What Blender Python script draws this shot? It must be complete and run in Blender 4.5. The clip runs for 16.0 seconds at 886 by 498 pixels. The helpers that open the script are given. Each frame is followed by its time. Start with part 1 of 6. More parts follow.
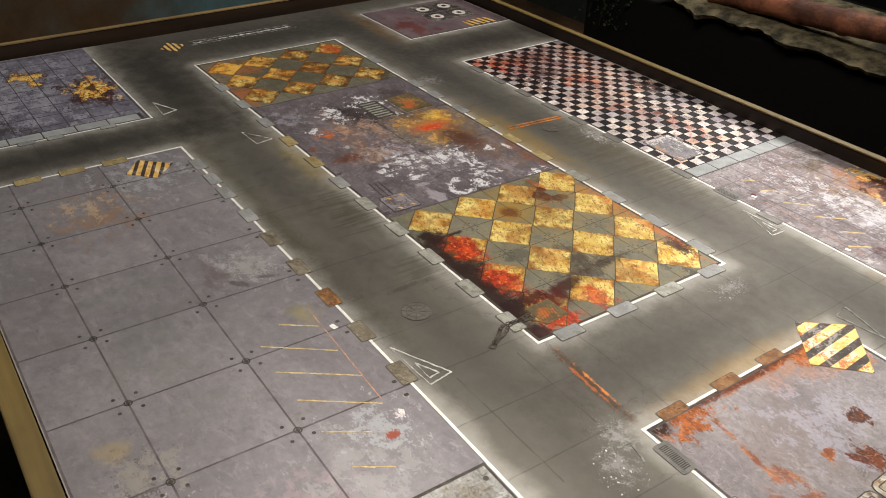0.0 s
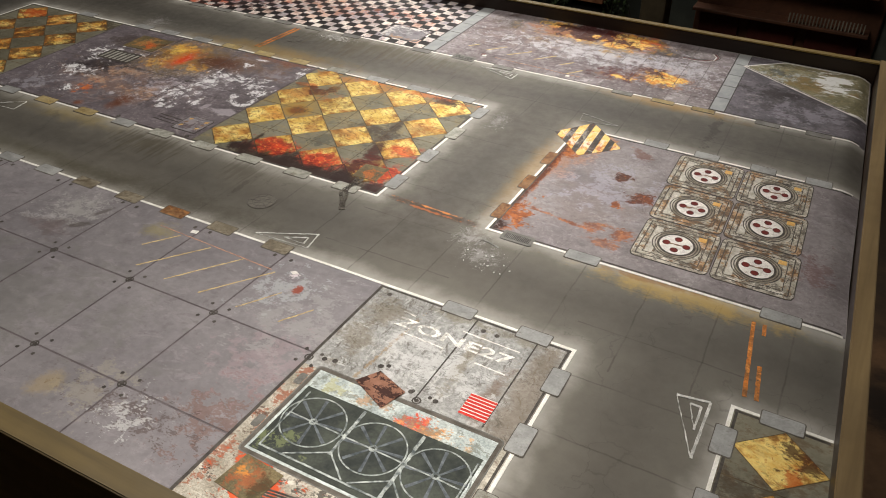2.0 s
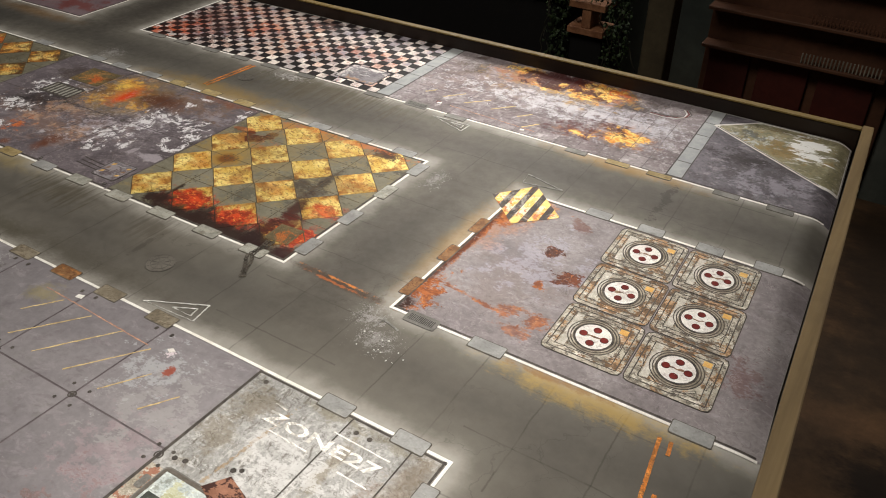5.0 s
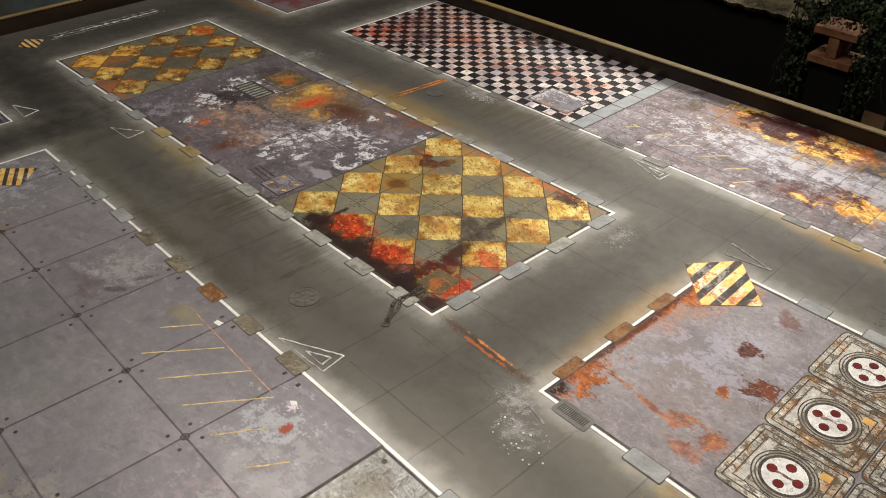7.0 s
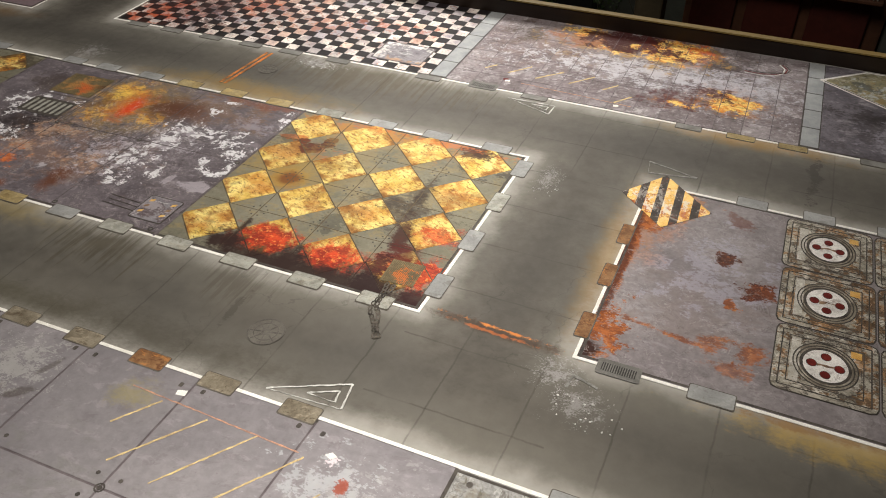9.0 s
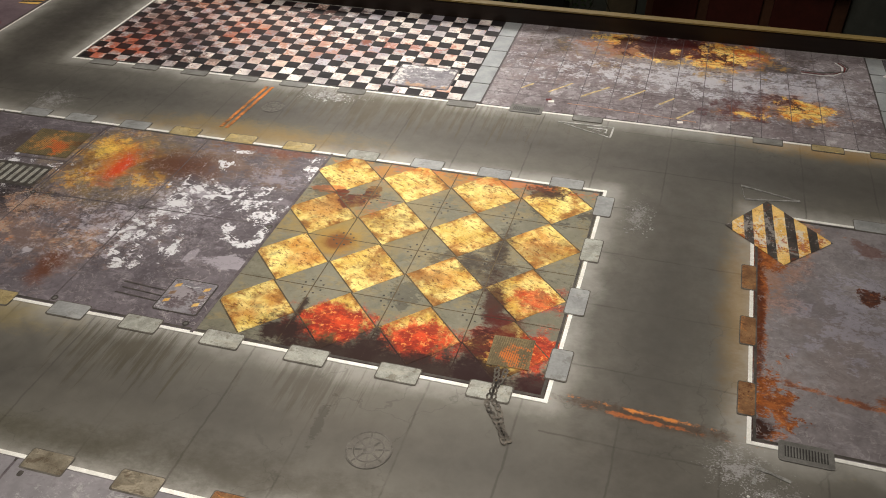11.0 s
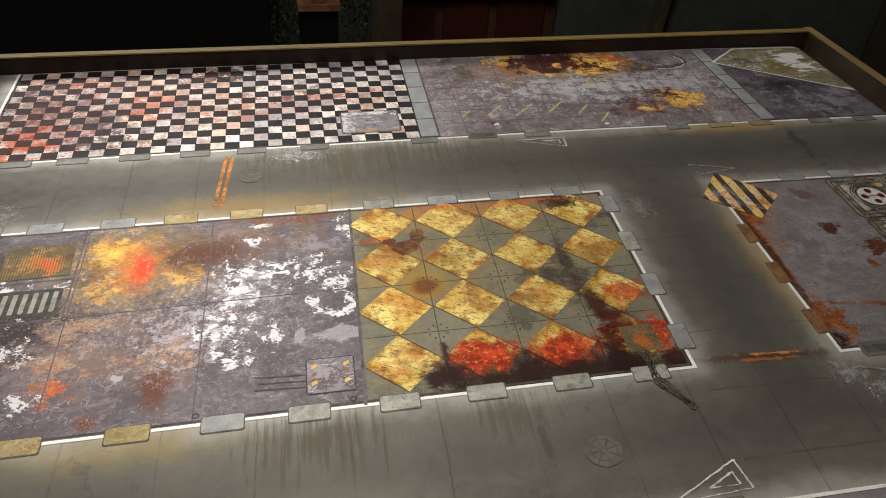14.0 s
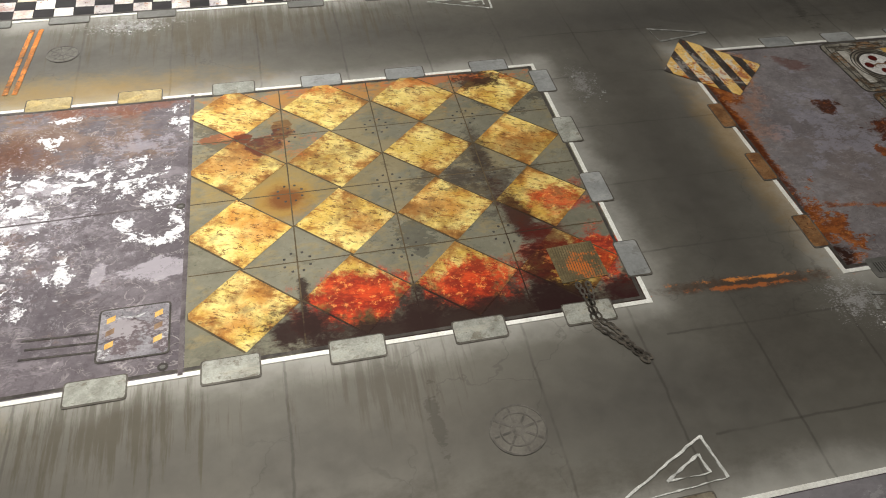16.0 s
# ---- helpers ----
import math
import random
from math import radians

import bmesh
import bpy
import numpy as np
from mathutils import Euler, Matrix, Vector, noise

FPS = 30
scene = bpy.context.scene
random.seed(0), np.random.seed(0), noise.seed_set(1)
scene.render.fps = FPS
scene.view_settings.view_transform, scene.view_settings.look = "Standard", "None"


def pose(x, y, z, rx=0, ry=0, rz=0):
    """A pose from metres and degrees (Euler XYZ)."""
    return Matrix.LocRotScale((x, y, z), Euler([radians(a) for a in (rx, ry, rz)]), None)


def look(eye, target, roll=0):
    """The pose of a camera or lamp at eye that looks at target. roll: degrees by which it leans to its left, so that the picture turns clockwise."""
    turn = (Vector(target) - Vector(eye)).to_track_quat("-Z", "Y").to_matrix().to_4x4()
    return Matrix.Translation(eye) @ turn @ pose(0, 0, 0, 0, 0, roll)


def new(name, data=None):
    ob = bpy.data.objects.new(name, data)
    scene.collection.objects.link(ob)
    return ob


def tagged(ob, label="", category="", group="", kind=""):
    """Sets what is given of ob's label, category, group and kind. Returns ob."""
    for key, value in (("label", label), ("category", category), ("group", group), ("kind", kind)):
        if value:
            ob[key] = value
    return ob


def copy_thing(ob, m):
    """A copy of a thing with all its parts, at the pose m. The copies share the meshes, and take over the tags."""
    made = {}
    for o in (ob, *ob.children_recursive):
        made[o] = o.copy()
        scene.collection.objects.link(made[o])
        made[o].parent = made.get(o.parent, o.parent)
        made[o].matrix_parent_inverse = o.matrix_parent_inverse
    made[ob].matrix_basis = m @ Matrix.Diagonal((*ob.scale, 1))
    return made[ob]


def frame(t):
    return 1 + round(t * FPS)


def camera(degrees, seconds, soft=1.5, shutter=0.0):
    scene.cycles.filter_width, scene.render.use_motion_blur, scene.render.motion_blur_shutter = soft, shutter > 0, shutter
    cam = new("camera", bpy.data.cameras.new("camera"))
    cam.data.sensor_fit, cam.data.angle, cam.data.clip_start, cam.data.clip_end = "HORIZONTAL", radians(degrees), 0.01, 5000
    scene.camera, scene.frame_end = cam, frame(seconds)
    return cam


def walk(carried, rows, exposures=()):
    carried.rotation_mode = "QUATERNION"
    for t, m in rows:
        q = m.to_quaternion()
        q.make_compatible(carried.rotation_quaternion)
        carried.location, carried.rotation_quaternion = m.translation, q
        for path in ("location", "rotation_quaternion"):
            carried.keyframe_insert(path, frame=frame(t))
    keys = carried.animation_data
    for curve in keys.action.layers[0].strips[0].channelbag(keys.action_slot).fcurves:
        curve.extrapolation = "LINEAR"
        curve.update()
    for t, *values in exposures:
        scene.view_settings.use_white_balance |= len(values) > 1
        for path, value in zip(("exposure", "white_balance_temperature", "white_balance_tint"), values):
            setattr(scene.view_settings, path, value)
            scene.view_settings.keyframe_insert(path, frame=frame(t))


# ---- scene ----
cam = camera(56.5, 16.0, soft=1.0)
PATH = [
    (0, (1.802, -0.039, 0.62), (0.45, 0.928, -0.492), 1.5),
    (0.5, (1.793, -0.088, 0.615), (0.535, 0.966, -0.528), -0.6),
    (1, (1.787, -0.187, 0.601), (0.752, 1.054, -0.578), -0.8),
    (1.5, (1.781, -0.261, 0.6), (0.921, 1.1, -0.586), 0.5),
    (2, (1.795, -0.306, 0.598), (1.029, 1.118, -0.58), 0.3),
    (2.5, (1.817, -0.352, 0.615), (1.147, 1.134, -0.544), 1.0),
    (3, (1.848, -0.379, 0.619), (1.25, 1.165, -0.503), 1.1),
    (3.2, (1.862, -0.371, 0.62), (1.27, 1.179, -0.498), 1.1),
    (5.3, (1.877, -0.084, 0.62), (0.956, 1.255, -0.545), 0.8),
    (5.5, (1.871, -0.061, 0.619), (0.902, 1.245, -0.545), 0.7),
    (6, (1.864, -0.007, 0.61), (0.768, 1.2, -0.547), 0.2),
    (6.5, (1.849, 0.027, 0.601), (0.675, 1.151, -0.564), -0.7),
    (7, (1.811, 0.017, 0.609), (0.603, 1.095, -0.564), -1.2),
    (7.5, (1.744, -0.013, 0.611), (0.568, 1.094, -0.568), -2.2),
    (8, (1.662, -0.025, 0.603), (0.622, 1.17, -0.618), -1.8),
    (8.5, (1.592, -0.056, 0.597), (0.799, 1.264, -0.68), -0.9),
    (8.7, (1.568, -0.07, 0.593), (0.871, 1.301, -0.686), -0.4),
    (10.8, (1.342, 0.017, 0.546), (0.888, 1.495, -0.723), -0.4),
    (11, (1.313, 0.025, 0.545), (0.887, 1.5, -0.737), -0.7),
    (11.5, (1.251, 0.044, 0.55), (0.91, 1.543, -0.729), -0.6),
    (12, (1.181, 0.076, 0.542), (1.021, 1.61, -0.73), 2.4),
    (12.5, (1.15, 0.085, 0.541), (1.071, 1.622, -0.736), 1.6),
    (13, (1.061, 0.059, 0.55), (1.084, 1.614, -0.707), 1.8),
    (13.5, (0.955, 0.016, 0.568), (1.171, 1.57, -0.672), 2.3),
    (14, (0.878, -0.033, 0.58), (1.25, 1.507, -0.641), 4.4),
    (14.5, (0.837, -0.092, 0.578), (1.322, 1.443, -0.609), 3.7),
    (15, (0.844, -0.082, 0.532), (1.451, 1.416, -0.646), 3.9),
    (15.5, (0.914, 0.032, 0.482), (1.461, 1.474, -0.791), 5.7),
    (16, (1.001, 0.135, 0.439), (1.424, 1.494, -0.967), 5.3),
]
EXPOSURES = [(0, 0.15, 6500, 10), (1, 0.15, 6500, 10), (1.5, -0.06, 6500, 10), (2, -0.08, 6500, 10), (3, 0.02, 6500, 10), (5.5, 0.02, 6500, 10), (7, -0.03, 6500, 10), (8.5, 0.0, 6500, 10), (11, -0.15, 6500, 10), (12.5, -0.24, 6500, 10), (13.5, -0.22, 6435, 9.2), (14.5, -0.08, 6305, 7.8), (16, 0.02, 6240, 7)]
walk(cam, [(t, look(eye, target, roll)) for t, eye, target, roll in PATH],
     EXPOSURES)

# ---- light ----
world = bpy.data.worlds.new("world")
scene.world = world
world.use_nodes = True
world.node_tree.nodes["Background"].inputs[0].default_value = (0.75, 0.8, 0.9, 1)
world.node_tree.nodes["Background"].inputs[1].default_value = 0.006


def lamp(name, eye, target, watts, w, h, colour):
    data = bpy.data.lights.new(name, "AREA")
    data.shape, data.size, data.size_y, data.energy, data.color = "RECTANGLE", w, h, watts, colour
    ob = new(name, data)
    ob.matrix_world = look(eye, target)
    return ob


# fluorescent fittings under the ceiling, over the table
lamp("ceiling_light", (0.8, 0.7, 1.75), (0.88, 0.6, 0), 31, 1.2, 0.6, (1.0, 0.93, 0.84))
# unseen area lamp added high by the far wall, for the mat's sheen
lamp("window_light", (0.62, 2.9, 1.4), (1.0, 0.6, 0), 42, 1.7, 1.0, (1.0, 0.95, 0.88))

# ---- helpers for meshes ----
U = 0.0264  # one print unit of the mat in metres: the middle rooms are 12 wide
X0, X1, Y0, Y1 = 2.0, 70.4, -0.9, 46.1


# how the soft mat is pulled out of true on the table: (power of x, power of y, shift in x, shift in y), and the way back
PULL = ((0, 0, 0.093, 0.006), (0, 1, 0.9, -0.249), (0, 2, -0.202, -0.385), (1, 0, 0.476, 0.705), (1, 1, -0.068, 0.387), (2, 0, -0.16, -0.226))
PULL_END = ((0, -0.827, -0.299), (1, -3.288, -0.227))
BACK = ((0, 0, -0.1, -0.004), (0, 1, -0.9, 0.278), (0, 2, 0.203, 0.403), (1, 0, -0.47, -0.713), (1, 1, 0.047, -0.438), (2, 0, 0.119, 0.231))
BACK_END = ((0, 0.938, 0.286), (1, 3.384, 0.252))


def lay(x, y, h=0.0):
    """A place on the mat in print units, h millimetres above its face; the mat droops along its right end."""
    a, b = (x - 36) / 34, (y - 22) / 24
    e = max(0.0, a - 0.4)
    px = x + sum(u * a**i * b**j for i, j, u, v in PULL) + sum(u * e * b**j for j, u, v in PULL_END)
    py = y + sum(v * a**i * b**j for i, j, u, v in PULL) + sum(v * e * b**j for j, u, v in PULL_END)
    px += 0.3 * max(0.0, (x - 67) / 3.4) * min(1.0, max(0.0, (22 - y) / 10))
    d = max(0.0, 1 - (X1 - x) / 1.2)
    return Vector((px * U, py * U, h * 0.001 - 0.42 * U * d * d * min(1.0, max(0.05, (y - 14) / 22))))


def link(name, bm, material, parent=None, label=""):
    mesh = bpy.data.meshes.new(name)
    bm.normal_update()
    bm.to_mesh(mesh)
    bm.free()
    mesh.materials.append(material)
    ob = new(name, mesh)
    ob.parent = parent
    if label:
        ob["label"] = label
    return ob


part = link


def thing(name, label, category, group="", kind=""):
    return tagged(new(name), label, category, group, kind)


def extrude(bm, points, h0, h1, place=lay):
    low = [bm.verts.new(place(x, y, h0)) for x, y in points]
    top = [bm.verts.new(place(x, y, h1)) for x, y in points]
    n = len(points)
    bm.faces.new(top)
    for i in range(n):
        bm.faces.new((low[i], low[(i + 1) % n], top[(i + 1) % n], top[i]))


def poly(name, points, h0, h1, material, parent, label=""):
    area = sum(a[0] * b[1] - b[0] * a[1] for a, b in zip(points, points[1:] + points[:1]))
    bm = bmesh.new()
    extrude(bm, points if area > 0 else points[::-1], h0, h1)
    return link(name, bm, material, parent, label)


def rect(x0, y0, x1, y1, r=0.0, turn=0.0):
    cx, cy, a, b = (x0 + x1) / 2, (y0 + y1) / 2, (x1 - x0) / 2, (y1 - y0) / 2
    pts = []
    if r <= 0:
        pts = [(-a, -b), (a, -b), (a, b), (-a, b)]
    else:
        for sx, sy, s in ((1, 1, 0), (-1, 1, 90), (-1, -1, 180), (1, -1, 270)):
            for i in range(3):
                t = radians(s + i * 45)
                pts.append((sx * (a - r) + r * math.cos(t), sy * (b - r) + r * math.sin(t)))
    c, s = math.cos(radians(turn)), math.sin(radians(turn))
    return [(cx + x * c - y * s, cy + x * s + y * c) for x, y in pts]


def sheet(name, x0, y0, x1, y1, h0, h1, material, parent, label="", step=1.0):
    """A flat panel, finely divided so that it follows the mat."""
    nx, ny = max(1, round((x1 - x0) / step)), max(1, round((y1 - y0) / (step * 3)))
    bm = bmesh.new()
    grid = [[bm.verts.new(lay(x0 + (x1 - x0) * i / nx, y0 + (y1 - y0) * j / ny, h1)) for i in range(nx + 1)] for j in range(ny + 1)]
    for j in range(ny):
        for i in range(nx):
            bm.faces.new((grid[j][i], grid[j][i + 1], grid[j + 1][i + 1], grid[j + 1][i])).smooth = True
    rim = grid[0] + [row[-1] for row in grid[1:]] + grid[-1][-2::-1] + [row[0] for row in grid[-2:0:-1]]
    low = [bm.verts.new(v.co - Vector((0, 0, (h1 - h0) * 0.001))) for v in rim]
    rim = [bm.verts.new(v.co) for v in rim]
    for i in range(len(rim)):
        j = (i + 1) % len(rim)
        bm.faces.new((low[i], low[j], rim[j], rim[i]))
    return link(name, bm, material, parent, label)


def ring(bm, cx, cy, r0, r1, h0, h1, n=32, sy=1.0, start=0, end=360):
    full = end - start >= 360
    k = n if full else n + 1
    angles = [radians(start + (end - start) * i / n) for i in range(k)]
    at = lambda r, h: [bm.verts.new(lay(cx + r * math.cos(a), cy + r * sy * math.sin(a), h)) for a in angles]
    i1, o0, o1, i0 = at(r0, h1), at(r1, h0), at(r1, h1), at(r0, h0)
    for i in range(n):
        j = (i + 1) % k
        bm.faces.new((i1[i], o1[i], o1[j], i1[j]))
        bm.faces.new((o0[i], o0[j], o1[j], o1[i]))
        bm.faces.new((i0[j], i0[i], i1[i], i1[j]))


def bar(bm, a, b, width, h0, h1, ragged=0.0):
    """A printed bar from a to b as one strip; ragged leaves it worn along its edges."""
    a, b = Vector(a), Vector(b)
    d = (b - a).normalized()
    n = Vector((-d.y, d.x)) * width / 2
    steps = max(1, round((b - a).length / (0.16 if ragged else 0.2 if max(a.x, b.x) > 69 else 1.5)))
    rows = []
    for i in range(steps + 1):
        p = a.lerp(b, i / steps)
        l = p + n * (1 - ragged * random.random() * 1.3)
        r = p - n * (1 - ragged * random.random() * 1.3)
        rows.append([bm.verts.new(lay(q.x, q.y, h)) for q, h in ((r, h0), (r, h1), (l, h1), (l, h0))])
    for p, q in zip(rows, rows[1:]):
        for k in range(3):
            bm.faces.new((p[k], q[k], q[k + 1], p[k + 1]))
    bm.faces.new(rows[0])
    bm.faces.new(rows[-1][::-1])


def box(bm, x0, y0, z0, x1, y1, z1, bevel=0.0):
    m = Matrix.Translation(((x0 + x1) / 2, (y0 + y1) / 2, (z0 + z1) / 2)) @ Matrix.Diagonal((x1 - x0, y1 - y0, z1 - z0, 1))
    got = bmesh.ops.create_cube(bm, size=1, matrix=m)
    if bevel:
        edges = {e for v in got["verts"] for e in v.link_edges}
        bmesh.ops.bevel(bm, geom=list(edges), offset=bevel, segments=2, affect="EDGES", profile=0.5)


# ---- materials ----
def rgb(r, g, b):
    f = lambda v: ((v / 255 + 0.055) / 1.055) ** 2.4 if v > 10 else v / 255 / 12.92
    return (f(r), f(g), f(b), 1)


def print_units():
    """The node group that turns places on the mat back into print units."""
    group = bpy.data.node_groups.get("print_units")
    if group:
        return group
    group = bpy.data.node_groups.new("print_units", "ShaderNodeTree")
    group.interface.new_socket("place", in_out="INPUT", socket_type="NodeSocketVector")
    group.interface.new_socket("print", in_out="OUTPUT", socket_type="NodeSocketVector")
    first, last = group.nodes.new("NodeGroupInput"), group.nodes.new("NodeGroupOutput")

    def calc(op, *values):
        n = group.nodes.new("ShaderNodeMath")
        n.operation = op
        for s, v in zip(n.inputs, values):
            if isinstance(v, bpy.types.NodeSocket):
                group.links.new(v, s)
            else:
                s.default_value = v
        return n.outputs[0]

    sep = group.nodes.new("ShaderNodeSeparateXYZ")
    group.links.new(first.outputs[0], sep.inputs[0])
    a = calc("MULTIPLY", calc("SUBTRACT", sep.outputs[0], 36.0), 1 / 34)
    b = calc("MULTIPLY", calc("SUBTRACT", sep.outputs[1], 22.0), 1 / 24)
    e = calc("MAXIMUM", calc("SUBTRACT", a, 0.4), 0.0)
    power = {(0, 1): b, (0, 2): calc("MULTIPLY", b, b), (1, 0): a, (1, 1): calc("MULTIPLY", a, b), (2, 0): calc("MULTIPLY", a, a)}
    join = group.nodes.new("ShaderNodeCombineXYZ")
    for axis in (0, 1):
        total = calc("ADD", sep.outputs[axis], BACK[0][2 + axis])
        for i, j, *shift in BACK[1:]:
            total = calc("MULTIPLY_ADD", power[i, j], shift[axis], total)
        for j, *shift in BACK_END:
            total = calc("MULTIPLY_ADD", calc("MULTIPLY", e, b) if j else e, shift[axis], total)
        group.links.new(total, join.inputs[axis])
    group.links.new(sep.outputs[2], join.inputs[2])
    group.links.new(join.outputs[0], last.inputs[0])
    return group


class Paint:
    """A node material whose pattern lies in print units of the mat (or in metres, for scale 1)."""

    def __init__(self, name, rough=0.5, spec=0.7, unit=U, metal=0.0):
        self.m = bpy.data.materials.new(name)
        self.m.use_nodes = True
        self.t = self.m.node_tree
        self.b = self.t.nodes["Principled BSDF"]
        self.b.inputs["Roughness"].default_value = rough
        self.b.inputs["Specular IOR Level"].default_value = spec
        self.b.inputs["Metallic"].default_value = metal
        g = self.t.nodes.new("ShaderNodeNewGeometry")
        v = self.t.nodes.new("ShaderNodeVectorMath")
        v.operation = "SCALE"
        v.inputs["Scale"].default_value = 1 / unit
        self.t.links.new(g.outputs["Position"], v.inputs[0])
        self.p = v.outputs[0]
        self.kept = {}
        if unit == U:
            back = self.t.nodes.new("ShaderNodeGroup")
            back.node_tree = print_units()
            self.t.links.new(v.outputs[0], back.inputs[0])
            self.p = back.outputs[0]

    def put(self, socket, value):
        if isinstance(value, bpy.types.NodeSocket):
            self.t.links.new(value, socket)
        else:
            socket.default_value = value

    def math(self, op, a, b=0.0, c=0.0, clamp=False):
        n = self.t.nodes.new("ShaderNodeMath")
        n.operation, n.use_clamp = op, clamp
        for s, v in zip(n.inputs, (a, b, c)):
            self.put(s, v)
        return n.outputs[0]

    def moved(self, loc=(0, 0, 0), rot=0.0, scale=(1, 1, 1), kind="TEXTURE"):
        n = self.t.nodes.new("ShaderNodeMapping")
        n.vector_type = kind
        n.inputs["Location"].default_value = loc
        n.inputs["Rotation"].default_value = (0, 0, radians(rot))
        n.inputs["Scale"].default_value = scale
        self.t.links.new(self.p, n.inputs["Vector"])
        return n.outputs[0]

    def noise(self, scale, detail=6.0, rough=0.62, stretch=(1, 1, 1), rot=0.0, dist=0.0):
        key = (scale, detail, rough, stretch, rot, dist)
        if key not in self.kept:
            n = self.t.nodes.new("ShaderNodeTexNoise")
            for k, v in (("Scale", scale), ("Detail", detail), ("Roughness", rough), ("Distortion", dist)):
                n.inputs[k].default_value = v
            self.put(n.inputs["Vector"], self.moved(rot=rot, scale=stretch) if stretch != (1, 1, 1) or rot else self.p)
            self.kept[key] = n.outputs["Fac"]
        return self.kept[key]

    def span(self, value, a, b, lo=0.0, hi=1.0, smooth=True):
        n = self.t.nodes.new("ShaderNodeMapRange")
        n.interpolation_type = "SMOOTHSTEP" if smooth else "LINEAR"
        for s, v in zip(n.inputs, (value, a, b, lo, hi)):
            self.put(s, v)
        return n.outputs[0]

    def mix(self, fac, a, b, mode="MIX"):
        n = self.t.nodes.new("ShaderNodeMix")
        n.data_type, n.blend_type = "RGBA", mode
        self.put(n.inputs[0], fac)
        self.put(n.inputs[6], a)
        self.put(n.inputs[7], b)
        return n.outputs[2]

    def blob(self, cx, cy, rx, ry, rot=0.0, amp=1.4, scale=0.9, soft=0.15, stretch=(1, 1, 1), fine=1.7, holes=0.0):
        n = self.t.nodes.new("ShaderNodeVectorMath")
        n.operation = "LENGTH"
        self.t.links.new(self.moved((cx, cy, 0), rot, (rx, ry, 1e6)), n.inputs[0])
        fill = max(0.2, 1.1 - 0.24 * amp)
        coarse = self.math("MULTIPLY_ADD", self.noise(scale, 5, 0.6, stretch), amp * 2.5, fill - amp * 1.25)
        grain = self.noise(scale * 5.5, 5, 0.75, (stretch[0] * 1.4, stretch[1] * 0.8, 1))
        ragged = self.math("MULTIPLY_ADD", grain, amp * fine, self.math("SUBTRACT", coarse, amp * fine / 2))
        shape = self.span(self.math("SUBTRACT", ragged, n.outputs["Value"]), -soft, soft)
        if holes:
            worn = self.span(self.noise(2.1, 4, 0.6, (1.3, 0.9, 1), 0.0, 1.4), holes - 0.035, holes + 0.015)
            return self.math("MULTIPLY", shape, worn)
        return shape

    def squiggle(self, c, colour, amount=0.45, scale=1.6, width=0.022):
        """Thin curling cracks where paint has lifted."""
        ridge = self.math("ABSOLUTE", self.math("SUBTRACT", self.noise(scale, 3, 0.6, (1.2, 0.9, 1), 0.0, 1.2), 0.5))
        patch = self.span(self.noise(scale * 0.45, 3), 0.42, 0.6)
        return self.mix(self.math("MULTIPLY", self.math("MULTIPLY", self.span(ridge, width, 0.0), patch), amount), c, colour)

    def stain(self, colour, stains):
        for s in stains:
            cx, cy, rx, ry, col, alpha, *rest = s
            opt = rest[0] if rest else {}
            col = self.blend(*col) if isinstance(col[0], tuple) else col
            colour = self.mix(self.math("MULTIPLY", self.blob(cx, cy, rx, ry, **opt), alpha), colour, col)
        return colour

    def blend(self, a, b, c):
        """Three tones broken into each other, for fire, rust and gilt patches."""
        ab = self.mix(self.span(self.noise(1.8, 7, 0.76, (1.2, 0.8, 1)), 0.4, 0.57), a, b)
        return self.mix(self.span(self.noise(4.6, 6, 0.78), 0.55, 0.62), ab, c)

    def grime(self, a, b, scale=0.35, lo=0.35, hi=0.65, speck=0.12):
        c = self.mix(self.span(self.noise(scale, 7, 0.65), lo, hi), a, b)
        fine = self.span(self.noise(scale * 14, 4, 0.7), 0.3, 0.7, 1 - speck, 1 + speck)
        n = self.t.nodes.new("ShaderNodeCombineColor")
        for i in range(3):
            self.put(n.inputs[i], fine)
        return self.mix(1.0, c, n.outputs[0], "MULTIPLY")

    def scuff(self, c, light, dark, amount=0.4, scale=1.6, stretch=(1.5, 0.8, 1), rot=0.0):
        """Small ragged rubs: paint worn pale in some places, dirt caught in others."""
        pale = self.span(self.noise(scale, 8, 0.74, stretch, rot, 0.6), 0.54, 0.62)
        c = self.mix(self.math("MULTIPLY", pale, amount), c, light)
        dirt = self.span(self.noise(scale * 1.7, 8, 0.74, (stretch[0], stretch[1] * 1.2, 1), rot + 14, 0.4), 0.55, 0.62)
        c = self.mix(self.math("MULTIPLY", dirt, amount), c, dark)
        pits = self.span(self.noise(scale * 5, 3, 0.6), 0.66, 0.71)
        return self.mix(self.math("MULTIPLY", pits, min(1.0, amount * 1.3)), c, dark)

    def vary(self, colour, lo=0.8, hi=1.15):
        """Each piece a little lighter or darker than the next."""
        o = self.t.nodes.new("ShaderNodeObjectInfo")
        v = self.span(o.outputs["Random"], 0, 1, lo, hi, False)
        n = self.t.nodes.new("ShaderNodeCombineColor")
        for i in range(3):
            self.put(n.inputs[i], v)
        return self.mix(1.0, colour, n.outputs[0], "MULTIPLY")

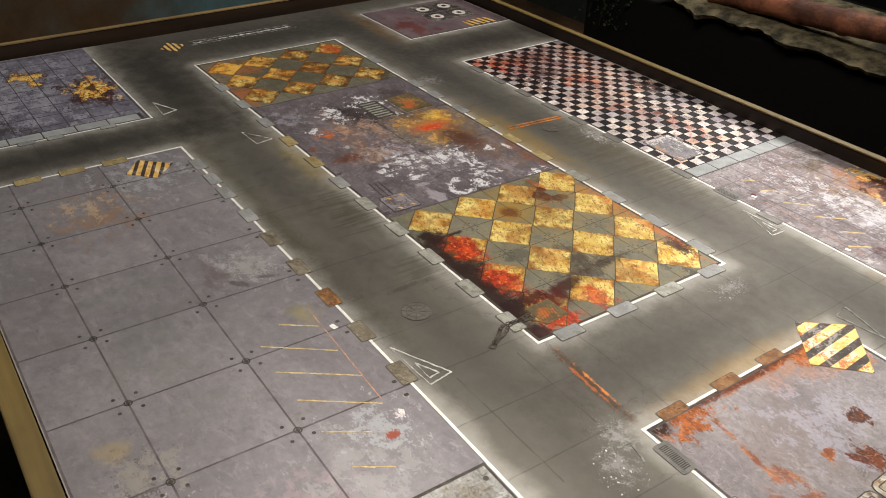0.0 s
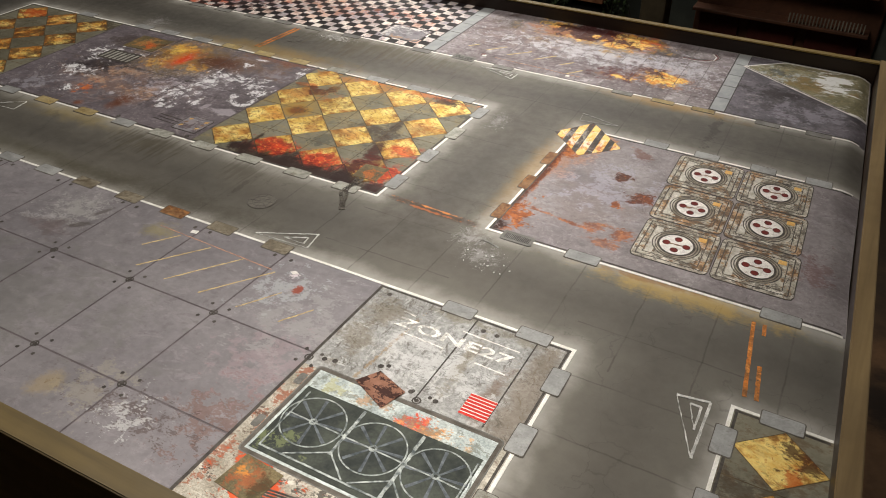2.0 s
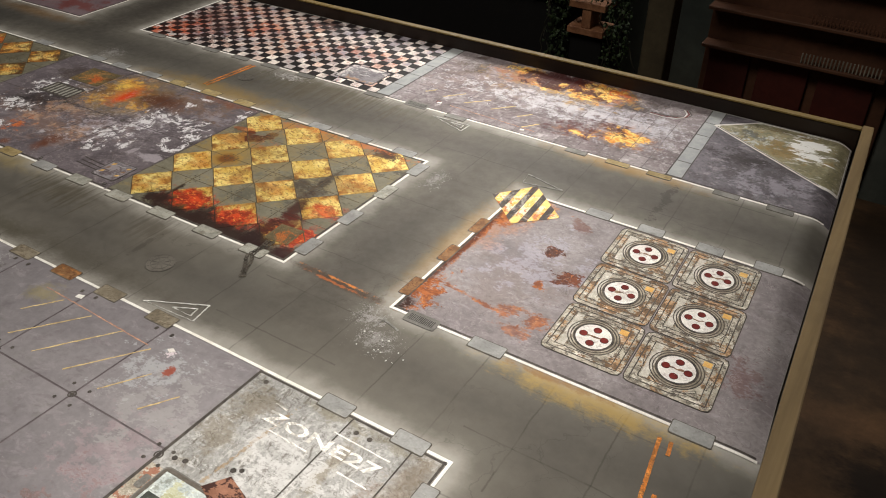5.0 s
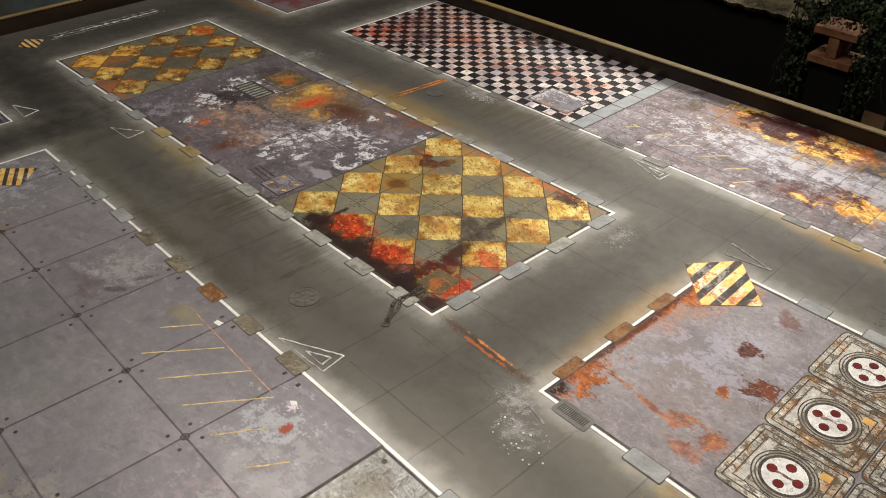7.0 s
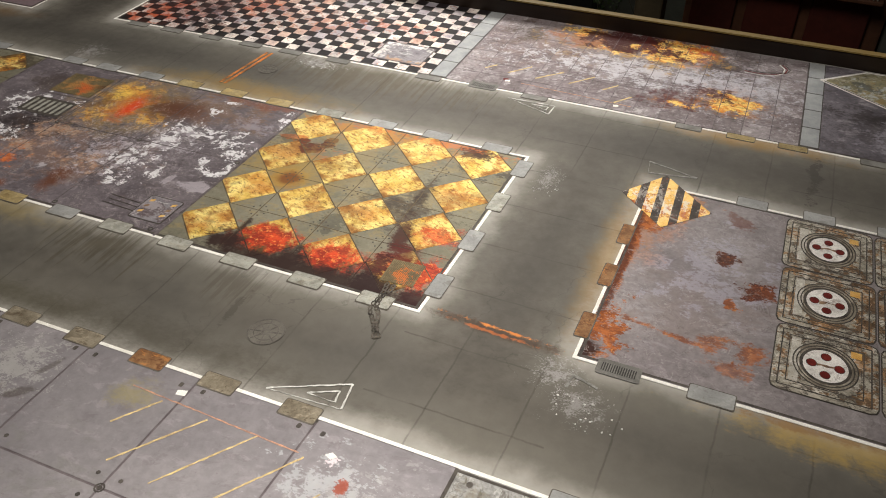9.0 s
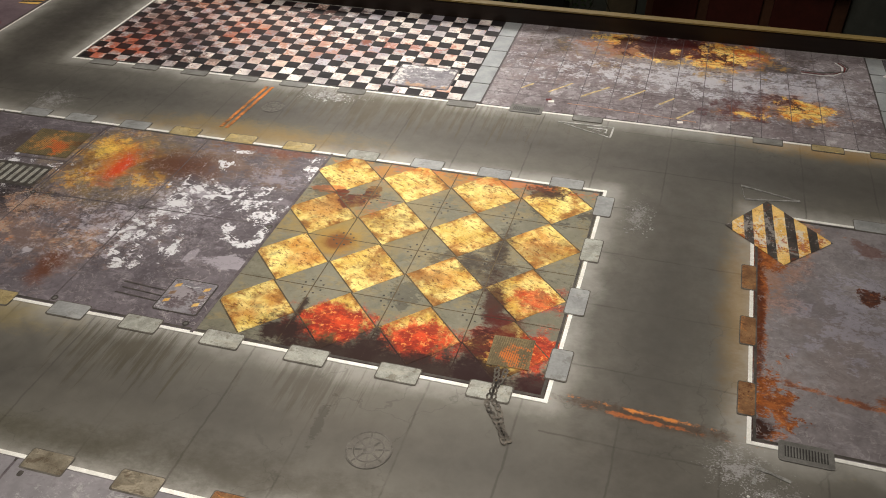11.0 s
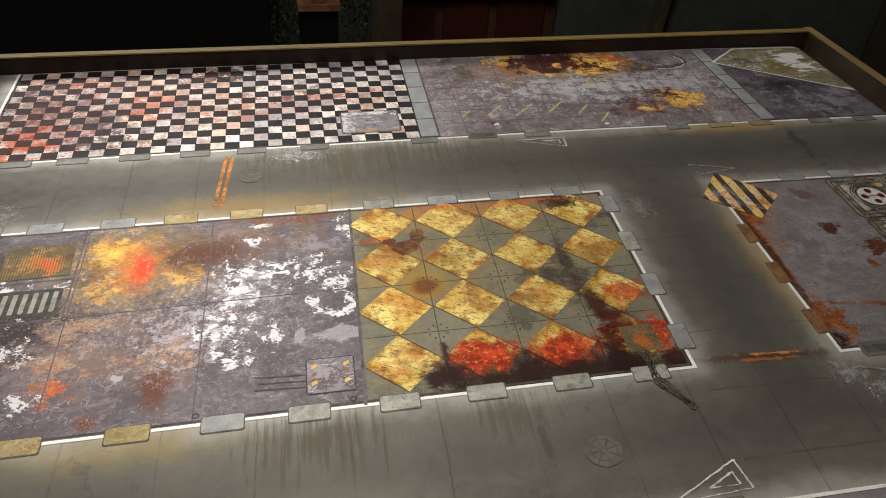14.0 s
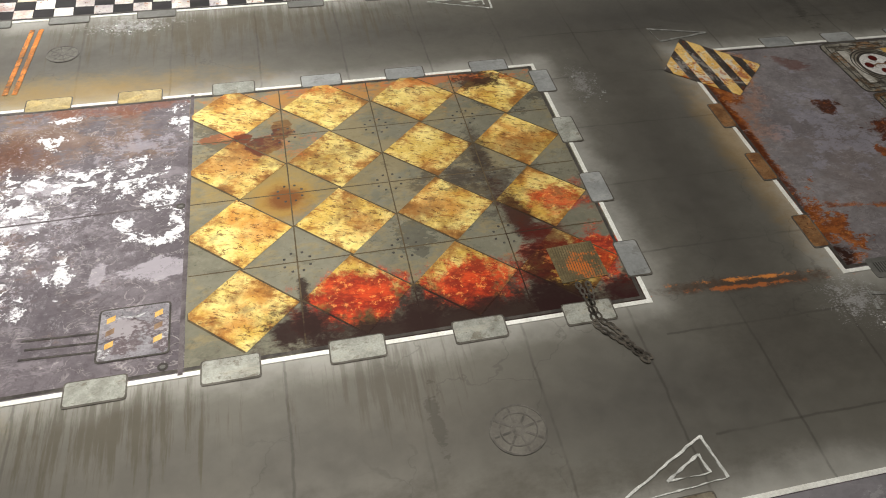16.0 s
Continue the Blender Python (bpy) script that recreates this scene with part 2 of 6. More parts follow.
    def done(self, colour, bump=0.15, bscale=4.0, depth=0.0004, wear=0.05):
        self.put(self.b.inputs["Base Color"], colour)
        r = self.b.inputs["Roughness"].default_value
        self.put(self.b.inputs["Roughness"], self.span(self.noise(bscale * 0.3, 5, 0.6), 0.3, 0.7, r - wear, r + wear))
        n = self.t.nodes.new("ShaderNodeBump")
        n.inputs["Strength"].default_value, n.inputs["Distance"].default_value = bump, depth
        self.put(n.inputs["Height"], self.noise(bscale, 5, 0.65))
        self.t.links.new(n.outputs[0], self.b.inputs["Normal"])
        return self.m


WHITE, ORANGE = rgb(226, 225, 228), rgb(205, 105, 35)
OCHRE = rgb(170, 122, 42)
FIRE = (rgb(212, 72, 30), rgb(142, 36, 20), rgb(236, 146, 76))
RUSTS = (rgb(172, 98, 42), rgb(122, 64, 28), rgb(194, 128, 68))
GILT = (rgb(224, 142, 44), rgb(248, 216, 124), rgb(120, 52, 22))
CHAR, PALE = rgb(44, 25, 20), rgb(196, 194, 196)

# burnt and bloodied patches across the yellow chequered floor
BURNS = [
    (38.4, 26.6, 1.3, 0.6, ORANGE, 0.35, dict(amp=2.0, scale=1.6)),
    (36.8, 27.4, 0.8, 0.3, rgb(196, 104, 40), 0.7, dict(amp=1.4, scale=1.6, fine=1.0)),
    (38.0, 26.7, 0.62, 0.5, rgb(92, 46, 28), 0.95, dict(amp=0.6, scale=1.6, soft=0.1, fine=0.7)),
    (38.65, 27.55, 0.42, 0.55, rgb(88, 44, 27), 0.95, dict(amp=0.8, scale=1.9, soft=0.1, fine=0.7)),
    (37.35, 27.2, 0.34, 0.28, rgb(106, 52, 28), 0.95, dict(amp=0.8, scale=1.9, soft=0.1, fine=0.7)),
    (38.4, 24.0, 0.85, 0.85, OCHRE, 0.75, dict(amp=0.4, soft=0.4)),
    (38.5, 24.1, 0.55, 0.5, rgb(110, 56, 22), 0.8, dict(amp=0.5, soft=0.4)),
    (45.8, 29.5, 1.0, 0.4, rgb(64, 34, 26), 0.85, dict(amp=1.6, scale=1.6)),
    (43.0, 29.6, 4.5, 0.4, ORANGE, 0.5, dict(amp=2.0, scale=1.2)),
    (44.75, 24.9, 0.32, 1.7, CHAR, 0.7, dict(amp=1.4, scale=1.3, soft=0.5)),
    (44.3, 24.0, 1.5, 0.5, rgb(62, 50, 44), 0.6, dict(amp=1.8, scale=1.2, soft=0.4)),
    (45.6, 29.2, 0.9, 0.5, rgb(60, 34, 26), 0.8, dict(amp=1.4, scale=1.8, soft=0.15)),
    (46.9, 22.5, 1.1, 0.75, FIRE, 0.8, dict(amp=1.3, scale=1.3, soft=0.4, fine=1.2)),
    (38.9, 19.0, 0.7, 0.6, FIRE, 0.8, dict(amp=1.3, scale=1.6, soft=0.3, fine=1.4)),
    (40.25, 19.2, 2.1, 0.9, CHAR, 0.85, dict(amp=0.8, scale=1.6, soft=0.35, fine=1.4)),
    (43.4, 19.2, 1.9, 0.8, CHAR, 0.85, dict(amp=0.8, scale=1.6, soft=0.35, fine=1.4)),
    (40.25, 19.75, 1.5, 0.9, FIRE, 0.95, dict(amp=0.9, scale=1.5, soft=0.3, fine=1.3, stretch=(0.8, 1.5, 1))),
    (43.3, 19.6, 1.45, 0.9, FIRE, 0.95, dict(amp=0.9, scale=1.5, soft=0.3, fine=1.3, stretch=(0.8, 1.5, 1))),
    (47.2, 20.0, 0.9, 1.2, FIRE, 0.9, dict(amp=1.2, scale=1.4, soft=0.3, fine=1.3)),
    (45.6, 20.2, 0.9, 0.9, FIRE, 0.7, dict(amp=1.4, scale=1.4, soft=0.3, fine=1.3)),
    (45.3, 22.0, 0.5, 1.7, rgb(58, 20, 14), 0.9, dict(amp=0.9, scale=1.4, soft=0.45, rot=12)),
    (45.9, 20.9, 0.8, 0.8, rgb(84, 24, 14), 0.85, dict(amp=0.9, scale=1.4, soft=0.5)),
    (45.3, 19.8, 0.5, 1.1, rgb(62, 22, 16), 0.9, dict(amp=1.2, scale=1.4, soft=0.35)),
    (38.5, 18.8, 0.8, 0.8, CHAR, 0.95, dict(amp=1.0, scale=1.5, soft=0.4, fine=1.3)),
    (38.75, 20.1, 0.16, 0.9, CHAR, 0.9, dict(amp=1.2, scale=1.8, soft=0.4, fine=1.3)),
    (41.75, 18.7, 0.55, 0.8, CHAR, 0.9, dict(amp=1.0, scale=1.5, soft=0.4, fine=1.3)),
    (42.9, 18.25, 5.2, 0.78, CHAR, 0.95, dict(amp=0.7, scale=1.5, soft=0.4, fine=1.3)),
    (45.6, 18.7, 1.1, 0.8, rgb(40, 18, 16), 0.95, dict(amp=0.9, soft=0.3)),
    (47.5, 18.5, 0.9, 0.7, rgb(50, 20, 20), 0.9, dict(amp=0.8, soft=0.3)),
]


def road_paint():
    p = Paint("road_print", 0.49, 0.3, U, 0.55)
    c = p.grime(rgb(84, 81, 76), rgb(94, 90, 83), 0.1, 0.3, 0.7, 0.05)
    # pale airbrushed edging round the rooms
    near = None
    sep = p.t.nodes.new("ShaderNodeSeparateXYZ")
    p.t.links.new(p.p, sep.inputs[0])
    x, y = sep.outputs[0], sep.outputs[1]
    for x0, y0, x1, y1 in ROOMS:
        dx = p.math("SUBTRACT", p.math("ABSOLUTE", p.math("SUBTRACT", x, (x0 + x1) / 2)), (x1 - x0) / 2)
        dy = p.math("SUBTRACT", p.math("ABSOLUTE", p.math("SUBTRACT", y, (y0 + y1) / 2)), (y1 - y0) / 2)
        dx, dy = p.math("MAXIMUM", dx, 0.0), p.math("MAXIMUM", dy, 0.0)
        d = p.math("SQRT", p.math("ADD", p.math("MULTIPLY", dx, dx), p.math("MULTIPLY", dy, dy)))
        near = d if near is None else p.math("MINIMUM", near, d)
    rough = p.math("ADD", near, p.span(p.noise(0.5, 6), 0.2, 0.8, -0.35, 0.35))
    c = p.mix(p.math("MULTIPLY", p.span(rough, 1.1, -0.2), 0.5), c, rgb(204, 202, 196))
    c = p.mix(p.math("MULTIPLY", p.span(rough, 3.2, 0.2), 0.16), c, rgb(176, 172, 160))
    # the seams between the slabs of the roadway
    wander = p.span(p.noise(0.55, 6, 0.7), 0.2, 0.8, -0.07, 0.07, False)
    worn = p.span(p.noise(0.3, 4, 0.7), 0.38, 0.6, 0.25, 1.0)
    for axis, ok0, ok1, other in ((x, 11.5, 18.5, y), (x, 29.5, 36.5, y), (y, 48, 54.5, x), (y, 60.5, 67.5, x), (y, 17, 22.5, x)):
        seam = p.math("ABSOLUTE", p.math("SUBTRACT", p.math("FRACT", p.math("DIVIDE", p.math("ADD", axis, wander), 3.05)), 0.5))
        on = p.math("MULTIPLY", p.span(seam, 0.018, 0.003), p.math("MULTIPLY", p.math("GREATER_THAN", other, ok0), p.math("LESS_THAN", other, ok1)))
        c = p.mix(p.math("MULTIPLY", p.math("MULTIPLY", on, worn), 0.42), c, rgb(50, 46, 42))
    drip = dict(amp=2.0, scale=1.0, stretch=(0.2, 4.5, 1), soft=0.5, fine=1.0)
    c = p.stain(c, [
        (31.5, 30.7, 4.6, 0.9, rgb(168, 136, 62), 0.5, dict(amp=0.8, soft=0.9)),
        (27.5, 17.4, 3.0, 0.7, rgb(168, 146, 80), 0.38, dict(amp=0.8, soft=0.9)),
        (64.0, 17.5, 3.8, 0.7, rgb(190, 158, 76), 0.55, dict(amp=1.0, soft=0.7)),
        (62.5, 17.8, 2.4, 0.2, rgb(120, 66, 30), 0.45, dict(amp=1.2, soft=0.5)),
        (58.2, 35.6, 4.0, 0.6, rgb(176, 136, 60), 0.5, dict(amp=0.8, soft=0.8)),
        (53.8, 24.2, 0.6, 4.2, rgb(178, 140, 70), 0.45, dict(amp=0.8, soft=0.9)),
        (8.5, 34.4, 4.0, 0.7, rgb(150, 110, 55), 0.5, dict(amp=0.8, soft=0.8)),
        (34.0, 16.8, 2.4, 1.4, rgb(68, 60, 42), 0.5, drip),
        (40.5, 16.9, 1.6, 1.2, rgb(70, 62, 50), 0.35, drip),
        (37.5, 34.8, 6.0, 2.0, rgb(84, 74, 52), 0.5, drip),
        (29.0, 12.8, 9.0, 0.7, rgb(70, 66, 44), 0.4, dict(amp=0.8, soft=0.8)),
        (40.0, 12.9, 6.0, 0.9, rgb(58, 52, 42), 0.45, dict(amp=0.9, soft=0.8)),
        (61.6, 33.5, 0.35, 2.0, rgb(46, 42, 38), 0.5, dict(amp=1.6, scale=1.2)),
        (51.0, 23.0, 2.6, 5.0, rgb(70, 67, 62), 0.4, dict(amp=1.0, soft=0.9)),
        (58.0, 33.0, 9.0, 1.6, rgb(78, 76, 74), 0.35, dict(amp=1.0, soft=0.9)),
        (51.5, 16.5, 2.2, 1.2, rgb(70, 66, 60), 0.35, dict(amp=1.0, soft=0.9)),
        # broad soft darkening of the roads across the left end
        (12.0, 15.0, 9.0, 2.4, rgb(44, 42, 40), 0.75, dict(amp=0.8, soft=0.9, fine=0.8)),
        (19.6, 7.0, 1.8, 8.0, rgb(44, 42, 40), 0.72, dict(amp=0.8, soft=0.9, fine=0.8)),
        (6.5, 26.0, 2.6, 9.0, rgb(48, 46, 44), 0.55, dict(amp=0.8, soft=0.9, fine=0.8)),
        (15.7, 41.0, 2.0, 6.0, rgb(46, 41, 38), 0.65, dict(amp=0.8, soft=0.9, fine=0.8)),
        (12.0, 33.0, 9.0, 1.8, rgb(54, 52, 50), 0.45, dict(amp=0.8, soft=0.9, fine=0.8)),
        (41.5, 15.4, 0.2, 1.0, rgb(58, 54, 48), 0.4, dict(amp=1.2, scale=1.4)),
        (51.2, 18.12, 2.6, 0.26, rgb(74, 54, 40), 0.7, dict(amp=0.9, scale=1.4, soft=0.5, rot=-3)),
        (51.4, 18.28, 2.2, 0.075, rgb(222, 140, 66), 0.8, dict(amp=1.9, scale=2.0, soft=0.5, rot=-3)),
        (51.0, 18.02, 2.3, 0.075, rgb(190, 108, 52), 0.62, dict(amp=2.0, scale=2.2, soft=0.5, rot=-3)),
    ])
    # powdery white splashes
    for cx, cy, rx, ry, a in ((55.0, 15.9, 0.7, 0.55, 0.3), (49.5, 28.6, 0.4, 0.7, 0.25), (33.6, 35.1, 1.0, 0.4, 0.5), (53.9, 17.0, 0.6, 0.55, 0.38), (20.6, 31.4, 0.7, 0.7, 0.3)):
        c = p.mix(p.math("MULTIPLY", p.blob(cx, cy, rx, ry, amp=2.2, scale=3.0, soft=0.25, fine=4.2), a), c, PALE)
    v = p.t.nodes.new("ShaderNodeTexVoronoi")
    v.feature = "DISTANCE_TO_EDGE"
    v.inputs["Scale"].default_value = 0.33
    warp = p.t.nodes.new("ShaderNodeVectorMath")
    n = p.t.nodes.new("ShaderNodeTexNoise")
    n.inputs["Scale"].default_value = 0.9
    n.inputs["Detail"].default_value = 6
    p.t.links.new(p.p, n.inputs["Vector"])
    warp.operation = "MULTIPLY_ADD"
    p.t.links.new(n.outputs["Color"], warp.inputs[0])
    warp.inputs[1].default_value = (2.2, 2.2, 0)
    p.t.links.new(p.p, warp.inputs[2])
    p.t.links.new(warp.outputs[0], v.inputs["Vector"])
    crack = p.math("MULTIPLY", p.span(v.outputs[0], 0.008, 0.002), p.span(p.noise(0.13, 2), 0.47, 0.58))
    c = p.mix(p.math("MULTIPLY", crack, 0.2), c, rgb(40, 38, 36))
    return p.done(c, 0.1, 6.0)


ROOMS = [(2, -1, 17.1, 12), (22.1, -1, 61, 12), (67.1, -1, 71, 12), (9.6, 18, 48, 30), (54.2, 18, 71, 30), (5, 35.4, 12.6, 47), (18.7, 36, 71, 47)]
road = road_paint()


def slab_paint():
    """Lilac-grey floor plates of the large room."""
    p = Paint("plate_print", 0.49, 0.3, U, 0.55)
    c = p.grime(rgb(122, 118, 122), rgb(140, 136, 139), 0.2, 0.3, 0.7, 0.08)
    c = p.vary(c, 0.93, 1.07)
    c = p.scuff(c, rgb(164, 157, 162), rgb(104, 95, 100), 0.3, 1.1)
    c = p.stain(c, [
        (36.2, 10.0, 1.5, 1.3, rgb(176, 175, 172), 0.5, dict(amp=2.0, scale=2.4, fine=2.4, soft=0.25)),
        (35.2, 8.8, 1.6, 0.3, rgb(178, 176, 178), 0.5, dict(amp=1.8, scale=2.0, rot=20)),
        (36.2, 8.3, 1.3, 0.7, rgb(96, 80, 78), 0.5, dict(amp=1.4, scale=1.0, soft=0.6)),
        (37.3, 9.0, 0.5, 0.2, rgb(80, 73, 70), 0.7, dict(amp=0.6, soft=0.3, rot=40)),
        (37.4, 10.4, 0.6, 0.16, rgb(84, 77, 74), 0.6, dict(amp=0.8, soft=0.3, rot=70)),
        (27.8, 5.5, 2.6, 2.2, rgb(150, 116, 86), 0.6, dict(amp=2.4, scale=0.9, soft=0.4)),
        (26.6, 5.0, 1.2, 1.4, rgb(196, 176, 150), 0.5, dict(amp=3.2, scale=1.8)),
        (24.5, 8.8, 2.6, 2.4, rgb(172, 174, 178), 0.5, dict(amp=2.8, scale=1.4)),
        (48.9, 9.6, 1.5, 1.4, rgb(184, 188, 192), 0.5, dict(amp=2.6, scale=1.6)),
        (50.8, 8.2, 2.2, 2.6, rgb(166, 164, 164), 0.45, dict(amp=3.0, scale=1.2)),
        (49.4, 9.9, 0.22, 0.36, rgb(150, 66, 40), 0.85, dict(amp=1.4, scale=1.8)),
        (48.6, 10.6, 0.35, 0.22, rgb(226, 214, 220), 0.8, dict(amp=2.0, scale=2.4)),
        (40.9, 10.5, 0.8, 0.6, rgb(146, 136, 92), 0.6, dict(amp=1.4, soft=0.6)),
        (51.6, 2.6, 1.8, 1.8, rgb(112, 74, 58), 0.5, dict(amp=3.0, scale=1.4)),
        (49.0, 1.4, 2.8, 0.8, rgb(78, 58, 50), 0.55, dict(amp=3.4, scale=2.2)),
        (46.6, 1.6, 1.3, 1.5, rgb(160, 154, 140), 0.4, dict(amp=2.6, scale=1.4)),
        (48.7, 1.1, 0.9, 0.8, rgb(200, 200, 200), 0.6, dict(amp=3.4, scale=2.0)),
        (44.9, 0.9, 0.6, 0.6, rgb(170, 148, 98), 0.4, dict(amp=1.0, soft=0.6)),
        (51.0, 5.6, 2.0, 2.0, rgb(160, 140, 146), 0.4, dict(amp=2.4, scale=1.4)),
        (40.0, 4.0, 6.0, 3.0, rgb(118, 118, 112), 0.35, dict(amp=2.0, scale=0.5, soft=0.5)),
    ])
    return p.done(c, 0.1, 5.0)


def strip_paint():
    """Worn grey steel deck with flaking white paint between the yellow floors."""
    p = Paint("deck_print", 0.49, 0.3, U, 0.55)
    c = p.grime(rgb(90, 83, 88), rgb(118, 110, 115), 0.3, 0.3, 0.7, 0.12)
    c = p.scuff(c, rgb(166, 157, 163), rgb(84, 76, 78), 0.34, 1.2)
    flake = dict(amp=2.0, scale=1.7, soft=0.1, fine=1.25, stretch=(0.85, 1.15, 1), holes=0.47)
    soft = dict(amp=0.9, soft=0.6)
    mottle = dict(amp=2.2, scale=1.5, soft=0.45)
    yellows = (rgb(202, 136, 50), rgb(238, 188, 86), rgb(120, 78, 42))
    peach = (rgb(158, 122, 98), rgb(186, 158, 136), rgb(184, 110, 58))
    c = p.stain(c, [
        (26.48, 21.8, 4.4, 2.4, rgb(140, 112, 98), 0.5, dict(amp=1.8, scale=0.7, soft=0.5)),
        (23.61, 23.6, 2.4, 1.5, rgb(40, 34, 34), 0.8, dict(amp=1.4, scale=0.8, soft=0.6)),
        (21.32, 27.6, 1.4, 1.0, rgb(58, 46, 36), 0.6, dict(amp=1.4, soft=0.5)),
        (27.34, 27.1, 2.9, 2.8, rgb(150, 126, 80), 0.75, soft),
        (32.21, 28.2, 3.0, 1.6, rgb(134, 104, 78), 0.5, dict(amp=1.8, soft=0.5)),
        (33.55, 29.6, 2.6, 0.4, rgb(130, 76, 48), 0.6, dict(amp=1.6, soft=0.5)),
        (26.6, 27.3, 1.8, 1.8, yellows, 0.65, dict(amp=1.6, scale=1.3, soft=0.6, fine=1.4)),
        (26.0, 28.4, 1.1, 0.8, yellows, 0.8, dict(amp=1.8, scale=1.6, soft=0.4, fine=1.6)),
        (25.9, 25.6, 0.9, 0.9, yellows, 0.7, dict(amp=2.0, scale=1.6, soft=0.4, fine=1.6)),
        (28.9, 26.0, 0.9, 0.8, yellows, 0.75, dict(amp=2.0, scale=1.6, soft=0.4, fine=1.6)),
        (29.3, 27.4, 2.0, 1.1, rgb(88, 44, 26), 0.85, dict(amp=0.7, soft=0.8, fine=1.0)),
        (27.1, 27.0, 0.8, 1.4, (rgb(216, 112, 40), rgb(190, 76, 28), rgb(240, 170, 80)), 0.8, dict(amp=1.1, scale=1.4, soft=0.7, fine=1.3)),
        (27.3, 26.8, 0.36, 0.95, rgb(218, 70, 28), 0.85, dict(amp=0.8, soft=0.7, fine=1.2)),
        (25.6, 26.6, 0.8, 1.4, rgb(104, 70, 42), 0.6, dict(amp=1.8, scale=1.4, soft=0.4)),
        (25.9, 27.9, 0.7, 0.5, rgb(246, 206, 96), 0.7, dict(amp=1.4, scale=1.6, soft=0.5, fine=1.5)),
        (25.52, 23.4, 1.5, 0.9, peach, 0.75, mottle),
        (24.95, 21.6, 1.3, 1.0, peach, 0.8, mottle),
        (25.14, 20.6, 0.7, 0.7, (rgb(210, 110, 46), rgb(170, 80, 36), rgb(236, 170, 96)), 0.85, mottle),
        (28.48, 21.6, 1.4, 0.8, peach, 0.8, mottle),
        (28.58, 19.8, 0.55, 1.0, rgb(104, 58, 32), 0.85, soft),
        (26.48, 18.6, 0.4, 0.3, rgb(120, 64, 34), 0.8, soft),
        (27.15, 20.6, 0.3, 0.25, rgb(196, 190, 196), 0.7, dict(amp=0.8, scale=2.0, soft=0.2, holes=0.5)),
        (34.98, 21.8, 1.1, 0.5, rgb(172, 165, 172), 0.8, dict(amp=1.0, scale=1.2, soft=0.1, fine=0.8)),
        (33.45, 21.9, 0.35, 0.5, rgb(172, 165, 172), 0.7, dict(amp=1.2, scale=1.2, soft=0.1, fine=0.8)),
        (34.40, 27.5, 1.2, 0.8, rgb(166, 160, 168), 0.5, dict(amp=2.0, scale=1.4)),
        (29.44, 22.8, 1.5, 1.6, rgb(186, 178, 186), 0.6, dict(amp=2.8, scale=1.8, soft=0.15)),
        (31.44, 25.0, 1.4, 1.8, rgb(190, 184, 192), 0.55, dict(amp=2.8, scale=1.8, soft=0.15)),
        (21.61, 19.6, 1.6, 1.2, rgb(170, 168, 178), 0.5, dict(amp=2.6, scale=1.4, soft=0.15)),
        (32.30, 25.9, 2.07, 0.98, WHITE, 0.97, flake),
        (31.16, 24.7, 0.92, 0.80, WHITE, 0.97, flake),
        (30.68, 22.7, 1.15, 1.15, WHITE, 0.97, flake),
        (30.97, 21.0, 0.69, 0.57, WHITE, 0.97, flake),
        (34.21, 25.7, 0.80, 0.92, WHITE, 0.97, flake),
        (34.98, 25.0, 0.69, 0.92, WHITE, 0.97, flake),
        (35.65, 25.4, 0.40, 0.40, WHITE, 0.97, flake),
        (35.46, 23.5, 0.37, 0.80, WHITE, 0.97, flake),
        (34.02, 23.5, 0.34, 0.57, WHITE, 0.97, flake),
        (34.88, 22.95, 0.69, 0.25, WHITE, 0.97, flake),
        (35.65, 28.8, 0.57, 0.92, WHITE, 0.97, flake),
        (31.63, 28.0, 0.46, 0.46, WHITE, 0.97, flake),
        (32.02, 29.2, 0.57, 0.18, WHITE, 0.97, flake),
        (32.49, 22.1, 0.29, 0.80, WHITE, 0.97, flake),
        (22.37, 22.2, 1.5, 0.8, WHITE, 0.97, flake),
        (22.0, 25.2, 1.6, 1.2, WHITE, 0.97, flake),
        (24.38, 26.1, 0.80, 0.34, WHITE, 0.97, flake),
        (24.19, 19.9, 0.57, 0.69, WHITE, 0.97, flake),
    ])
    pale = p.math("MULTIPLY", p.blob(29.3, 23.2, 4.6, 3.2, amp=1.6, scale=0.9, soft=0.7), p.span(p.noise(4.2, 7, 0.78, (0.8, 1.3, 1)), 0.5, 0.6))
    c = p.mix(p.math("MULTIPLY", pale, 0.45), c, rgb(200, 193, 200))
    c = p.mix(p.math("MULTIPLY", p.span(p.noise(2.6, 8, 0.78, (0.8, 1.2, 1), 8), 0.56, 0.64), 0.38), c, rgb(68, 60, 60))
    c = p.squiggle(c, rgb(206, 198, 194), 0.4, 1.9)
    c = p.squiggle(c, rgb(62, 52, 50), 0.38, 1.5)
    return p.done(c, 0.1, 5.0)


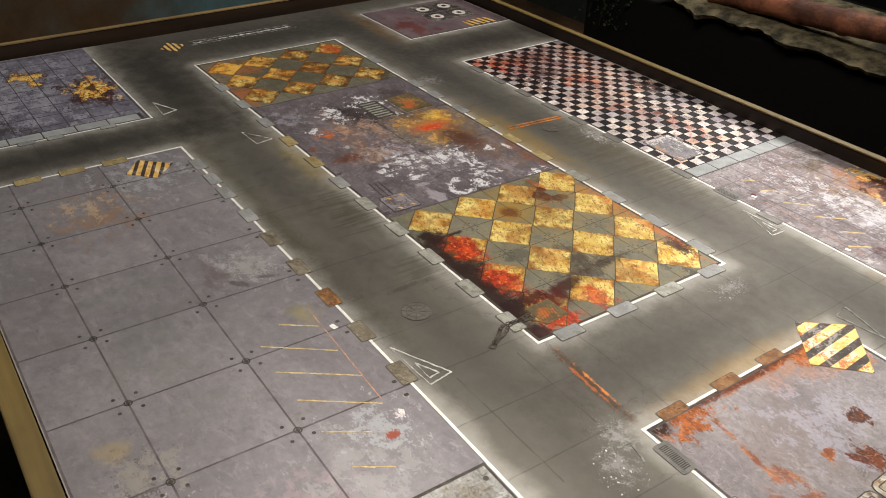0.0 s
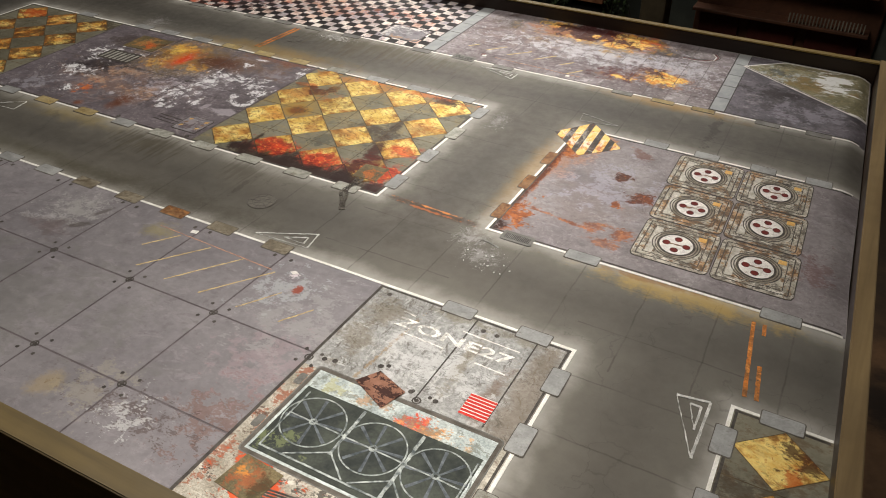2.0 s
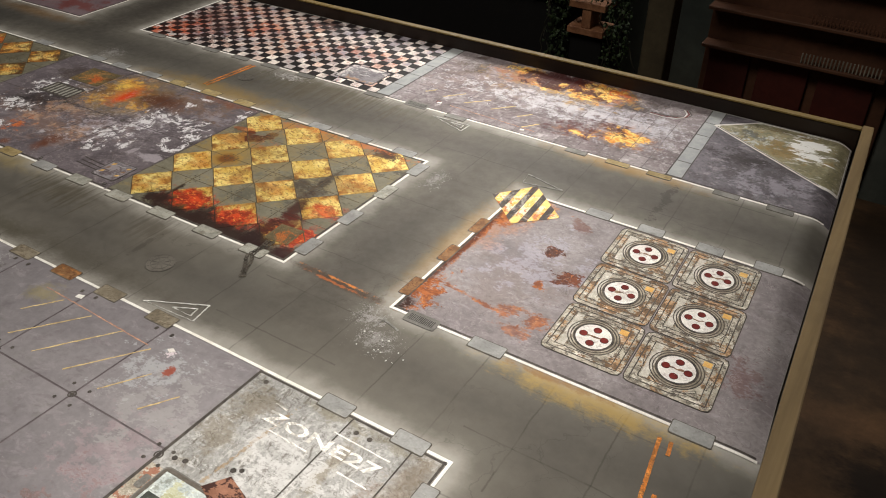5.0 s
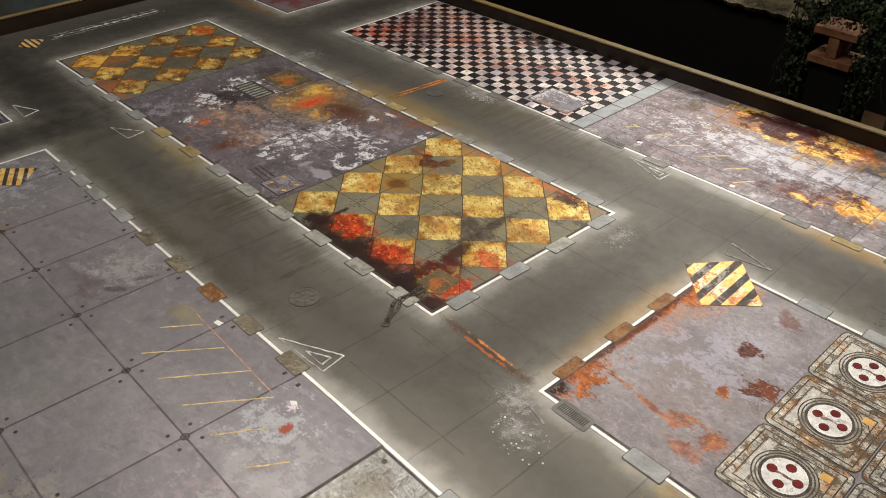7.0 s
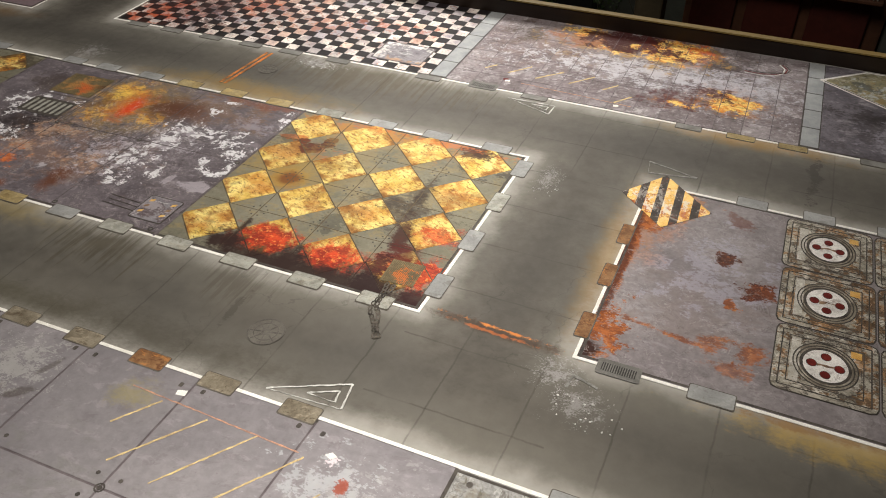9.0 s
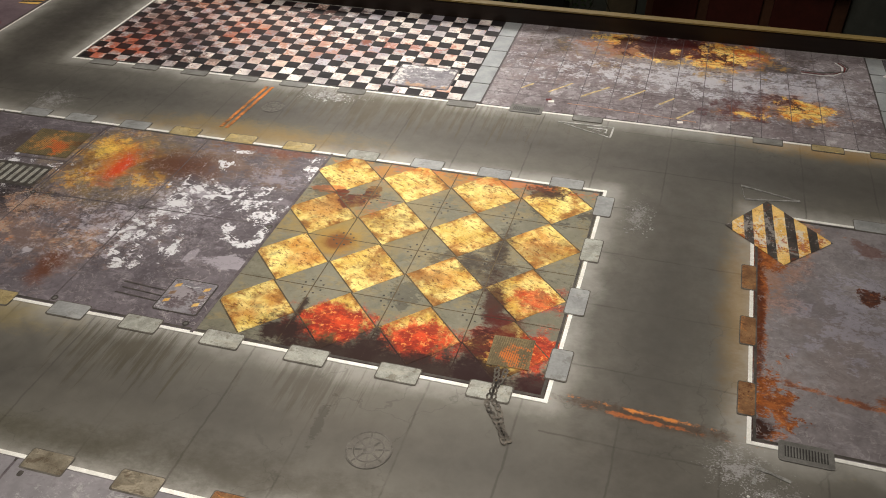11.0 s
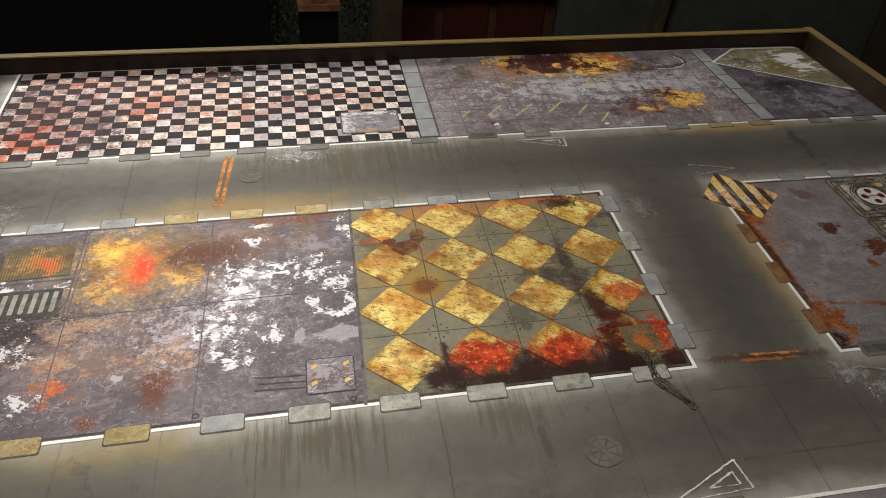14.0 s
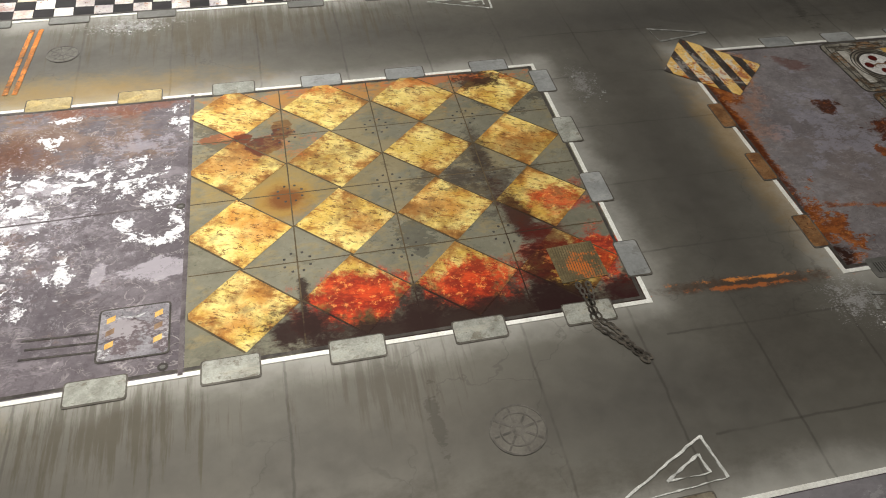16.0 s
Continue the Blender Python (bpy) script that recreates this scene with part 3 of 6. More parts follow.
def yellow_paint():
    p = Paint("yellow_tile_print", 0.49, 0.3, U, 0.55)
    c = p.mix(p.span(p.noise(0.8, 8, 0.7), 0.36, 0.62), rgb(208, 172, 80), rgb(243, 224, 142))
    c = p.mix(p.math("MULTIPLY", p.span(p.noise(0.55, 6, 0.65), 0.47, 0.63), 0.6), c, rgb(190, 112, 38))
    c = p.mix(p.math("MULTIPLY", p.span(p.noise(0.42, 8, 0.72, (1, 1, 1), 40), 0.5, 0.62), 0.65), c, rgb(122, 82, 42))
    c = p.mix(p.math("MULTIPLY", p.span(p.noise(1.15, 7, 0.75, (1.4, 0.8, 1), 20), 0.55, 0.67), 0.55), c, rgb(120, 108, 80))
    c = p.mix(p.math("MULTIPLY", p.span(p.noise(2.4, 8, 0.76, (1.9, 0.6, 1), -22), 0.54, 0.61), 0.75), c, rgb(150, 94, 38))
    c = p.mix(p.math("MULTIPLY", p.span(p.noise(4.6, 6, 0.76, (1.6, 0.7, 1), -30), 0.54, 0.62), 0.8), c, rgb(100, 60, 28))
    c = p.mix(p.math("MULTIPLY", p.span(p.noise(8.0, 3, 0.6), 0.64, 0.7), 0.8), c, rgb(64, 36, 20))
    # brown dirt gathered along the rim of every tile
    coord = p.t.nodes.new("ShaderNodeTexCoord")
    sep = p.t.nodes.new("ShaderNodeSeparateXYZ")
    p.t.links.new(coord.outputs["Object"], sep.inputs[0])
    rim = p.math("ADD", p.math("MULTIPLY", p.math("ABSOLUTE", sep.outputs[0]), 1 / (1.53 * U)), p.math("MULTIPLY", p.math("ABSOLUTE", sep.outputs[1]), 1 / (1.45 * U)))
    rim = p.math("ADD", rim, p.span(p.noise(1.1, 7, 0.7), 0.25, 0.75, -0.55, 0.55))
    c = p.mix(p.span(rim, 0.72, 1.2, 0, 0.75), c, rgb(160, 104, 42))
    c = p.mix(p.span(rim, 1.0, 1.4, 0, 0.6), c, rgb(92, 70, 40))
    here = p.t.nodes.new("ShaderNodeSeparateXYZ")
    p.t.links.new(p.p, here.inputs[0])
    far = p.math("LESS_THAN", here.outputs[0], 19.0)
    c = p.mix(p.math("MULTIPLY", p.span(rim, 0.45, 0.95, 0, 0.8), far), c, rgb(112, 78, 40))
    c = p.mix(p.math("MULTIPLY", p.span(rim, 0.75, 1.25, 0, 0.85), far), c, rgb(70, 62, 46))
    c = p.stain(p.vary(c, 0.9, 1.1), BURNS + [
        (68.5, 10.0, 1.2, 1.1, (rgb(236, 196, 104), rgb(246, 222, 140), rgb(206, 140, 56)), 0.7, dict(amp=1.3, scale=1.4, soft=0.5)),
        (68.5, 7.1, 1.1, 1.0, (rgb(236, 196, 104), rgb(246, 222, 140), rgb(206, 140, 56)), 0.7, dict(amp=1.3, scale=1.4, soft=0.5)),
        (69.6, 9.6, 0.4, 1.0, rgb(196, 92, 28), 0.75, dict(amp=1.6, scale=1.4, soft=0.4)),
        (69.7, 10.7, 0.8, 0.8, rgb(66, 30, 22), 0.85, dict(amp=1.6, scale=1.6, soft=0.3)),
        (69.5, 7.0, 0.5, 0.9, rgb(96, 54, 30), 0.7, dict(amp=1.8, scale=1.4, soft=0.4)),
        (14.0, 24.0, 6.5, 8.0, rgb(226, 146, 56), 0.5, dict(amp=2.4, scale=0.7, soft=0.5)),
        (12.0, 20.0, 2.4, 2.0, rgb(236, 140, 44), 0.6, dict(amp=1.8, soft=0.4)),
        (14.0, 24.5, 6.5, 7.5, rgb(70, 58, 40), 0.72, dict(amp=3.4, scale=1.3, soft=0.35, fine=1.2)),
        (14.5, 25.5, 5.0, 5.0, rgb(110, 58, 28), 0.5, dict(amp=3.4, scale=1.7, soft=0.3)),
        (12.2, 20.6, 2.6, 2.2, rgb(250, 200, 92), 0.75, dict(amp=1.6, scale=1.4, soft=0.5)),
        (11.5, 28.8, 2.0, 1.2, rgb(190, 70, 28), 0.6, dict(amp=2.0)),
    ])
    return p.done(c, 0.12, 5.0)


def grey_floor_paint():
    p = Paint("grey_tile_print", 0.49, 0.3, U, 0.55)
    c = p.grime(rgb(114, 111, 96), rgb(134, 130, 113), 0.3, 0.3, 0.7, 0.07)
    c = p.scuff(c, rgb(146, 142, 124), rgb(84, 78, 62), 0.32, 1.6)
    c = p.stain(c, BURNS[:6] + [
        (41.0, 29.0, 5.5, 1.0, rgb(190, 132, 54), 0.75, dict(amp=1.6, soft=0.6)),
        (41.0, 25.5, 6.0, 5.0, rgb(166, 142, 84), 0.3, dict(amp=2.6, scale=0.7, soft=0.5)),
        (69.0, 5.0, 3.0, 7.0, rgb(96, 72, 46), 0.55, dict(amp=2.2, scale=1.2, soft=0.4)),
        (68.6, 8.5, 1.6, 0.8, rgb(64, 54, 44), 0.6, dict(amp=2.0, scale=0.9, soft=0.4)),
        (38.0, 24.8, 2.4, 1.6, rgb(166, 136, 62), 0.55, dict(amp=1.2, soft=0.6)),
        (44.4, 24.0, 2.2, 1.6, rgb(60, 50, 44), 0.55, dict(amp=2.2, scale=1.0, soft=0.4)),
        (46.6, 28.0, 1.6, 0.7, rgb(50, 44, 40), 0.6, dict(amp=2.0, scale=1.2)),
        (36.8, 26.9, 1.0, 1.4, rgb(70, 60, 48), 0.5, dict(amp=2.0, scale=1.2)),
        (42.0, 21.6, 1.2, 0.6, rgb(60, 58, 52), 0.5, dict(amp=2.0, scale=1.2)),
        (19.0, 29.0, 3.0, 1.2, rgb(60, 48, 40), 0.7, dict(amp=2.0)),
        (14.0, 24.0, 5.5, 7.0, rgb(76, 70, 54), 0.6, dict(amp=1.4, scale=0.6, soft=0.6)),
        (11.6, 20.4, 2.0, 2.0, rgb(190, 112, 40), 0.55, dict(amp=1.6, soft=0.4)),
        (16.6, 18.8, 2.2, 1.2, rgb(186, 96, 34), 0.6, dict(amp=1.8, soft=0.4)),
    ] + BURNS[6:])
    return p.done(c, 0.1, 5.0)


BWSTAIN = [
    (21.5, 40.5, 4.0, 5.0, rgb(132, 58, 34), 0.6, dict(amp=1.8, scale=1.2, soft=0.25)),
    (27.0, 42.0, 4.0, 4.0, rgb(166, 100, 64), 0.45, dict(amp=2.4, scale=1.5, soft=0.25)),
    (20.6, 38.4, 2.2, 2.4, rgb(190, 80, 34), 0.65, dict(amp=2.0, scale=1.4, soft=0.2)),
    (20.0, 36.8, 1.8, 1.4, rgb(186, 84, 40), 0.7, dict(amp=2.0, scale=1.4, soft=0.2)),
    (26.0, 41.6, 1.4, 1.8, rgb(200, 98, 44), 0.6, dict(amp=2.0, scale=1.4, soft=0.2)),
    (22.5, 44.4, 2.6, 1.0, rgb(182, 108, 62), 0.6, dict(amp=2.0, scale=1.4, soft=0.2)),
    (31.2, 40.4, 3.0, 1.6, rgb(192, 118, 68), 0.55, dict(amp=2.4, scale=1.4, soft=0.2)),
    (35.6, 41.4, 3.0, 0.8, rgb(176, 80, 38), 0.6, dict(amp=2.4, scale=1.7, soft=0.2)),
    (37.0, 39.0, 2.0, 1.2, rgb(140, 92, 70), 0.5, dict(amp=2.2, scale=1.7, soft=0.2)),
    (29.0, 44.6, 1.6, 1.0, rgb(120, 64, 44), 0.8, dict(amp=2.0, scale=1.7, soft=0.2)),
    (30.0, 45.2, 2.0, 1.4, rgb(70, 52, 52), 0.7, dict(amp=2.0, scale=1.7, soft=0.2)),
    (20.6, 41.6, 2.2, 3.6, rgb(66, 32, 24), 0.6, dict(amp=2.2, scale=1.5, soft=0.2)),
    (24.8, 37.4, 2.6, 1.0, rgb(74, 36, 24), 0.65, dict(amp=2.0, scale=1.7, soft=0.2)),
    (33.4, 42.4, 2.6, 1.2, rgb(84, 44, 32), 0.5, dict(amp=2.4, scale=1.7, soft=0.2)),
    (23.8, 39.6, 1.6, 2.2, rgb(58, 46, 52), 0.65, dict(amp=2.0, scale=1.7, soft=0.2)),
]


def white_tile_paint():
    p = Paint("white_tile_print", 0.49, 0.3, U, 0.55)
    c = p.mix(p.span(p.noise(0.6, 7, 0.7), 0.36, 0.6), rgb(190, 178, 178), rgb(248, 240, 232))
    c = p.mix(p.math("MULTIPLY", p.span(p.noise(0.35, 4, 0.6, (1, 1, 1), 30), 0.52, 0.62), 0.6), c, rgb(164, 160, 178))
    c = p.mix(p.span(p.noise(2.4, 7, 0.76, (1, 1, 1), 0, 1.5), 0.57, 0.63), c, rgb(186, 120, 78))
    c = p.mix(p.span(p.noise(4.0, 6, 0.74, (1, 1, 1), 0, 2.0), 0.58, 0.63), c, rgb(84, 70, 72))
    o = p.t.nodes.new("ShaderNodeObjectInfo")
    c = p.mix(p.span(o.outputs["Random"], 0.8, 1.0, 0, 0.5), c, rgb(190, 132, 92))
    c = p.mix(p.span(o.outputs["Random"], 0.0, 0.2, 0.5, 0), c, rgb(160, 154, 170))
    c = p.stain(p.vary(c, 0.74, 1.1), BWSTAIN)
    return p.done(c, 0.1, 5.0)


def black_tile_paint():
    p = Paint("black_tile_print", 0.49, 0.3, U, 0.55)
    c = p.grime(rgb(24, 20, 22), rgb(38, 32, 34), 0.5)
    c = p.stain(c, [(a, b, r, s, rgb(70, 30, 20), al * 0.5, o) for a, b, r, s, _, al, o in BWSTAIN[:7]])
    return p.done(c, 0.1, 5.0)


TILESTAIN_SHEEN = [
    (50.0, 38.0, 9.0, 2.4, rgb(92, 80, 82), 0.45, dict(amp=3.2, scale=1.1, soft=0.2)),
    (48.0, 42.5, 7.0, 2.6, rgb(176, 168, 168), 0.5, dict(amp=3.4, scale=1.8, soft=0.2)),
    (44.6, 42.6, 4.0, 3.2, rgb(120, 94, 84), 0.5, dict(amp=2.0, soft=0.6)),
    # the next two pale bands are sheen streaks painted onto the tiles
    (51.0, 41.2, 7.5, 1.7, rgb(206, 204, 210), 0.8, dict(amp=2.6, scale=1.3, soft=0.25, fine=2.2)),
    (56.5, 40.8, 3.6, 2.6, rgb(196, 194, 204), 0.65, dict(amp=2.4, scale=1.4, soft=0.25, fine=2.2)),
    (43.2, 44.0, 1.4, 1.6, rgb(70, 60, 54), 0.75, dict(amp=2.0, soft=0.4)),
    (55.8, 43.6, 2.4, 1.4, rgb(66, 57, 54), 0.8, dict(amp=1.6, soft=0.4)),
    (47.9, 43.8, 3.6, 1.7, rgb(170, 138, 84), 0.45, dict(amp=2.4, scale=0.9, soft=0.3)),
    (52.5, 43.6, 2.8, 1.7, rgb(186, 146, 70), 0.6, dict(amp=2.2, scale=0.9, soft=0.3)),
    (47.2, 44.2, 2.6, 1.3, rgb(156, 92, 40), 0.7, dict(amp=1.6, scale=1.3, soft=0.35)),
    (52.6, 44.4, 2.6, 1.6, rgb(170, 96, 36), 0.75, dict(amp=1.4, scale=1.3, soft=0.35)),
    (56.6, 39.3, 2.1, 1.5, rgb(164, 104, 44), 0.65, dict(amp=1.4, scale=1.3, soft=0.4)),
    (53.8, 38.3, 1.4, 0.7, rgb(160, 96, 40), 0.6, dict(amp=1.6, scale=1.3, soft=0.4)),
    (46.4, 45.2, 1.5, 0.8, GILT, 0.95, dict(amp=1.6, scale=1.3, soft=0.12)),
    (48.8, 43.2, 1.6, 0.45, GILT, 0.85, dict(amp=1.8, scale=1.5, soft=0.12)),
    (49.6, 44.7, 3.2, 1.7, rgb(64, 18, 18), 0.97, dict(amp=0.9, scale=1.1, soft=0.12)),
    (52.0, 44.3, 2.4, 1.5, rgb(84, 28, 22), 0.94, dict(amp=1.2, scale=1.1, soft=0.15)),
    (49.8, 44.3, 0.45, 0.4, GILT, 0.9, dict(amp=1.4, scale=1.5, soft=0.12)),
    (52.9, 44.7, 1.9, 1.2, GILT, 0.97, dict(amp=1.5, scale=1.2, soft=0.1)),
    (51.8, 43.2, 1.5, 0.7, GILT, 0.92, dict(amp=1.6, scale=1.3, soft=0.12)),
    (52.3, 44.2, 1.0, 0.7, rgb(66, 22, 16), 0.95, dict(amp=2.4, scale=1.6, soft=0.08)),
    (54.0, 45.1, 0.9, 0.7, rgb(206, 92, 30), 0.8, dict(amp=1.8, scale=1.4, soft=0.15)),
    (53.3, 38.5, 1.9, 0.9, rgb(88, 34, 32), 0.75, dict(amp=1.8, scale=1.0, soft=0.3)),
    (54.0, 38.1, 1.0, 0.35, GILT, 0.9, dict(amp=1.8, scale=1.3, soft=0.12)),
    (55.5, 39.8, 1.4, 1.0, rgb(78, 28, 26), 0.85, dict(amp=1.6, soft=0.3)),
    (56.8, 39.2, 1.5, 1.1, GILT, 0.97, dict(amp=1.1, scale=1.0, soft=0.1)),
    (56.3, 39.6, 0.8, 0.5, rgb(78, 30, 18), 0.95, dict(amp=2.2, scale=1.7, soft=0.08)),
]


def floor_tile_paint():
    p = Paint("stone_tile_print", 0.49, 0.3, U, 0.55)
    c = p.grime(rgb(116, 104, 106), rgb(154, 147, 149), 0.35, 0.3, 0.7, 0.16)
    c = p.scuff(c, rgb(206, 200, 202), rgb(74, 64, 66), 0.55, 1.8, (1.1, 0.9, 1), 30)
    c = p.stain(p.vary(c, 0.88, 1.1), TILESTAIN_SHEEN)
    c = p.squiggle(c, rgb(190, 182, 182), 0.35, 1.6)
    c = p.squiggle(c, rgb(70, 58, 58), 0.35, 1.2)
    return p.done(c, 0.12, 5.0)


def rusty_paint():
    p = Paint("rust_room_print", 0.49, 0.3, U, 0.66)
    c = p.grime(rgb(120, 113, 115), rgb(150, 144, 145), 0.3, 0.3, 0.7, 0.12)
    c = p.scuff(c, rgb(172, 166, 172), rgb(98, 88, 90), 0.26, 1.2)
    sharp = dict(amp=2.0, scale=1.2, soft=0.12)
    c = p.stain(c, [
        (57.6, 22.4, 3.2, 2.4, rgb(120, 106, 102), 0.45, dict(amp=2.0, scale=0.6, soft=0.5)),
        (58.2, 24.6, 2.6, 2.2, rgb(164, 160, 172), 0.55, dict(amp=2.6, scale=1.0, soft=0.3)),
        (55.6, 28.6, 1.4, 1.2, rgb(196, 128, 62), 0.6, dict(amp=1.8, soft=0.4)),
        (54.9, 26.6, 1.3, 2.6, rgb(176, 120, 76), 0.45, dict(amp=1.6, scale=1.0, soft=0.5, rot=-14)),
        (54.75, 27.4, 0.7, 1.9, RUSTS, 0.95, dict(amp=1.3, scale=1.4, soft=0.2, rot=-16)),
        (54.45, 24.4, 0.32, 3.2, RUSTS, 0.95, dict(amp=1.1, scale=1.4, soft=0.3)),
        (54.4, 23.6, 0.28, 4.8, rgb(84, 40, 20), 0.85, dict(amp=0.9, scale=1.6, soft=0.3)),
        (54.8, 19.8, 0.9, 1.5, RUSTS, 0.95, dict(amp=1.7, scale=1.6, soft=0.15)),
        (54.4, 18.6, 0.5, 0.6, rgb(50, 26, 18), 0.95, dict(amp=0.8, soft=0.4)),
        (56.9, 20.5, 2.0, 0.16, RUSTS, 0.8, dict(amp=1.6, scale=1.4, soft=0.3, rot=-8)),
        (58.8, 20.6, 0.9, 0.5, RUSTS, 0.7, dict(amp=1.7, scale=1.2, soft=0.3)),
        (60.0, 20.6, 0.7, 0.9, RUSTS, 0.75, dict(amp=1.6, scale=1.2, soft=0.3)),
        (59.7, 19.5, 0.9, 0.4, RUSTS, 0.6, dict(amp=1.6, scale=1.2, soft=0.3)),
        (58.5, 25.8, 0.6, 0.5, (rgb(92, 48, 26), rgb(66, 36, 24), rgb(150, 88, 46)), 0.95, dict(amp=1.2, scale=1.6, soft=0.12, fine=1.0)),
        (60.0, 24.1, 0.8, 0.7, (rgb(116, 60, 30), rgb(78, 38, 22), rgb(166, 98, 50)), 0.95, dict(amp=1.3, scale=1.6, soft=0.12, fine=1.0)),
        (59.0, 23.0, 0.3, 0.3, RUSTS, 0.9, sharp),
        (58.8, 28.6, 0.7, 0.5, rgb(110, 66, 54), 0.6, dict(amp=1.8, soft=0.3)),
        (69.0, 22.0, 0.9, 1.4, rgb(96, 52, 48), 0.5, dict(amp=2.4, scale=1.2, soft=0.3)),
    ])
    c = p.squiggle(c, rgb(190, 182, 182), 0.35, 1.6)
    c = p.squiggle(c, rgb(70, 58, 58), 0.35, 1.2)
    return p.done(c, 0.12, 5.0)


def plain(name, a, b, scale=0.6, rough=0.45, speck=0.1, stains=(), vary=None, scuffs=None, cracks=None, metal=0.55):
    p = Paint(name, rough + 0.05, 0.3, U, metal)  # dyed cloth face with a satin, coloured sheen
    c = p.grime(a, b, scale, 0.32, 0.68, speck)
    if vary:
        c = p.vary(c, *vary)
    if scuffs:
        c = p.scuff(c, *scuffs)
    c = p.stain(c, stains)
    if cracks:
        c = p.squiggle(c, *cracks)
    return p.done(c, 0.12, 5.0)


slab, deck, yellow, grey_floor = slab_paint(), strip_paint(), yellow_paint(), grey_floor_paint()
white_tile, black_tile, floor_tile, rusty = white_tile_paint(), black_tile_paint(), floor_tile_paint(), rusty_paint()
joint = plain("joint_print", rgb(88, 80, 83), rgb(112, 104, 107), 1.6)
tile_line = plain("tile_joint_print", rgb(78, 66, 48), rgb(100, 86, 62), 1.2, stains=[(42.9, 18.6, 5.4, 1.5, CHAR, 0.95, dict(amp=0.7, scale=1.5, soft=0.4)), (45.5, 21.0, 0.8, 2.4, CHAR, 0.8, dict(amp=0.9, scale=1.5, soft=0.4))])
line_dark = plain("dark_line_print", rgb(60, 56, 53), rgb(88, 83, 78), 2.4)
seam_line = plain("seam_print", rgb(78, 70, 71), rgb(112, 104, 106), 2.2)
tab_edge = plain("tab_edge_print", rgb(76, 71, 64), rgb(106, 101, 94), 1.6)
white_line = plain("white_line_print", rgb(226, 224, 216), rgb(246, 245, 240), 1.2)
tab_grey = plain("tab_print", rgb(138, 139, 138), rgb(162, 163, 162), 0.8, 0.45, 0.08, vary=(0.9, 1.06), scuffs=(rgb(176, 174, 170), rgb(100, 95, 88), 0.35, 1.6))
tab_road = plain("road_tab_print", rgb(112, 111, 107), rgb(138, 137, 133), 0.9, 0.45, 0.08, vary=(0.92, 1.06), scuffs=(rgb(160, 158, 154), rgb(90, 86, 80), 0.35, 1.6))
tab_yellow = plain("stained_tab_print", rgb(146, 128, 88), rgb(172, 156, 116), 1.0, 0.45, 0.15, vary=(0.85, 1.1), scuffs=(rgb(212, 186, 120), rgb(104, 80, 46), 0.5, 1.8))
tab_drip = plain("streaked_tab_print", rgb(138, 138, 129), rgb(172, 172, 164), 1.6, 0.45, 0.15, vary=(0.9, 1.08), scuffs=(rgb(178, 173, 160), rgb(92, 80, 60), 0.5, 1.8))
tab_dirty = plain("dirty_tab_print", rgb(106, 97, 82), rgb(136, 128, 112), 1.3, 0.45, 0.15, vary=(0.86, 1.1), scuffs=(rgb(164, 154, 134), rgb(74, 58, 42), 0.6, 1.8))
tab_rust = plain("rusty_tab_print", rgb(112, 78, 50), rgb(150, 114, 78), 1.6, 0.45, 0.15, scuffs=(rgb(196, 132, 72), rgb(84, 42, 22), 0.7, 2.0))
column = plain("pale_tile_print", rgb(150, 153, 155), rgb(170, 173, 174), 0.9, 0.42, 0.06, vary=(0.9, 1.06))
chalk = plain("chalk_print", rgb(170, 170, 166), rgb(222, 222, 218), 2.0, 0.5, 0.3)
faint = plain("worn_chalk_print", rgb(110, 108, 104), rgb(150, 150, 146), 2.4, 0.5, 0.3)
yellow_line = plain("yellow_line_print", rgb(168, 146, 110), rgb(226, 204, 146), 2.6, 0.5, 0.3)
pink_line = plain("faded_line_print", rgb(150, 122, 112), rgb(206, 158, 128), 2.0, 0.5, 0.3)
orange_line = plain("orange_line_print", rgb(124, 88, 54), rgb(214, 132, 56), 1.1, 0.5, 0.3, scuffs=(rgb(234, 158, 78), rgb(94, 86, 76), 0.9, 1.5))
hazard_yellow = plain("hazard_yellow_print", rgb(222, 172, 84), rgb(244, 208, 132), 1.2, 0.42, 0.15, scuffs=(rgb(238, 226, 196), rgb(158, 82, 36), 0.75, 1.5), stains=[
    (54.3, 28.2, 1.0, 0.8, rgb(170, 80, 34), 0.8, dict(amp=2.6, scale=1.6)), (55.2, 28.8, 1.2, 0.9, rgb(226, 222, 210), 0.75, dict(amp=2.6, scale=1.8, stretch=(0.8, 1.6, 1))),
    (56.4, 28.4, 0.9, 0.5, rgb(176, 84, 36), 0.8, dict(amp=2.8, scale=1.8))])
hazard_black = plain("hazard_black_print", rgb(58, 53, 50), rgb(84, 77, 73), 1.2, 0.42, 0.15, [
    (54.6, 29.2, 1.1, 0.9, rgb(158, 152, 146), 0.75, dict(amp=2.6, scale=1.8, stretch=(0.8, 1.6, 1)))], scuffs=(rgb(166, 158, 150), rgb(120, 62, 34), 0.7, 1.5))
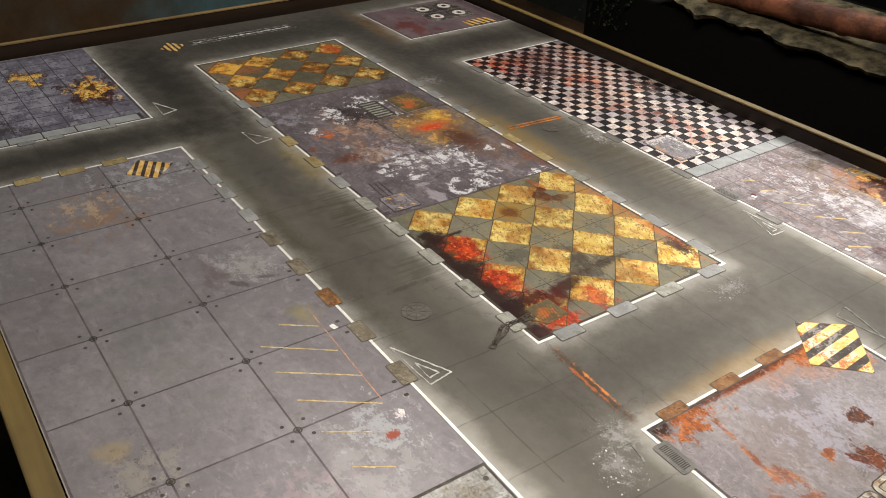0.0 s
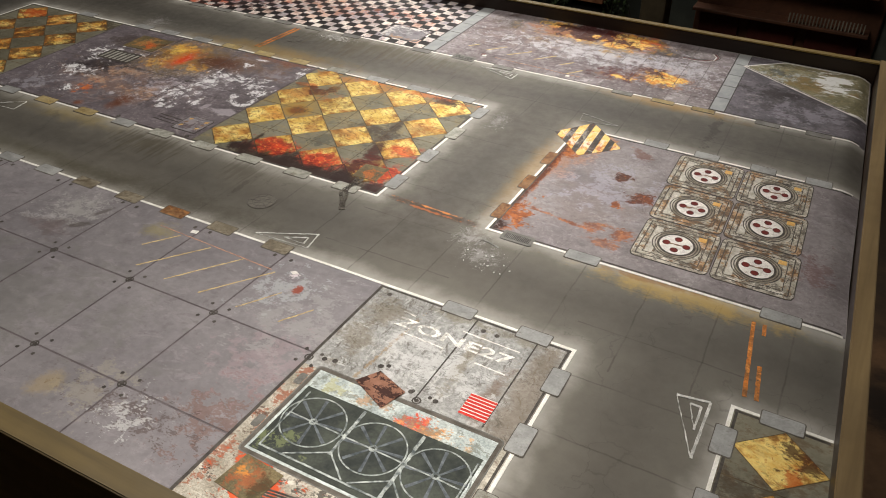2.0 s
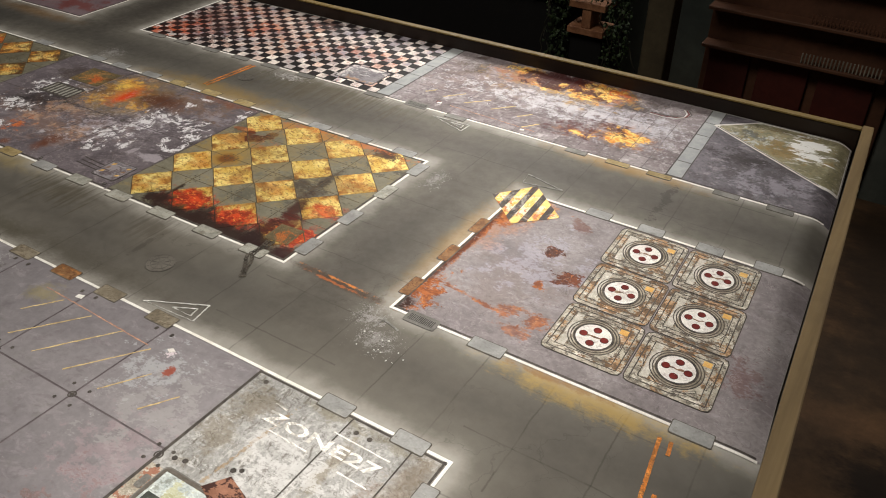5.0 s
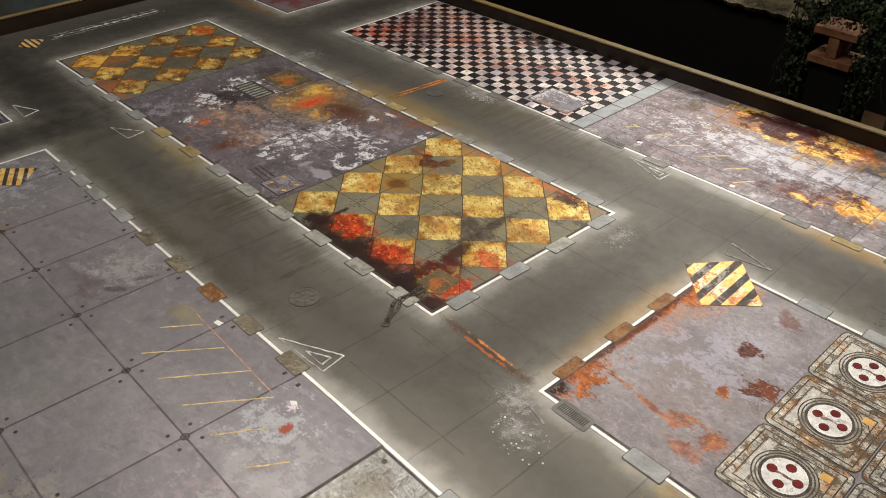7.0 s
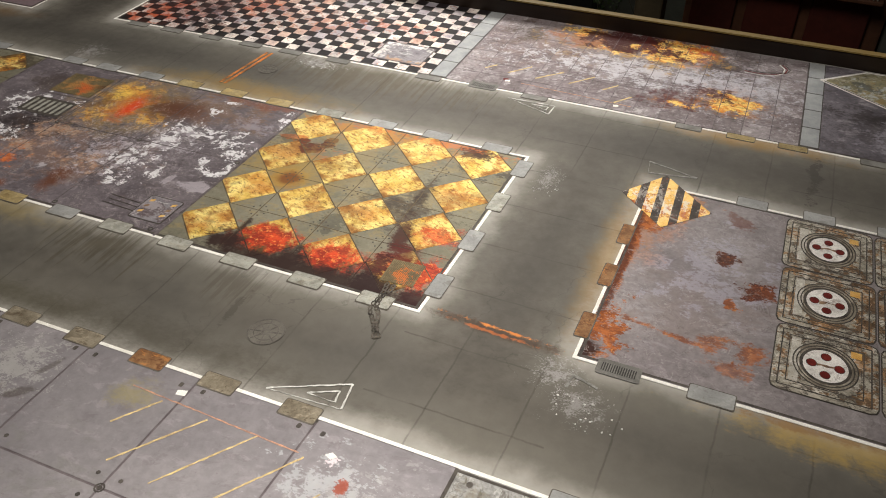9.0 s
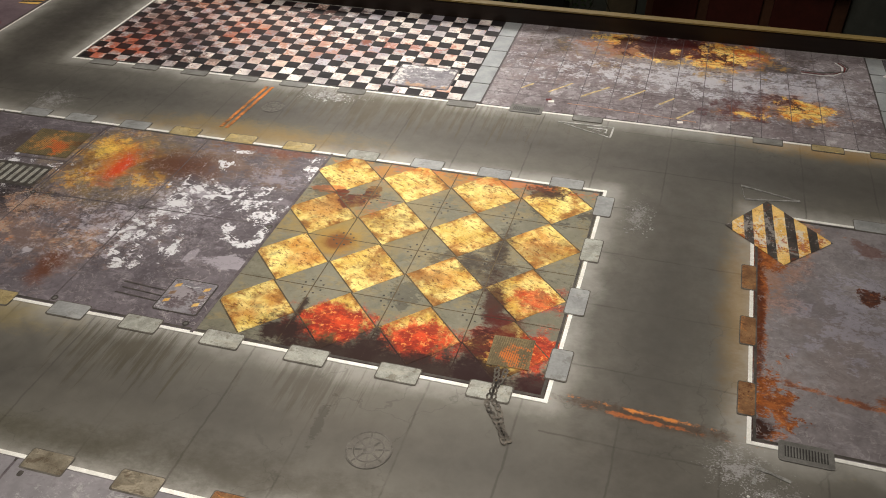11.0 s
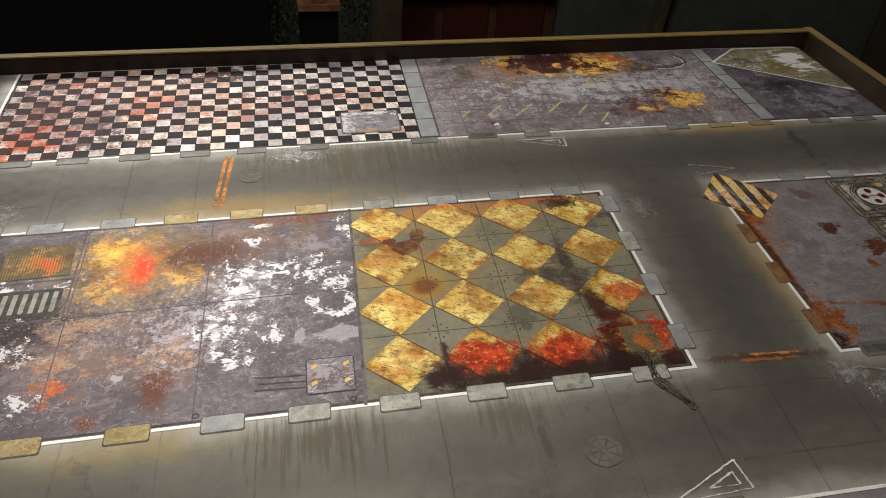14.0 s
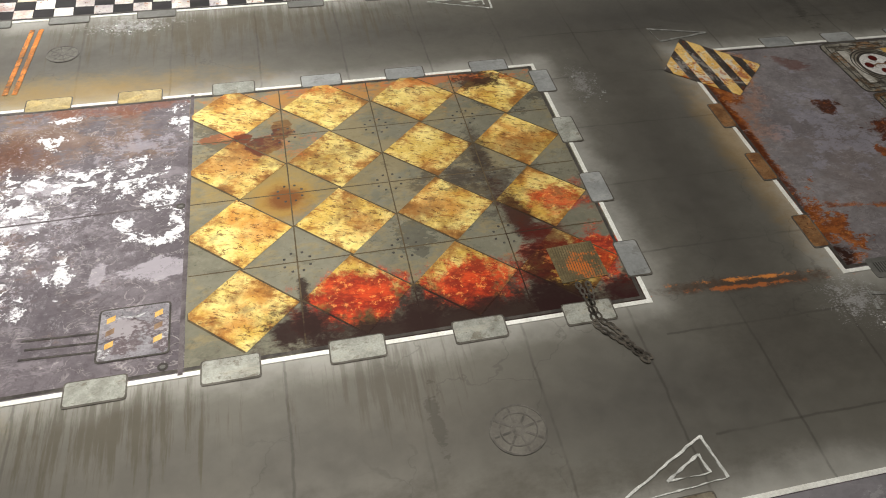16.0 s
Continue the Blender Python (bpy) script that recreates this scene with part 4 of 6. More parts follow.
concrete_print = plain("concrete_print", rgb(142, 142, 140), rgb(178, 178, 177), 0.4, 0.45, 0.24, [
    (59.2, 8.2, 0.35, 1.8, rgb(110, 84, 62), 0.6, dict(amp=1.6, scale=1.4, soft=0.5)),
    (53.3, 9.6, 0.8, 2.6, rgb(122, 112, 94), 0.6, dict(amp=1.6, soft=0.5)),
    (54.6, 8.6, 0.1, 2.6, rgb(150, 122, 80), 0.6, dict(amp=2.0, scale=1.4, rot=-6)),
    (57.0, 11.6, 4.0, 0.35, rgb(128, 122, 102), 0.6, dict(amp=1.6, soft=0.5)),
    (57.6, 9.6, 0.3, 2.0, rgb(146, 136, 116), 0.5, dict(amp=1.8, soft=0.5)),
    (56.6, 8.6, 2.4, 1.6, rgb(208, 208, 208), 0.6, dict(amp=2.6, scale=1.2)),
    (60.35, 8.5, 0.75, 4.0, rgb(124, 110, 92), 0.65, dict(amp=0.8, soft=0.5))],
    scuffs=(rgb(206, 205, 202), rgb(84, 76, 66), 0.6, 1.5, (0.7, 1.7, 1)), cracks=(rgb(74, 66, 58), 0.5, 1.7, 0.03))
flaking_print = plain("flaking_print", rgb(150, 144, 130), rgb(190, 184, 172), 0.8, 0.45, 0.3, [
    (53.4, 4.4, 1.0, 2.6, rgb(150, 92, 68), 0.85, dict(amp=3.0, scale=1.6, soft=0.1)),
    (54.0, 1.0, 2.4, 1.4, rgb(150, 92, 68), 0.85, dict(amp=3.4, scale=1.4, soft=0.1)),
    (58.4, 1.2, 3.0, 1.1, rgb(150, 92, 68), 0.85, dict(amp=3.2, scale=1.4, soft=0.1)),
    (56.5, 0.8, 3.0, 1.0, rgb(64, 60, 56), 0.85, dict(amp=3.2, scale=1.6, soft=0.1)),
    (54.6, 0.9, 1.4, 0.9, rgb(206, 84, 40), 0.85, dict(amp=2.2, scale=1.4, soft=0.15)),
    (56.8, 0.3, 1.6, 0.6, rgb(206, 92, 46), 0.8, dict(amp=2.4, scale=1.6, soft=0.12)),
    (53.3, 3.0, 0.8, 1.2, rgb(90, 70, 60), 0.8, dict(amp=3.0, scale=1.8, soft=0.1))],
    scuffs=(rgb(226, 222, 212), rgb(110, 78, 62), 0.6, 1.8))
fan_white = plain("fan_panel_print", rgb(148, 158, 158), rgb(200, 208, 206), 0.8, 0.42, 0.25, [
    (57.6, 5.7, 0.9, 0.5, rgb(206, 70, 32), 0.9, dict(amp=1.5, scale=1.6, soft=0.08)),
    (58.2, 5.6, 1.2, 0.5, rgb(206, 160, 100), 0.7, dict(amp=2.6, scale=1.6)),
    (55.6, 5.9, 0.7, 0.4, rgb(176, 130, 84), 0.7, dict(amp=2.4, scale=1.6)),
    (57.0, 5.6, 4.0, 0.6, rgb(110, 112, 100), 0.6, dict(amp=3.4, scale=2.2)), (54.0, 5.8, 0.8, 0.5, rgb(170, 168, 120), 0.6, dict(amp=2.4, scale=1.6))])
fan_dark = plain("fan_well_print", rgb(38, 43, 42), rgb(70, 75, 68), 0.7, 0.42, 0.15, [
    (53.9, 2.7, 0.8, 0.6, rgb(112, 120, 84), 0.7, dict(amp=2.4, scale=1.4))])
fan_line = plain("fan_line_print", rgb(74, 82, 84), rgb(186, 193, 190), 3.2, 0.42, 0.35)
fan_blade = plain("fan_blade_print", rgb(56, 62, 68), rgb(108, 115, 120), 2.2, 0.42, 0.15)
camo = plain("camouflage_print", rgb(126, 88, 70), rgb(150, 108, 88), 1.2, 0.45, 0.1, [
    (55.4, 6.6, 1.2, 1.0, rgb(54, 30, 26), 0.95, dict(amp=3.6, scale=1.8, soft=0.06))])
stencil = plain("stencil_print", rgb(226, 224, 218), rgb(248, 247, 243), 2.8, 0.45, 0.15, [
    (54.9, 10.2, 1.5, 0.8, rgb(164, 162, 157), 0.9, dict(amp=3.2, scale=1.8, soft=0.1)), (57.0, 10.0, 3.0, 1.0, rgb(176, 174, 168), 0.6, dict(amp=4.0, scale=2.2, soft=0.1))])
red_print = plain("red_print", rgb(190, 44, 38), rgb(214, 66, 54), 1.5)
grate_print = plain("burnt_grate_print", rgb(92, 84, 62), rgb(122, 108, 78), 1.2, 0.45, 0.25, [
    (54.1, 1.0, 0.7, 0.6, rgb(176, 84, 40), 0.5, dict(amp=1.8, scale=2.0, soft=0.4)),
    (53.8, 1.2, 0.3, 0.25, rgb(226, 150, 60), 0.6, dict(amp=1.8, scale=2.0, soft=0.4)),
    (54.7, 0.7, 0.3, 0.9, rgb(66, 58, 38), 0.8, dict(amp=1.4, scale=2.0, soft=0.4)),
    (46.5, 19.7, 0.7, 0.5, rgb(206, 112, 40), 0.8, dict(amp=1.8, scale=1.6, soft=0.3)),
    (23.2, 27.8, 1.2, 0.9, rgb(206, 146, 78), 0.7, dict(amp=1.8, scale=1.4, soft=0.4)),
    (23.5, 27.6, 0.5, 0.55, rgb(212, 92, 38), 0.75, dict(amp=1.6, scale=1.4, soft=0.5)),
    (24.6, 28.0, 0.6, 0.5, rgb(84, 46, 28), 0.7, dict(amp=1.6, scale=1.4, soft=0.4))])
hatch_print = plain("hatch_print", rgb(146, 140, 127), rgb(194, 188, 175), 1.2, 0.42, 0.2, [
    (7.7, 42.2, 3.4, 3.6, rgb(52, 48, 48), 0.8, dict(amp=1.4, scale=1.6, soft=0.3)),
    (64.2, 24.4, 5.0, 6.0, rgb(178, 122, 52), 0.6, dict(amp=4.4, scale=1.1, soft=0.12)),
    (64.2, 24.4, 6.0, 6.0, rgb(64, 55, 49), 0.66, dict(amp=4.4, scale=2.2, soft=0.15))],
    scuffs=(rgb(228, 224, 214), rgb(54, 48, 46), 0.8, 2.3), cracks=(rgb(50, 44, 42), 0.75, 2.0, 0.035), metal=0.8)
hatch_band = plain("hatch_band_print", rgb(120, 112, 100), rgb(166, 158, 142), 1.4, 0.42, 0.2, scuffs=(rgb(194, 188, 176), rgb(74, 66, 58), 0.6, 2.6), metal=0.8)
hatch_disc = plain("hatch_disc_print", rgb(206, 202, 198), rgb(234, 231, 227), 1.5, 0.42, 0.15, scuffs=(rgb(242, 240, 236), rgb(128, 114, 108), 0.5, 1.9), cracks=(rgb(120, 106, 100), 0.45, 1.6, 0.03))
hatch_label = plain("hatch_label_print", rgb(166, 161, 150), rgb(200, 196, 188), 1.4, 0.42, 0.2, scuffs=(rgb(228, 226, 220), rgb(120, 108, 92), 0.6, 2.6))
hatch_line = plain("hatch_line_print", rgb(48, 44, 42), rgb(88, 82, 76), 2.2)
hatch_pale = plain("hatch_pale_print", rgb(216, 212, 208), rgb(238, 236, 232), 1.5, 0.42, 0.15, scuffs=(rgb(244, 242, 238), rgb(170, 156, 146), 0.35, 2.4))
hatch_rust = plain("hatch_rust_print", rgb(96, 72, 58), rgb(156, 130, 104), 3.0)
grate_line = plain("grate_line_print", rgb(80, 70, 50), rgb(108, 90, 64), 2.0)
hatch_red = plain("hatch_red_print", rgb(88, 27, 24), rgb(120, 42, 36), 2.0, metal=0.75)
olive = plain("olive_map_print", rgb(118, 113, 86), rgb(172, 165, 134), 0.5, 0.3, 0.2, [
    (66.5, 43.0, 2.6, 2.0, rgb(150, 118, 60), 0.6, dict(amp=2.4, scale=1.0)),
    (64.3, 43.6, 1.6, 0.9, rgb(206, 212, 216), 0.7, dict(amp=2.8, scale=1.3, soft=0.12)),
    # white glare at the board's right end, painted into the print
    (67.7, 44.0, 1.5, 1.9, rgb(246, 246, 244), 1.0, dict(amp=1.8, scale=1.0, soft=0.08, stretch=(2.0, 0.6, 1), fine=1.0)),
    (64.0, 44.0, 1.0, 0.8, rgb(84, 88, 84), 0.8, dict(amp=2.6, scale=1.8))],
    scuffs=(rgb(228, 226, 214), rgb(84, 76, 56), 0.6, 1.5))
dark_room = plain("dark_room_print", rgb(76, 72, 78), rgb(122, 117, 124), 0.3, 0.38, 0.2, [
    (66.0, 39.0, 5.0, 2.4, rgb(76, 70, 72), 0.55, dict(amp=2.8, scale=0.8, soft=0.3)),
    (64.5, 40.4, 2.4, 1.0, rgb(44, 38, 36), 0.7, dict(amp=2.0, soft=0.4)),
    (66.5, 38.4, 3.0, 1.4, rgb(160, 156, 166), 0.6, dict(amp=2.6, soft=0.4))],
    scuffs=(rgb(172, 166, 170), rgb(66, 58, 58), 0.5, 1.2))
blue_room = plain("blue_room_print", rgb(96, 94, 108), rgb(134, 132, 146), 0.3, 0.42, 0.12, [
    (14.6, 3.0, 1.4, 2.2, rgb(60, 54, 50), 0.7, dict(amp=1.8, soft=0.4)),
    (9.0, 6.0, 6.0, 5.0, rgb(176, 176, 188), 0.5, dict(amp=3.0, scale=0.8, soft=0.2)),
    (11.0, 10.0, 2.7, 2.1, rgb(64, 22, 22), 0.92, dict(amp=1.4, scale=0.8, soft=0.2)),
    (10.4, 10.3, 2.0, 1.5, GILT, 0.97, dict(amp=1.6, scale=0.9, soft=0.12)),
    (10.2, 10.1, 0.9, 0.6, rgb(64, 22, 18), 0.9, dict(amp=2.2, scale=1.5, soft=0.1)),
    (6.4, 7.0, 1.9, 1.4, rgb(70, 30, 26), 0.8, dict(amp=1.6, scale=0.9, soft=0.2)),
    (6.5, 6.9, 1.3, 1.0, GILT, 0.95, dict(amp=2.0, scale=0.9, soft=0.14))],
    scuffs=(rgb(182, 182, 192), rgb(58, 52, 56), 0.5, 1.1))
red_room = plain("red_room_print", rgb(104, 88, 94), rgb(128, 112, 116), 0.3, 0.42, 0.1, [
    (10.0, 37.6, 3.0, 1.6, rgb(112, 46, 38), 0.7, dict(amp=1.8, soft=0.4))])
metal_plate = plain("metal_plate_print", rgb(122, 118, 124), rgb(152, 148, 152), 1.0, 0.42, 0.2, scuffs=(rgb(222, 220, 220), rgb(66, 58, 58), 0.75, 2.0), stains=[
    (37.6, 39.3, 1.7, 0.5, rgb(226, 222, 218), 0.9, dict(amp=2.6, scale=1.6)), (36.2, 37.8, 0.4, 1.0, rgb(222, 218, 214), 0.8, dict(amp=2.2, scale=1.8)),
    (37.6, 37.3, 1.4, 0.25, rgb(196, 150, 104), 0.6, dict(amp=2.6, scale=2.2)),
    (34.5, 19.6, 0.9, 0.9, rgb(92, 76, 78), 0.75, dict(amp=1.6, scale=1.8)), (34.3, 19.9, 0.8, 0.6, rgb(190, 184, 188), 0.5, dict(amp=3.0, scale=1.8))])
stripe_worn = plain("worn_stripe_print", rgb(206, 158, 82), rgb(226, 190, 118), 2.0, 0.42, 0.2)
drain_print = plain("drain_print", rgb(96, 94, 90), rgb(124, 122, 118), 1.5, 0.42, 0.15)
drain_line = plain("drain_line_print", rgb(48, 46, 44), rgb(66, 64, 62), 1.5)
chain_print = plain("chain_print", rgb(50, 46, 42), rgb(104, 97, 88), 2.0, 0.4, 0.3)

# ---- the mat ----
mat = thing("gaming_mat", "rubber gaming mat printed with worn industrial floors and roads", "gaming mat")
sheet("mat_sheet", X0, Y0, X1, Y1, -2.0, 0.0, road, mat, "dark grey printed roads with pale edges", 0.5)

# floors of the rooms
big_room = sheet("room_floor", 22.1, Y0 + 0.05, 52.33, 12, 0, 0.15, joint, mat, "lilac-grey steel plate floor")
strip = sheet("room_floor", 18.9, 18, 35.75, 30, 0, 0.25, deck, mat, "worn grey deck with flaking white paint and burns")
floor_b = sheet("room_floor", 35.75, 18, 48, 30, 0, 0.25, grey_floor, mat, "grey and yellow diamond tiled floor, burnt along one side")
floor_a = sheet("room_floor", 9.6, 18, 18.9, 30, 0, 0.25, grey_floor, mat, "grey and rusty yellow diamond tiled floor")
chequer = sheet("room_floor", 18.7, 36, 40, 46, 0, 0.15, black_tile, mat, "black and white chequered floor with red stains")
stone = sheet("room_floor", 41, 36, 60.65, 46, 0, 0.15, joint, mat, "grey stone tiled floor with yellow and red stains")
rust_room = sheet("room_floor", 54.2, 18, X1 - 0.02, 30, 0, 0.25, rusty, mat, "lilac-grey floor with rust patches", 0.5)
corner_room = sheet("room_floor", 61.7, 36, X1 - 0.02, 46, 0, 0.25, dark_room, mat, "dark stained concrete floor", 0.5)
zone_room = sheet("room_floor", 52.33, 6.35, 60.95, 12, 0, 0.25, concrete_print, mat, "pale weathered concrete floor with white lettering")
flake_room = sheet("room_floor", 52.33, Y0 + 0.05, 60.95, 6.35, 0, 0.25, flaking_print, mat, "flaking cream and rust-red floor")
yellow_room = sheet("room_floor", 67.1, Y0 + 0.05, X1 - 0.02, 12, 0, 0.25, grey_floor, mat, "grey and yellow diamond tiled floor", 0.5)
blue = sheet("room_floor", 2.1, Y0 + 0.05, 17.1, 12, 0, 0.25, blue_room, mat, "blue-grey tiled floor with yellow and red stains")
red_floor = sheet("room_floor", 5, 35.4, 12.6, 46, 0, 0.25, red_room, mat, "grey floor with dull red stains")


def lines(name, segments, width, h0, h1, material, parent, label="", ragged=0.0):
    bm = bmesh.new()
    for a, b in segments:
        bar(bm, a, b, width, h0, h1, ragged)
    return link(name, bm, material, parent, label)


# white kerb lines, one for each room edge
for a, b in (((22.1, 12), (61, 12)), ((61, 12), (61, 0)), ((22.1, 12), (22.1, 0)), ((67.1, 12), (70.2, 12)), ((67.1, 12), (67.1, 0)),
             ((9.6, 18), (48, 18)), ((48, 18), (48, 30)), ((9.6, 30), (48, 30)), ((9.6, 18), (9.6, 30)), ((54.2, 18), (70.2, 18)),
             ((54.2, 18), (54.2, 30)), ((54.2, 30), (69.95, 30)), ((18.7, 36), (69.95, 36)), ((18.7, 36), (18.7, 46)),
             ((5, 35.4), (12.6, 35.4)), ((12.6, 35.4), (12.6, 46)), ((4.8, 12), (17.1, 12)), ((17.1, 12), (17.1, 0))):
    d = (Vector(b) - Vector(a)).normalized() * 0.1
    lines("kerb_line", [(Vector(a) - d * 0.7, Vector(b) + d * 0.7)], 0.09 if max(a[0], b[0]) < 18 else 0.135, 0, 0.45 if abs(d.x) > abs(d.y) else 0.42, white_line, mat)
    n = Vector((-d.y, d.x)) * 1.6
    mid = (Vector(a) + Vector(b)) / 2
    inside = any(x0 < mid.x + n.x < x1 and y0 < mid.y + n.y < y1 for x0, y0, x1, y1 in ROOMS)
    n = n if inside else -n
    lines("kerb_shadow_line", [(Vector(a) + n, Vector(b) + n)], 0.1, 0, 0.38 if abs(d.x) > abs(d.y) else 0.35, line_dark, mat)


def tab(x, y, along, material, w=1.4, d=0.72):
    w, d = (w, d) if along == "x" else (d, w)
    o = poly("kerb_tab", rect(x - w / 2 - 0.02, y - d / 2 - 0.03, x + w / 2 + 0.02, y + d / 2 + 0.02, 0.08), 0, 0.5, tab_edge, mat)
    poly("tab_face", rect(x - w / 2 + 0.015, y - d / 2 + 0.03, x + w / 2 - 0.02, y + d / 2 - 0.01, 0.07), 0.48, 0.58, material, o)


for x, m in ((24.8, tab_grey), (26.9, tab_grey), (28.8, tab_grey), (31.7, tab_grey), (34.45, tab_dirty), (37.45, tab_dirty), (40.4, tab_rust),
             (43.35, tab_dirty), (46.6, tab_dirty), (55.95, tab_grey), (59.3, tab_grey)):
    tab(x, 12, "x", m)
for y, m in ((10.05, tab_grey), (6.85, tab_grey), (3.6, tab_drip)):
    tab(61, y, "y", m)
for x, m in ((14.5, tab_grey), (18.0, tab_grey), (21.4, tab_grey), (24.6, tab_yellow), (27.9, tab_yellow), (30.9, tab_grey), (33.75, tab_drip),
             (36.85, tab_drip), (39.95, tab_drip), (43.15, tab_drip), (46.2, tab_drip)):
    tab(x, 17.95, "x", m)
for x, m in ((15.1, tab_grey), (20.6, tab_grey), (23.0, tab_grey), (25.9, tab_grey), (28.5, tab_yellow), (31.3, tab_yellow), (34.15, tab_yellow),
             (37.2, tab_drip), (40.2, tab_grey), (43.2, tab_grey), (46.35, tab_grey)):
    tab(x, 30.2, "x", m)
for y, m in ((28.9, tab_grey), (25.9, tab_drip), (22.85, tab_grey), (19.65, tab_grey)):
    tab(48.1, y, "y", m)
for x in (20.6, 23.1, 25.9, 28.7, 31.4, 34.5, 40.15, 46.3, 54.9):
    tab(x, 35.85, "x", tab_road, 1.4, 0.5)
for x in (57.7, 60.4):
    tab(x, 35.85, "x", tab_yellow, 1.5, 0.5)
for x in (64.5, 67.6):
    tab(x, 35.85, "x", tab_road, 1.5, 0.5)
for x in (59.0, 62.0, 65.2, 68.2):
    tab(x, 30.2, "x", tab_grey)
for x in (59.1, 67.9):
    tab(x, 18, "x", tab_grey, 1.6)
for y, m in ((25.8, tab_rust), (22.9, tab_rust), (19.75, tab_rust)):
    tab(54.1, y, "y", m, 1.4, 0.55)
tab(68.7, 12, "x", tab_grey)
for y in (10.2, 7.1):
    tab(67.1, y, "y", tab_grey)
for y, m in ((3.2, tab_yellow), (5.6, tab_yellow), (8.0, tab_yellow)):
    tab(22.1, y, "y", m)
for y in (4.3, 6.0, 9.2):
    tab(17.1, y, "y", tab_grey, 1.0, 0.5)


def drain_grate(x, y):
    g = poly("drain_grate", rect(x - 0.8, y - 0.38, x + 0.8, y + 0.38, 0.1), 0, 0.7, drain_print, mat, "grey slotted drain grate")
    poly("grate_well", rect(x - 0.62, y - 0.2, x + 0.62, y + 0.2), 0.7, 0.8, drain_line, g)
    for i in range(14):
        a = x - 0.56 + i * 0.086
        poly("grate_slat", rect(a - 0.02, y - 0.2, a + 0.02, y + 0.2), 0.8, 0.9, drain_print, g)


drain_grate(55.85, 17.95)
drain_grate(43.3, 36.1)


def manhole(x, y, r, line, face):
    bm = bmesh.new()
    ring(bm, x, y, r * 0.93, r, 0, 0.5, 40)
    o = link("manhole_cover", bm, line, mat, "round embossed manhole cover")
    poly("cover_face", [(x + r * 0.93 * math.cos(i * math.pi / 16), y + r * 0.93 * math.sin(i * math.pi / 16)) for i in range(32)], 0, 0.35, face, o)
    bm = bmesh.new()
    ring(bm, x, y, r * 0.62, r * 0.67, 0.35, 0.5, 32)
    ring(bm, x, y, r * 0.1, r * 0.24, 0.35, 0.5, 20)
    link("cover_ring", bm, line, o)
    for i in range(8):
        a = i * math.pi / 4 + 0.2
        bm = bmesh.new()
        bar(bm, (x + 0.26 * r * math.cos(a), y + 0.26 * r * math.sin(a)), (x + 0.6 * r * math.cos(a), y + 0.6 * r * math.sin(a)), 0.06, 0.35, 0.5)
        link("cover_rib", bm, line, o)
        bm = bmesh.new()
        bar(bm, (x + 0.7 * r * math.cos(a), y + 0.7 * r * math.sin(a)), (x + 0.9 * r * math.cos(a), y + 0.9 * r * math.sin(a)), 0.05, 0.35, 0.5)
        link("cover_rib", bm, line, o)


cover = plain("cover_print", rgb(92, 88, 82), rgb(108, 104, 97), 1.2)
cover_line = plain("cover_line_print", rgb(74, 71, 67), rgb(102, 98, 92), 2.5)
manhole(43.36, 14.82, 0.7, cover_line, cover)
manhole(31.4, 33.4, 0.55, cover_line, cover)


def arrow(points, material, width=0.14, worn=0.3):
    base = None
    for k, (a, b) in enumerate(zip(points, points[1:] + points[:1])):
        bm = bmesh.new()
        bar(bm, a, b, width * (0.6 if k == 2 else 1), 0, 0.5 - 0.02 * k, 0.95 if k == 2 else worn)
        if base is None:
            base = link("road_arrow", bm, material, mat, "worn white painted triangle on the road")
        else:
            link("arrow_side", bm, material, base)


arrow([(44.95, 12.45), (47.6, 13.75), (47.8, 12.6)], chalk, 0.1, 0.6)
arrow([(46.35, 12.8), (47.35, 13.3), (47.45, 12.8)], chalk, 0.1, 0.6)
arrow([(45.0, 35.3), (47.6, 35.35), (47.55, 34.4)], chalk, 0.1, 0.6)
arrow([(46.4, 35.1), (47.3, 35.1), (47.3, 34.75)], chalk, 0.09, 0.6)
arrow([(53.7, 31.9), (56.2, 31.3), (53.9, 30.9)], faint, 0.13, 0.4)
arrow([(65.15, 11.6), (66.35, 11.8), (66.3, 8.9)], chalk, 0.13, 0.3)
arrow([(65.7, 11.4), (66.1, 11.4), (66.1, 10.2)], chalk, 0.11, 0.3)
arrow([(14.8, 12.9), (16.7, 13.8), (17.0, 12.8)], chalk, 0.12, 0.4)
arrow([(22.0, 16.0), (23.8, 17.2), (24.0, 16.1)], chalk, 0.13, 0.85)


def rub(name, cx, cy, rx, ry, count, material, size=0.1):
    bm = bmesh.new()
    for _ in range(count):
        a, r = random.random() * 6.28, math.sqrt(random.random())
        x, y, s = cx + rx * r * math.cos(a), cy + ry * r * math.sin(a), size * random.uniform(0.3, 1.2)
        k = random.randint(4, 6)
        extrude(bm, [(x + s * random.uniform(0.5, 1) * math.cos(i * 6.28 / k), y + s * random.uniform(0.4, 1) * math.sin(i * 6.28 / k)) for i in range(k)], 0, 0.45)
    return tagged(link(name, bm, material, mat), kind="stuff")


rub("paint_specks", 55.4, 15.7, 1.4, 0.9, 26, chalk, 0.05)
rub("paint_specks", 49.7, 28.2, 0.8, 1.2, 30, faint, 0.07)
rub("paint_specks", 33.8, 35.0, 1.2, 0.5, 30, chalk, 0.06)
lines("road_mark", [((54.5, 17.1), (55.4, 16.85))], 0.2, 0, 0.45, faint, mat, "smudged white road mark", 0.6)
lines("road_mark", [((54.35, 16.5), (54.45, 17.2))], 0.16, 0, 0.42, faint, mat, "smudged white road mark", 0.6)
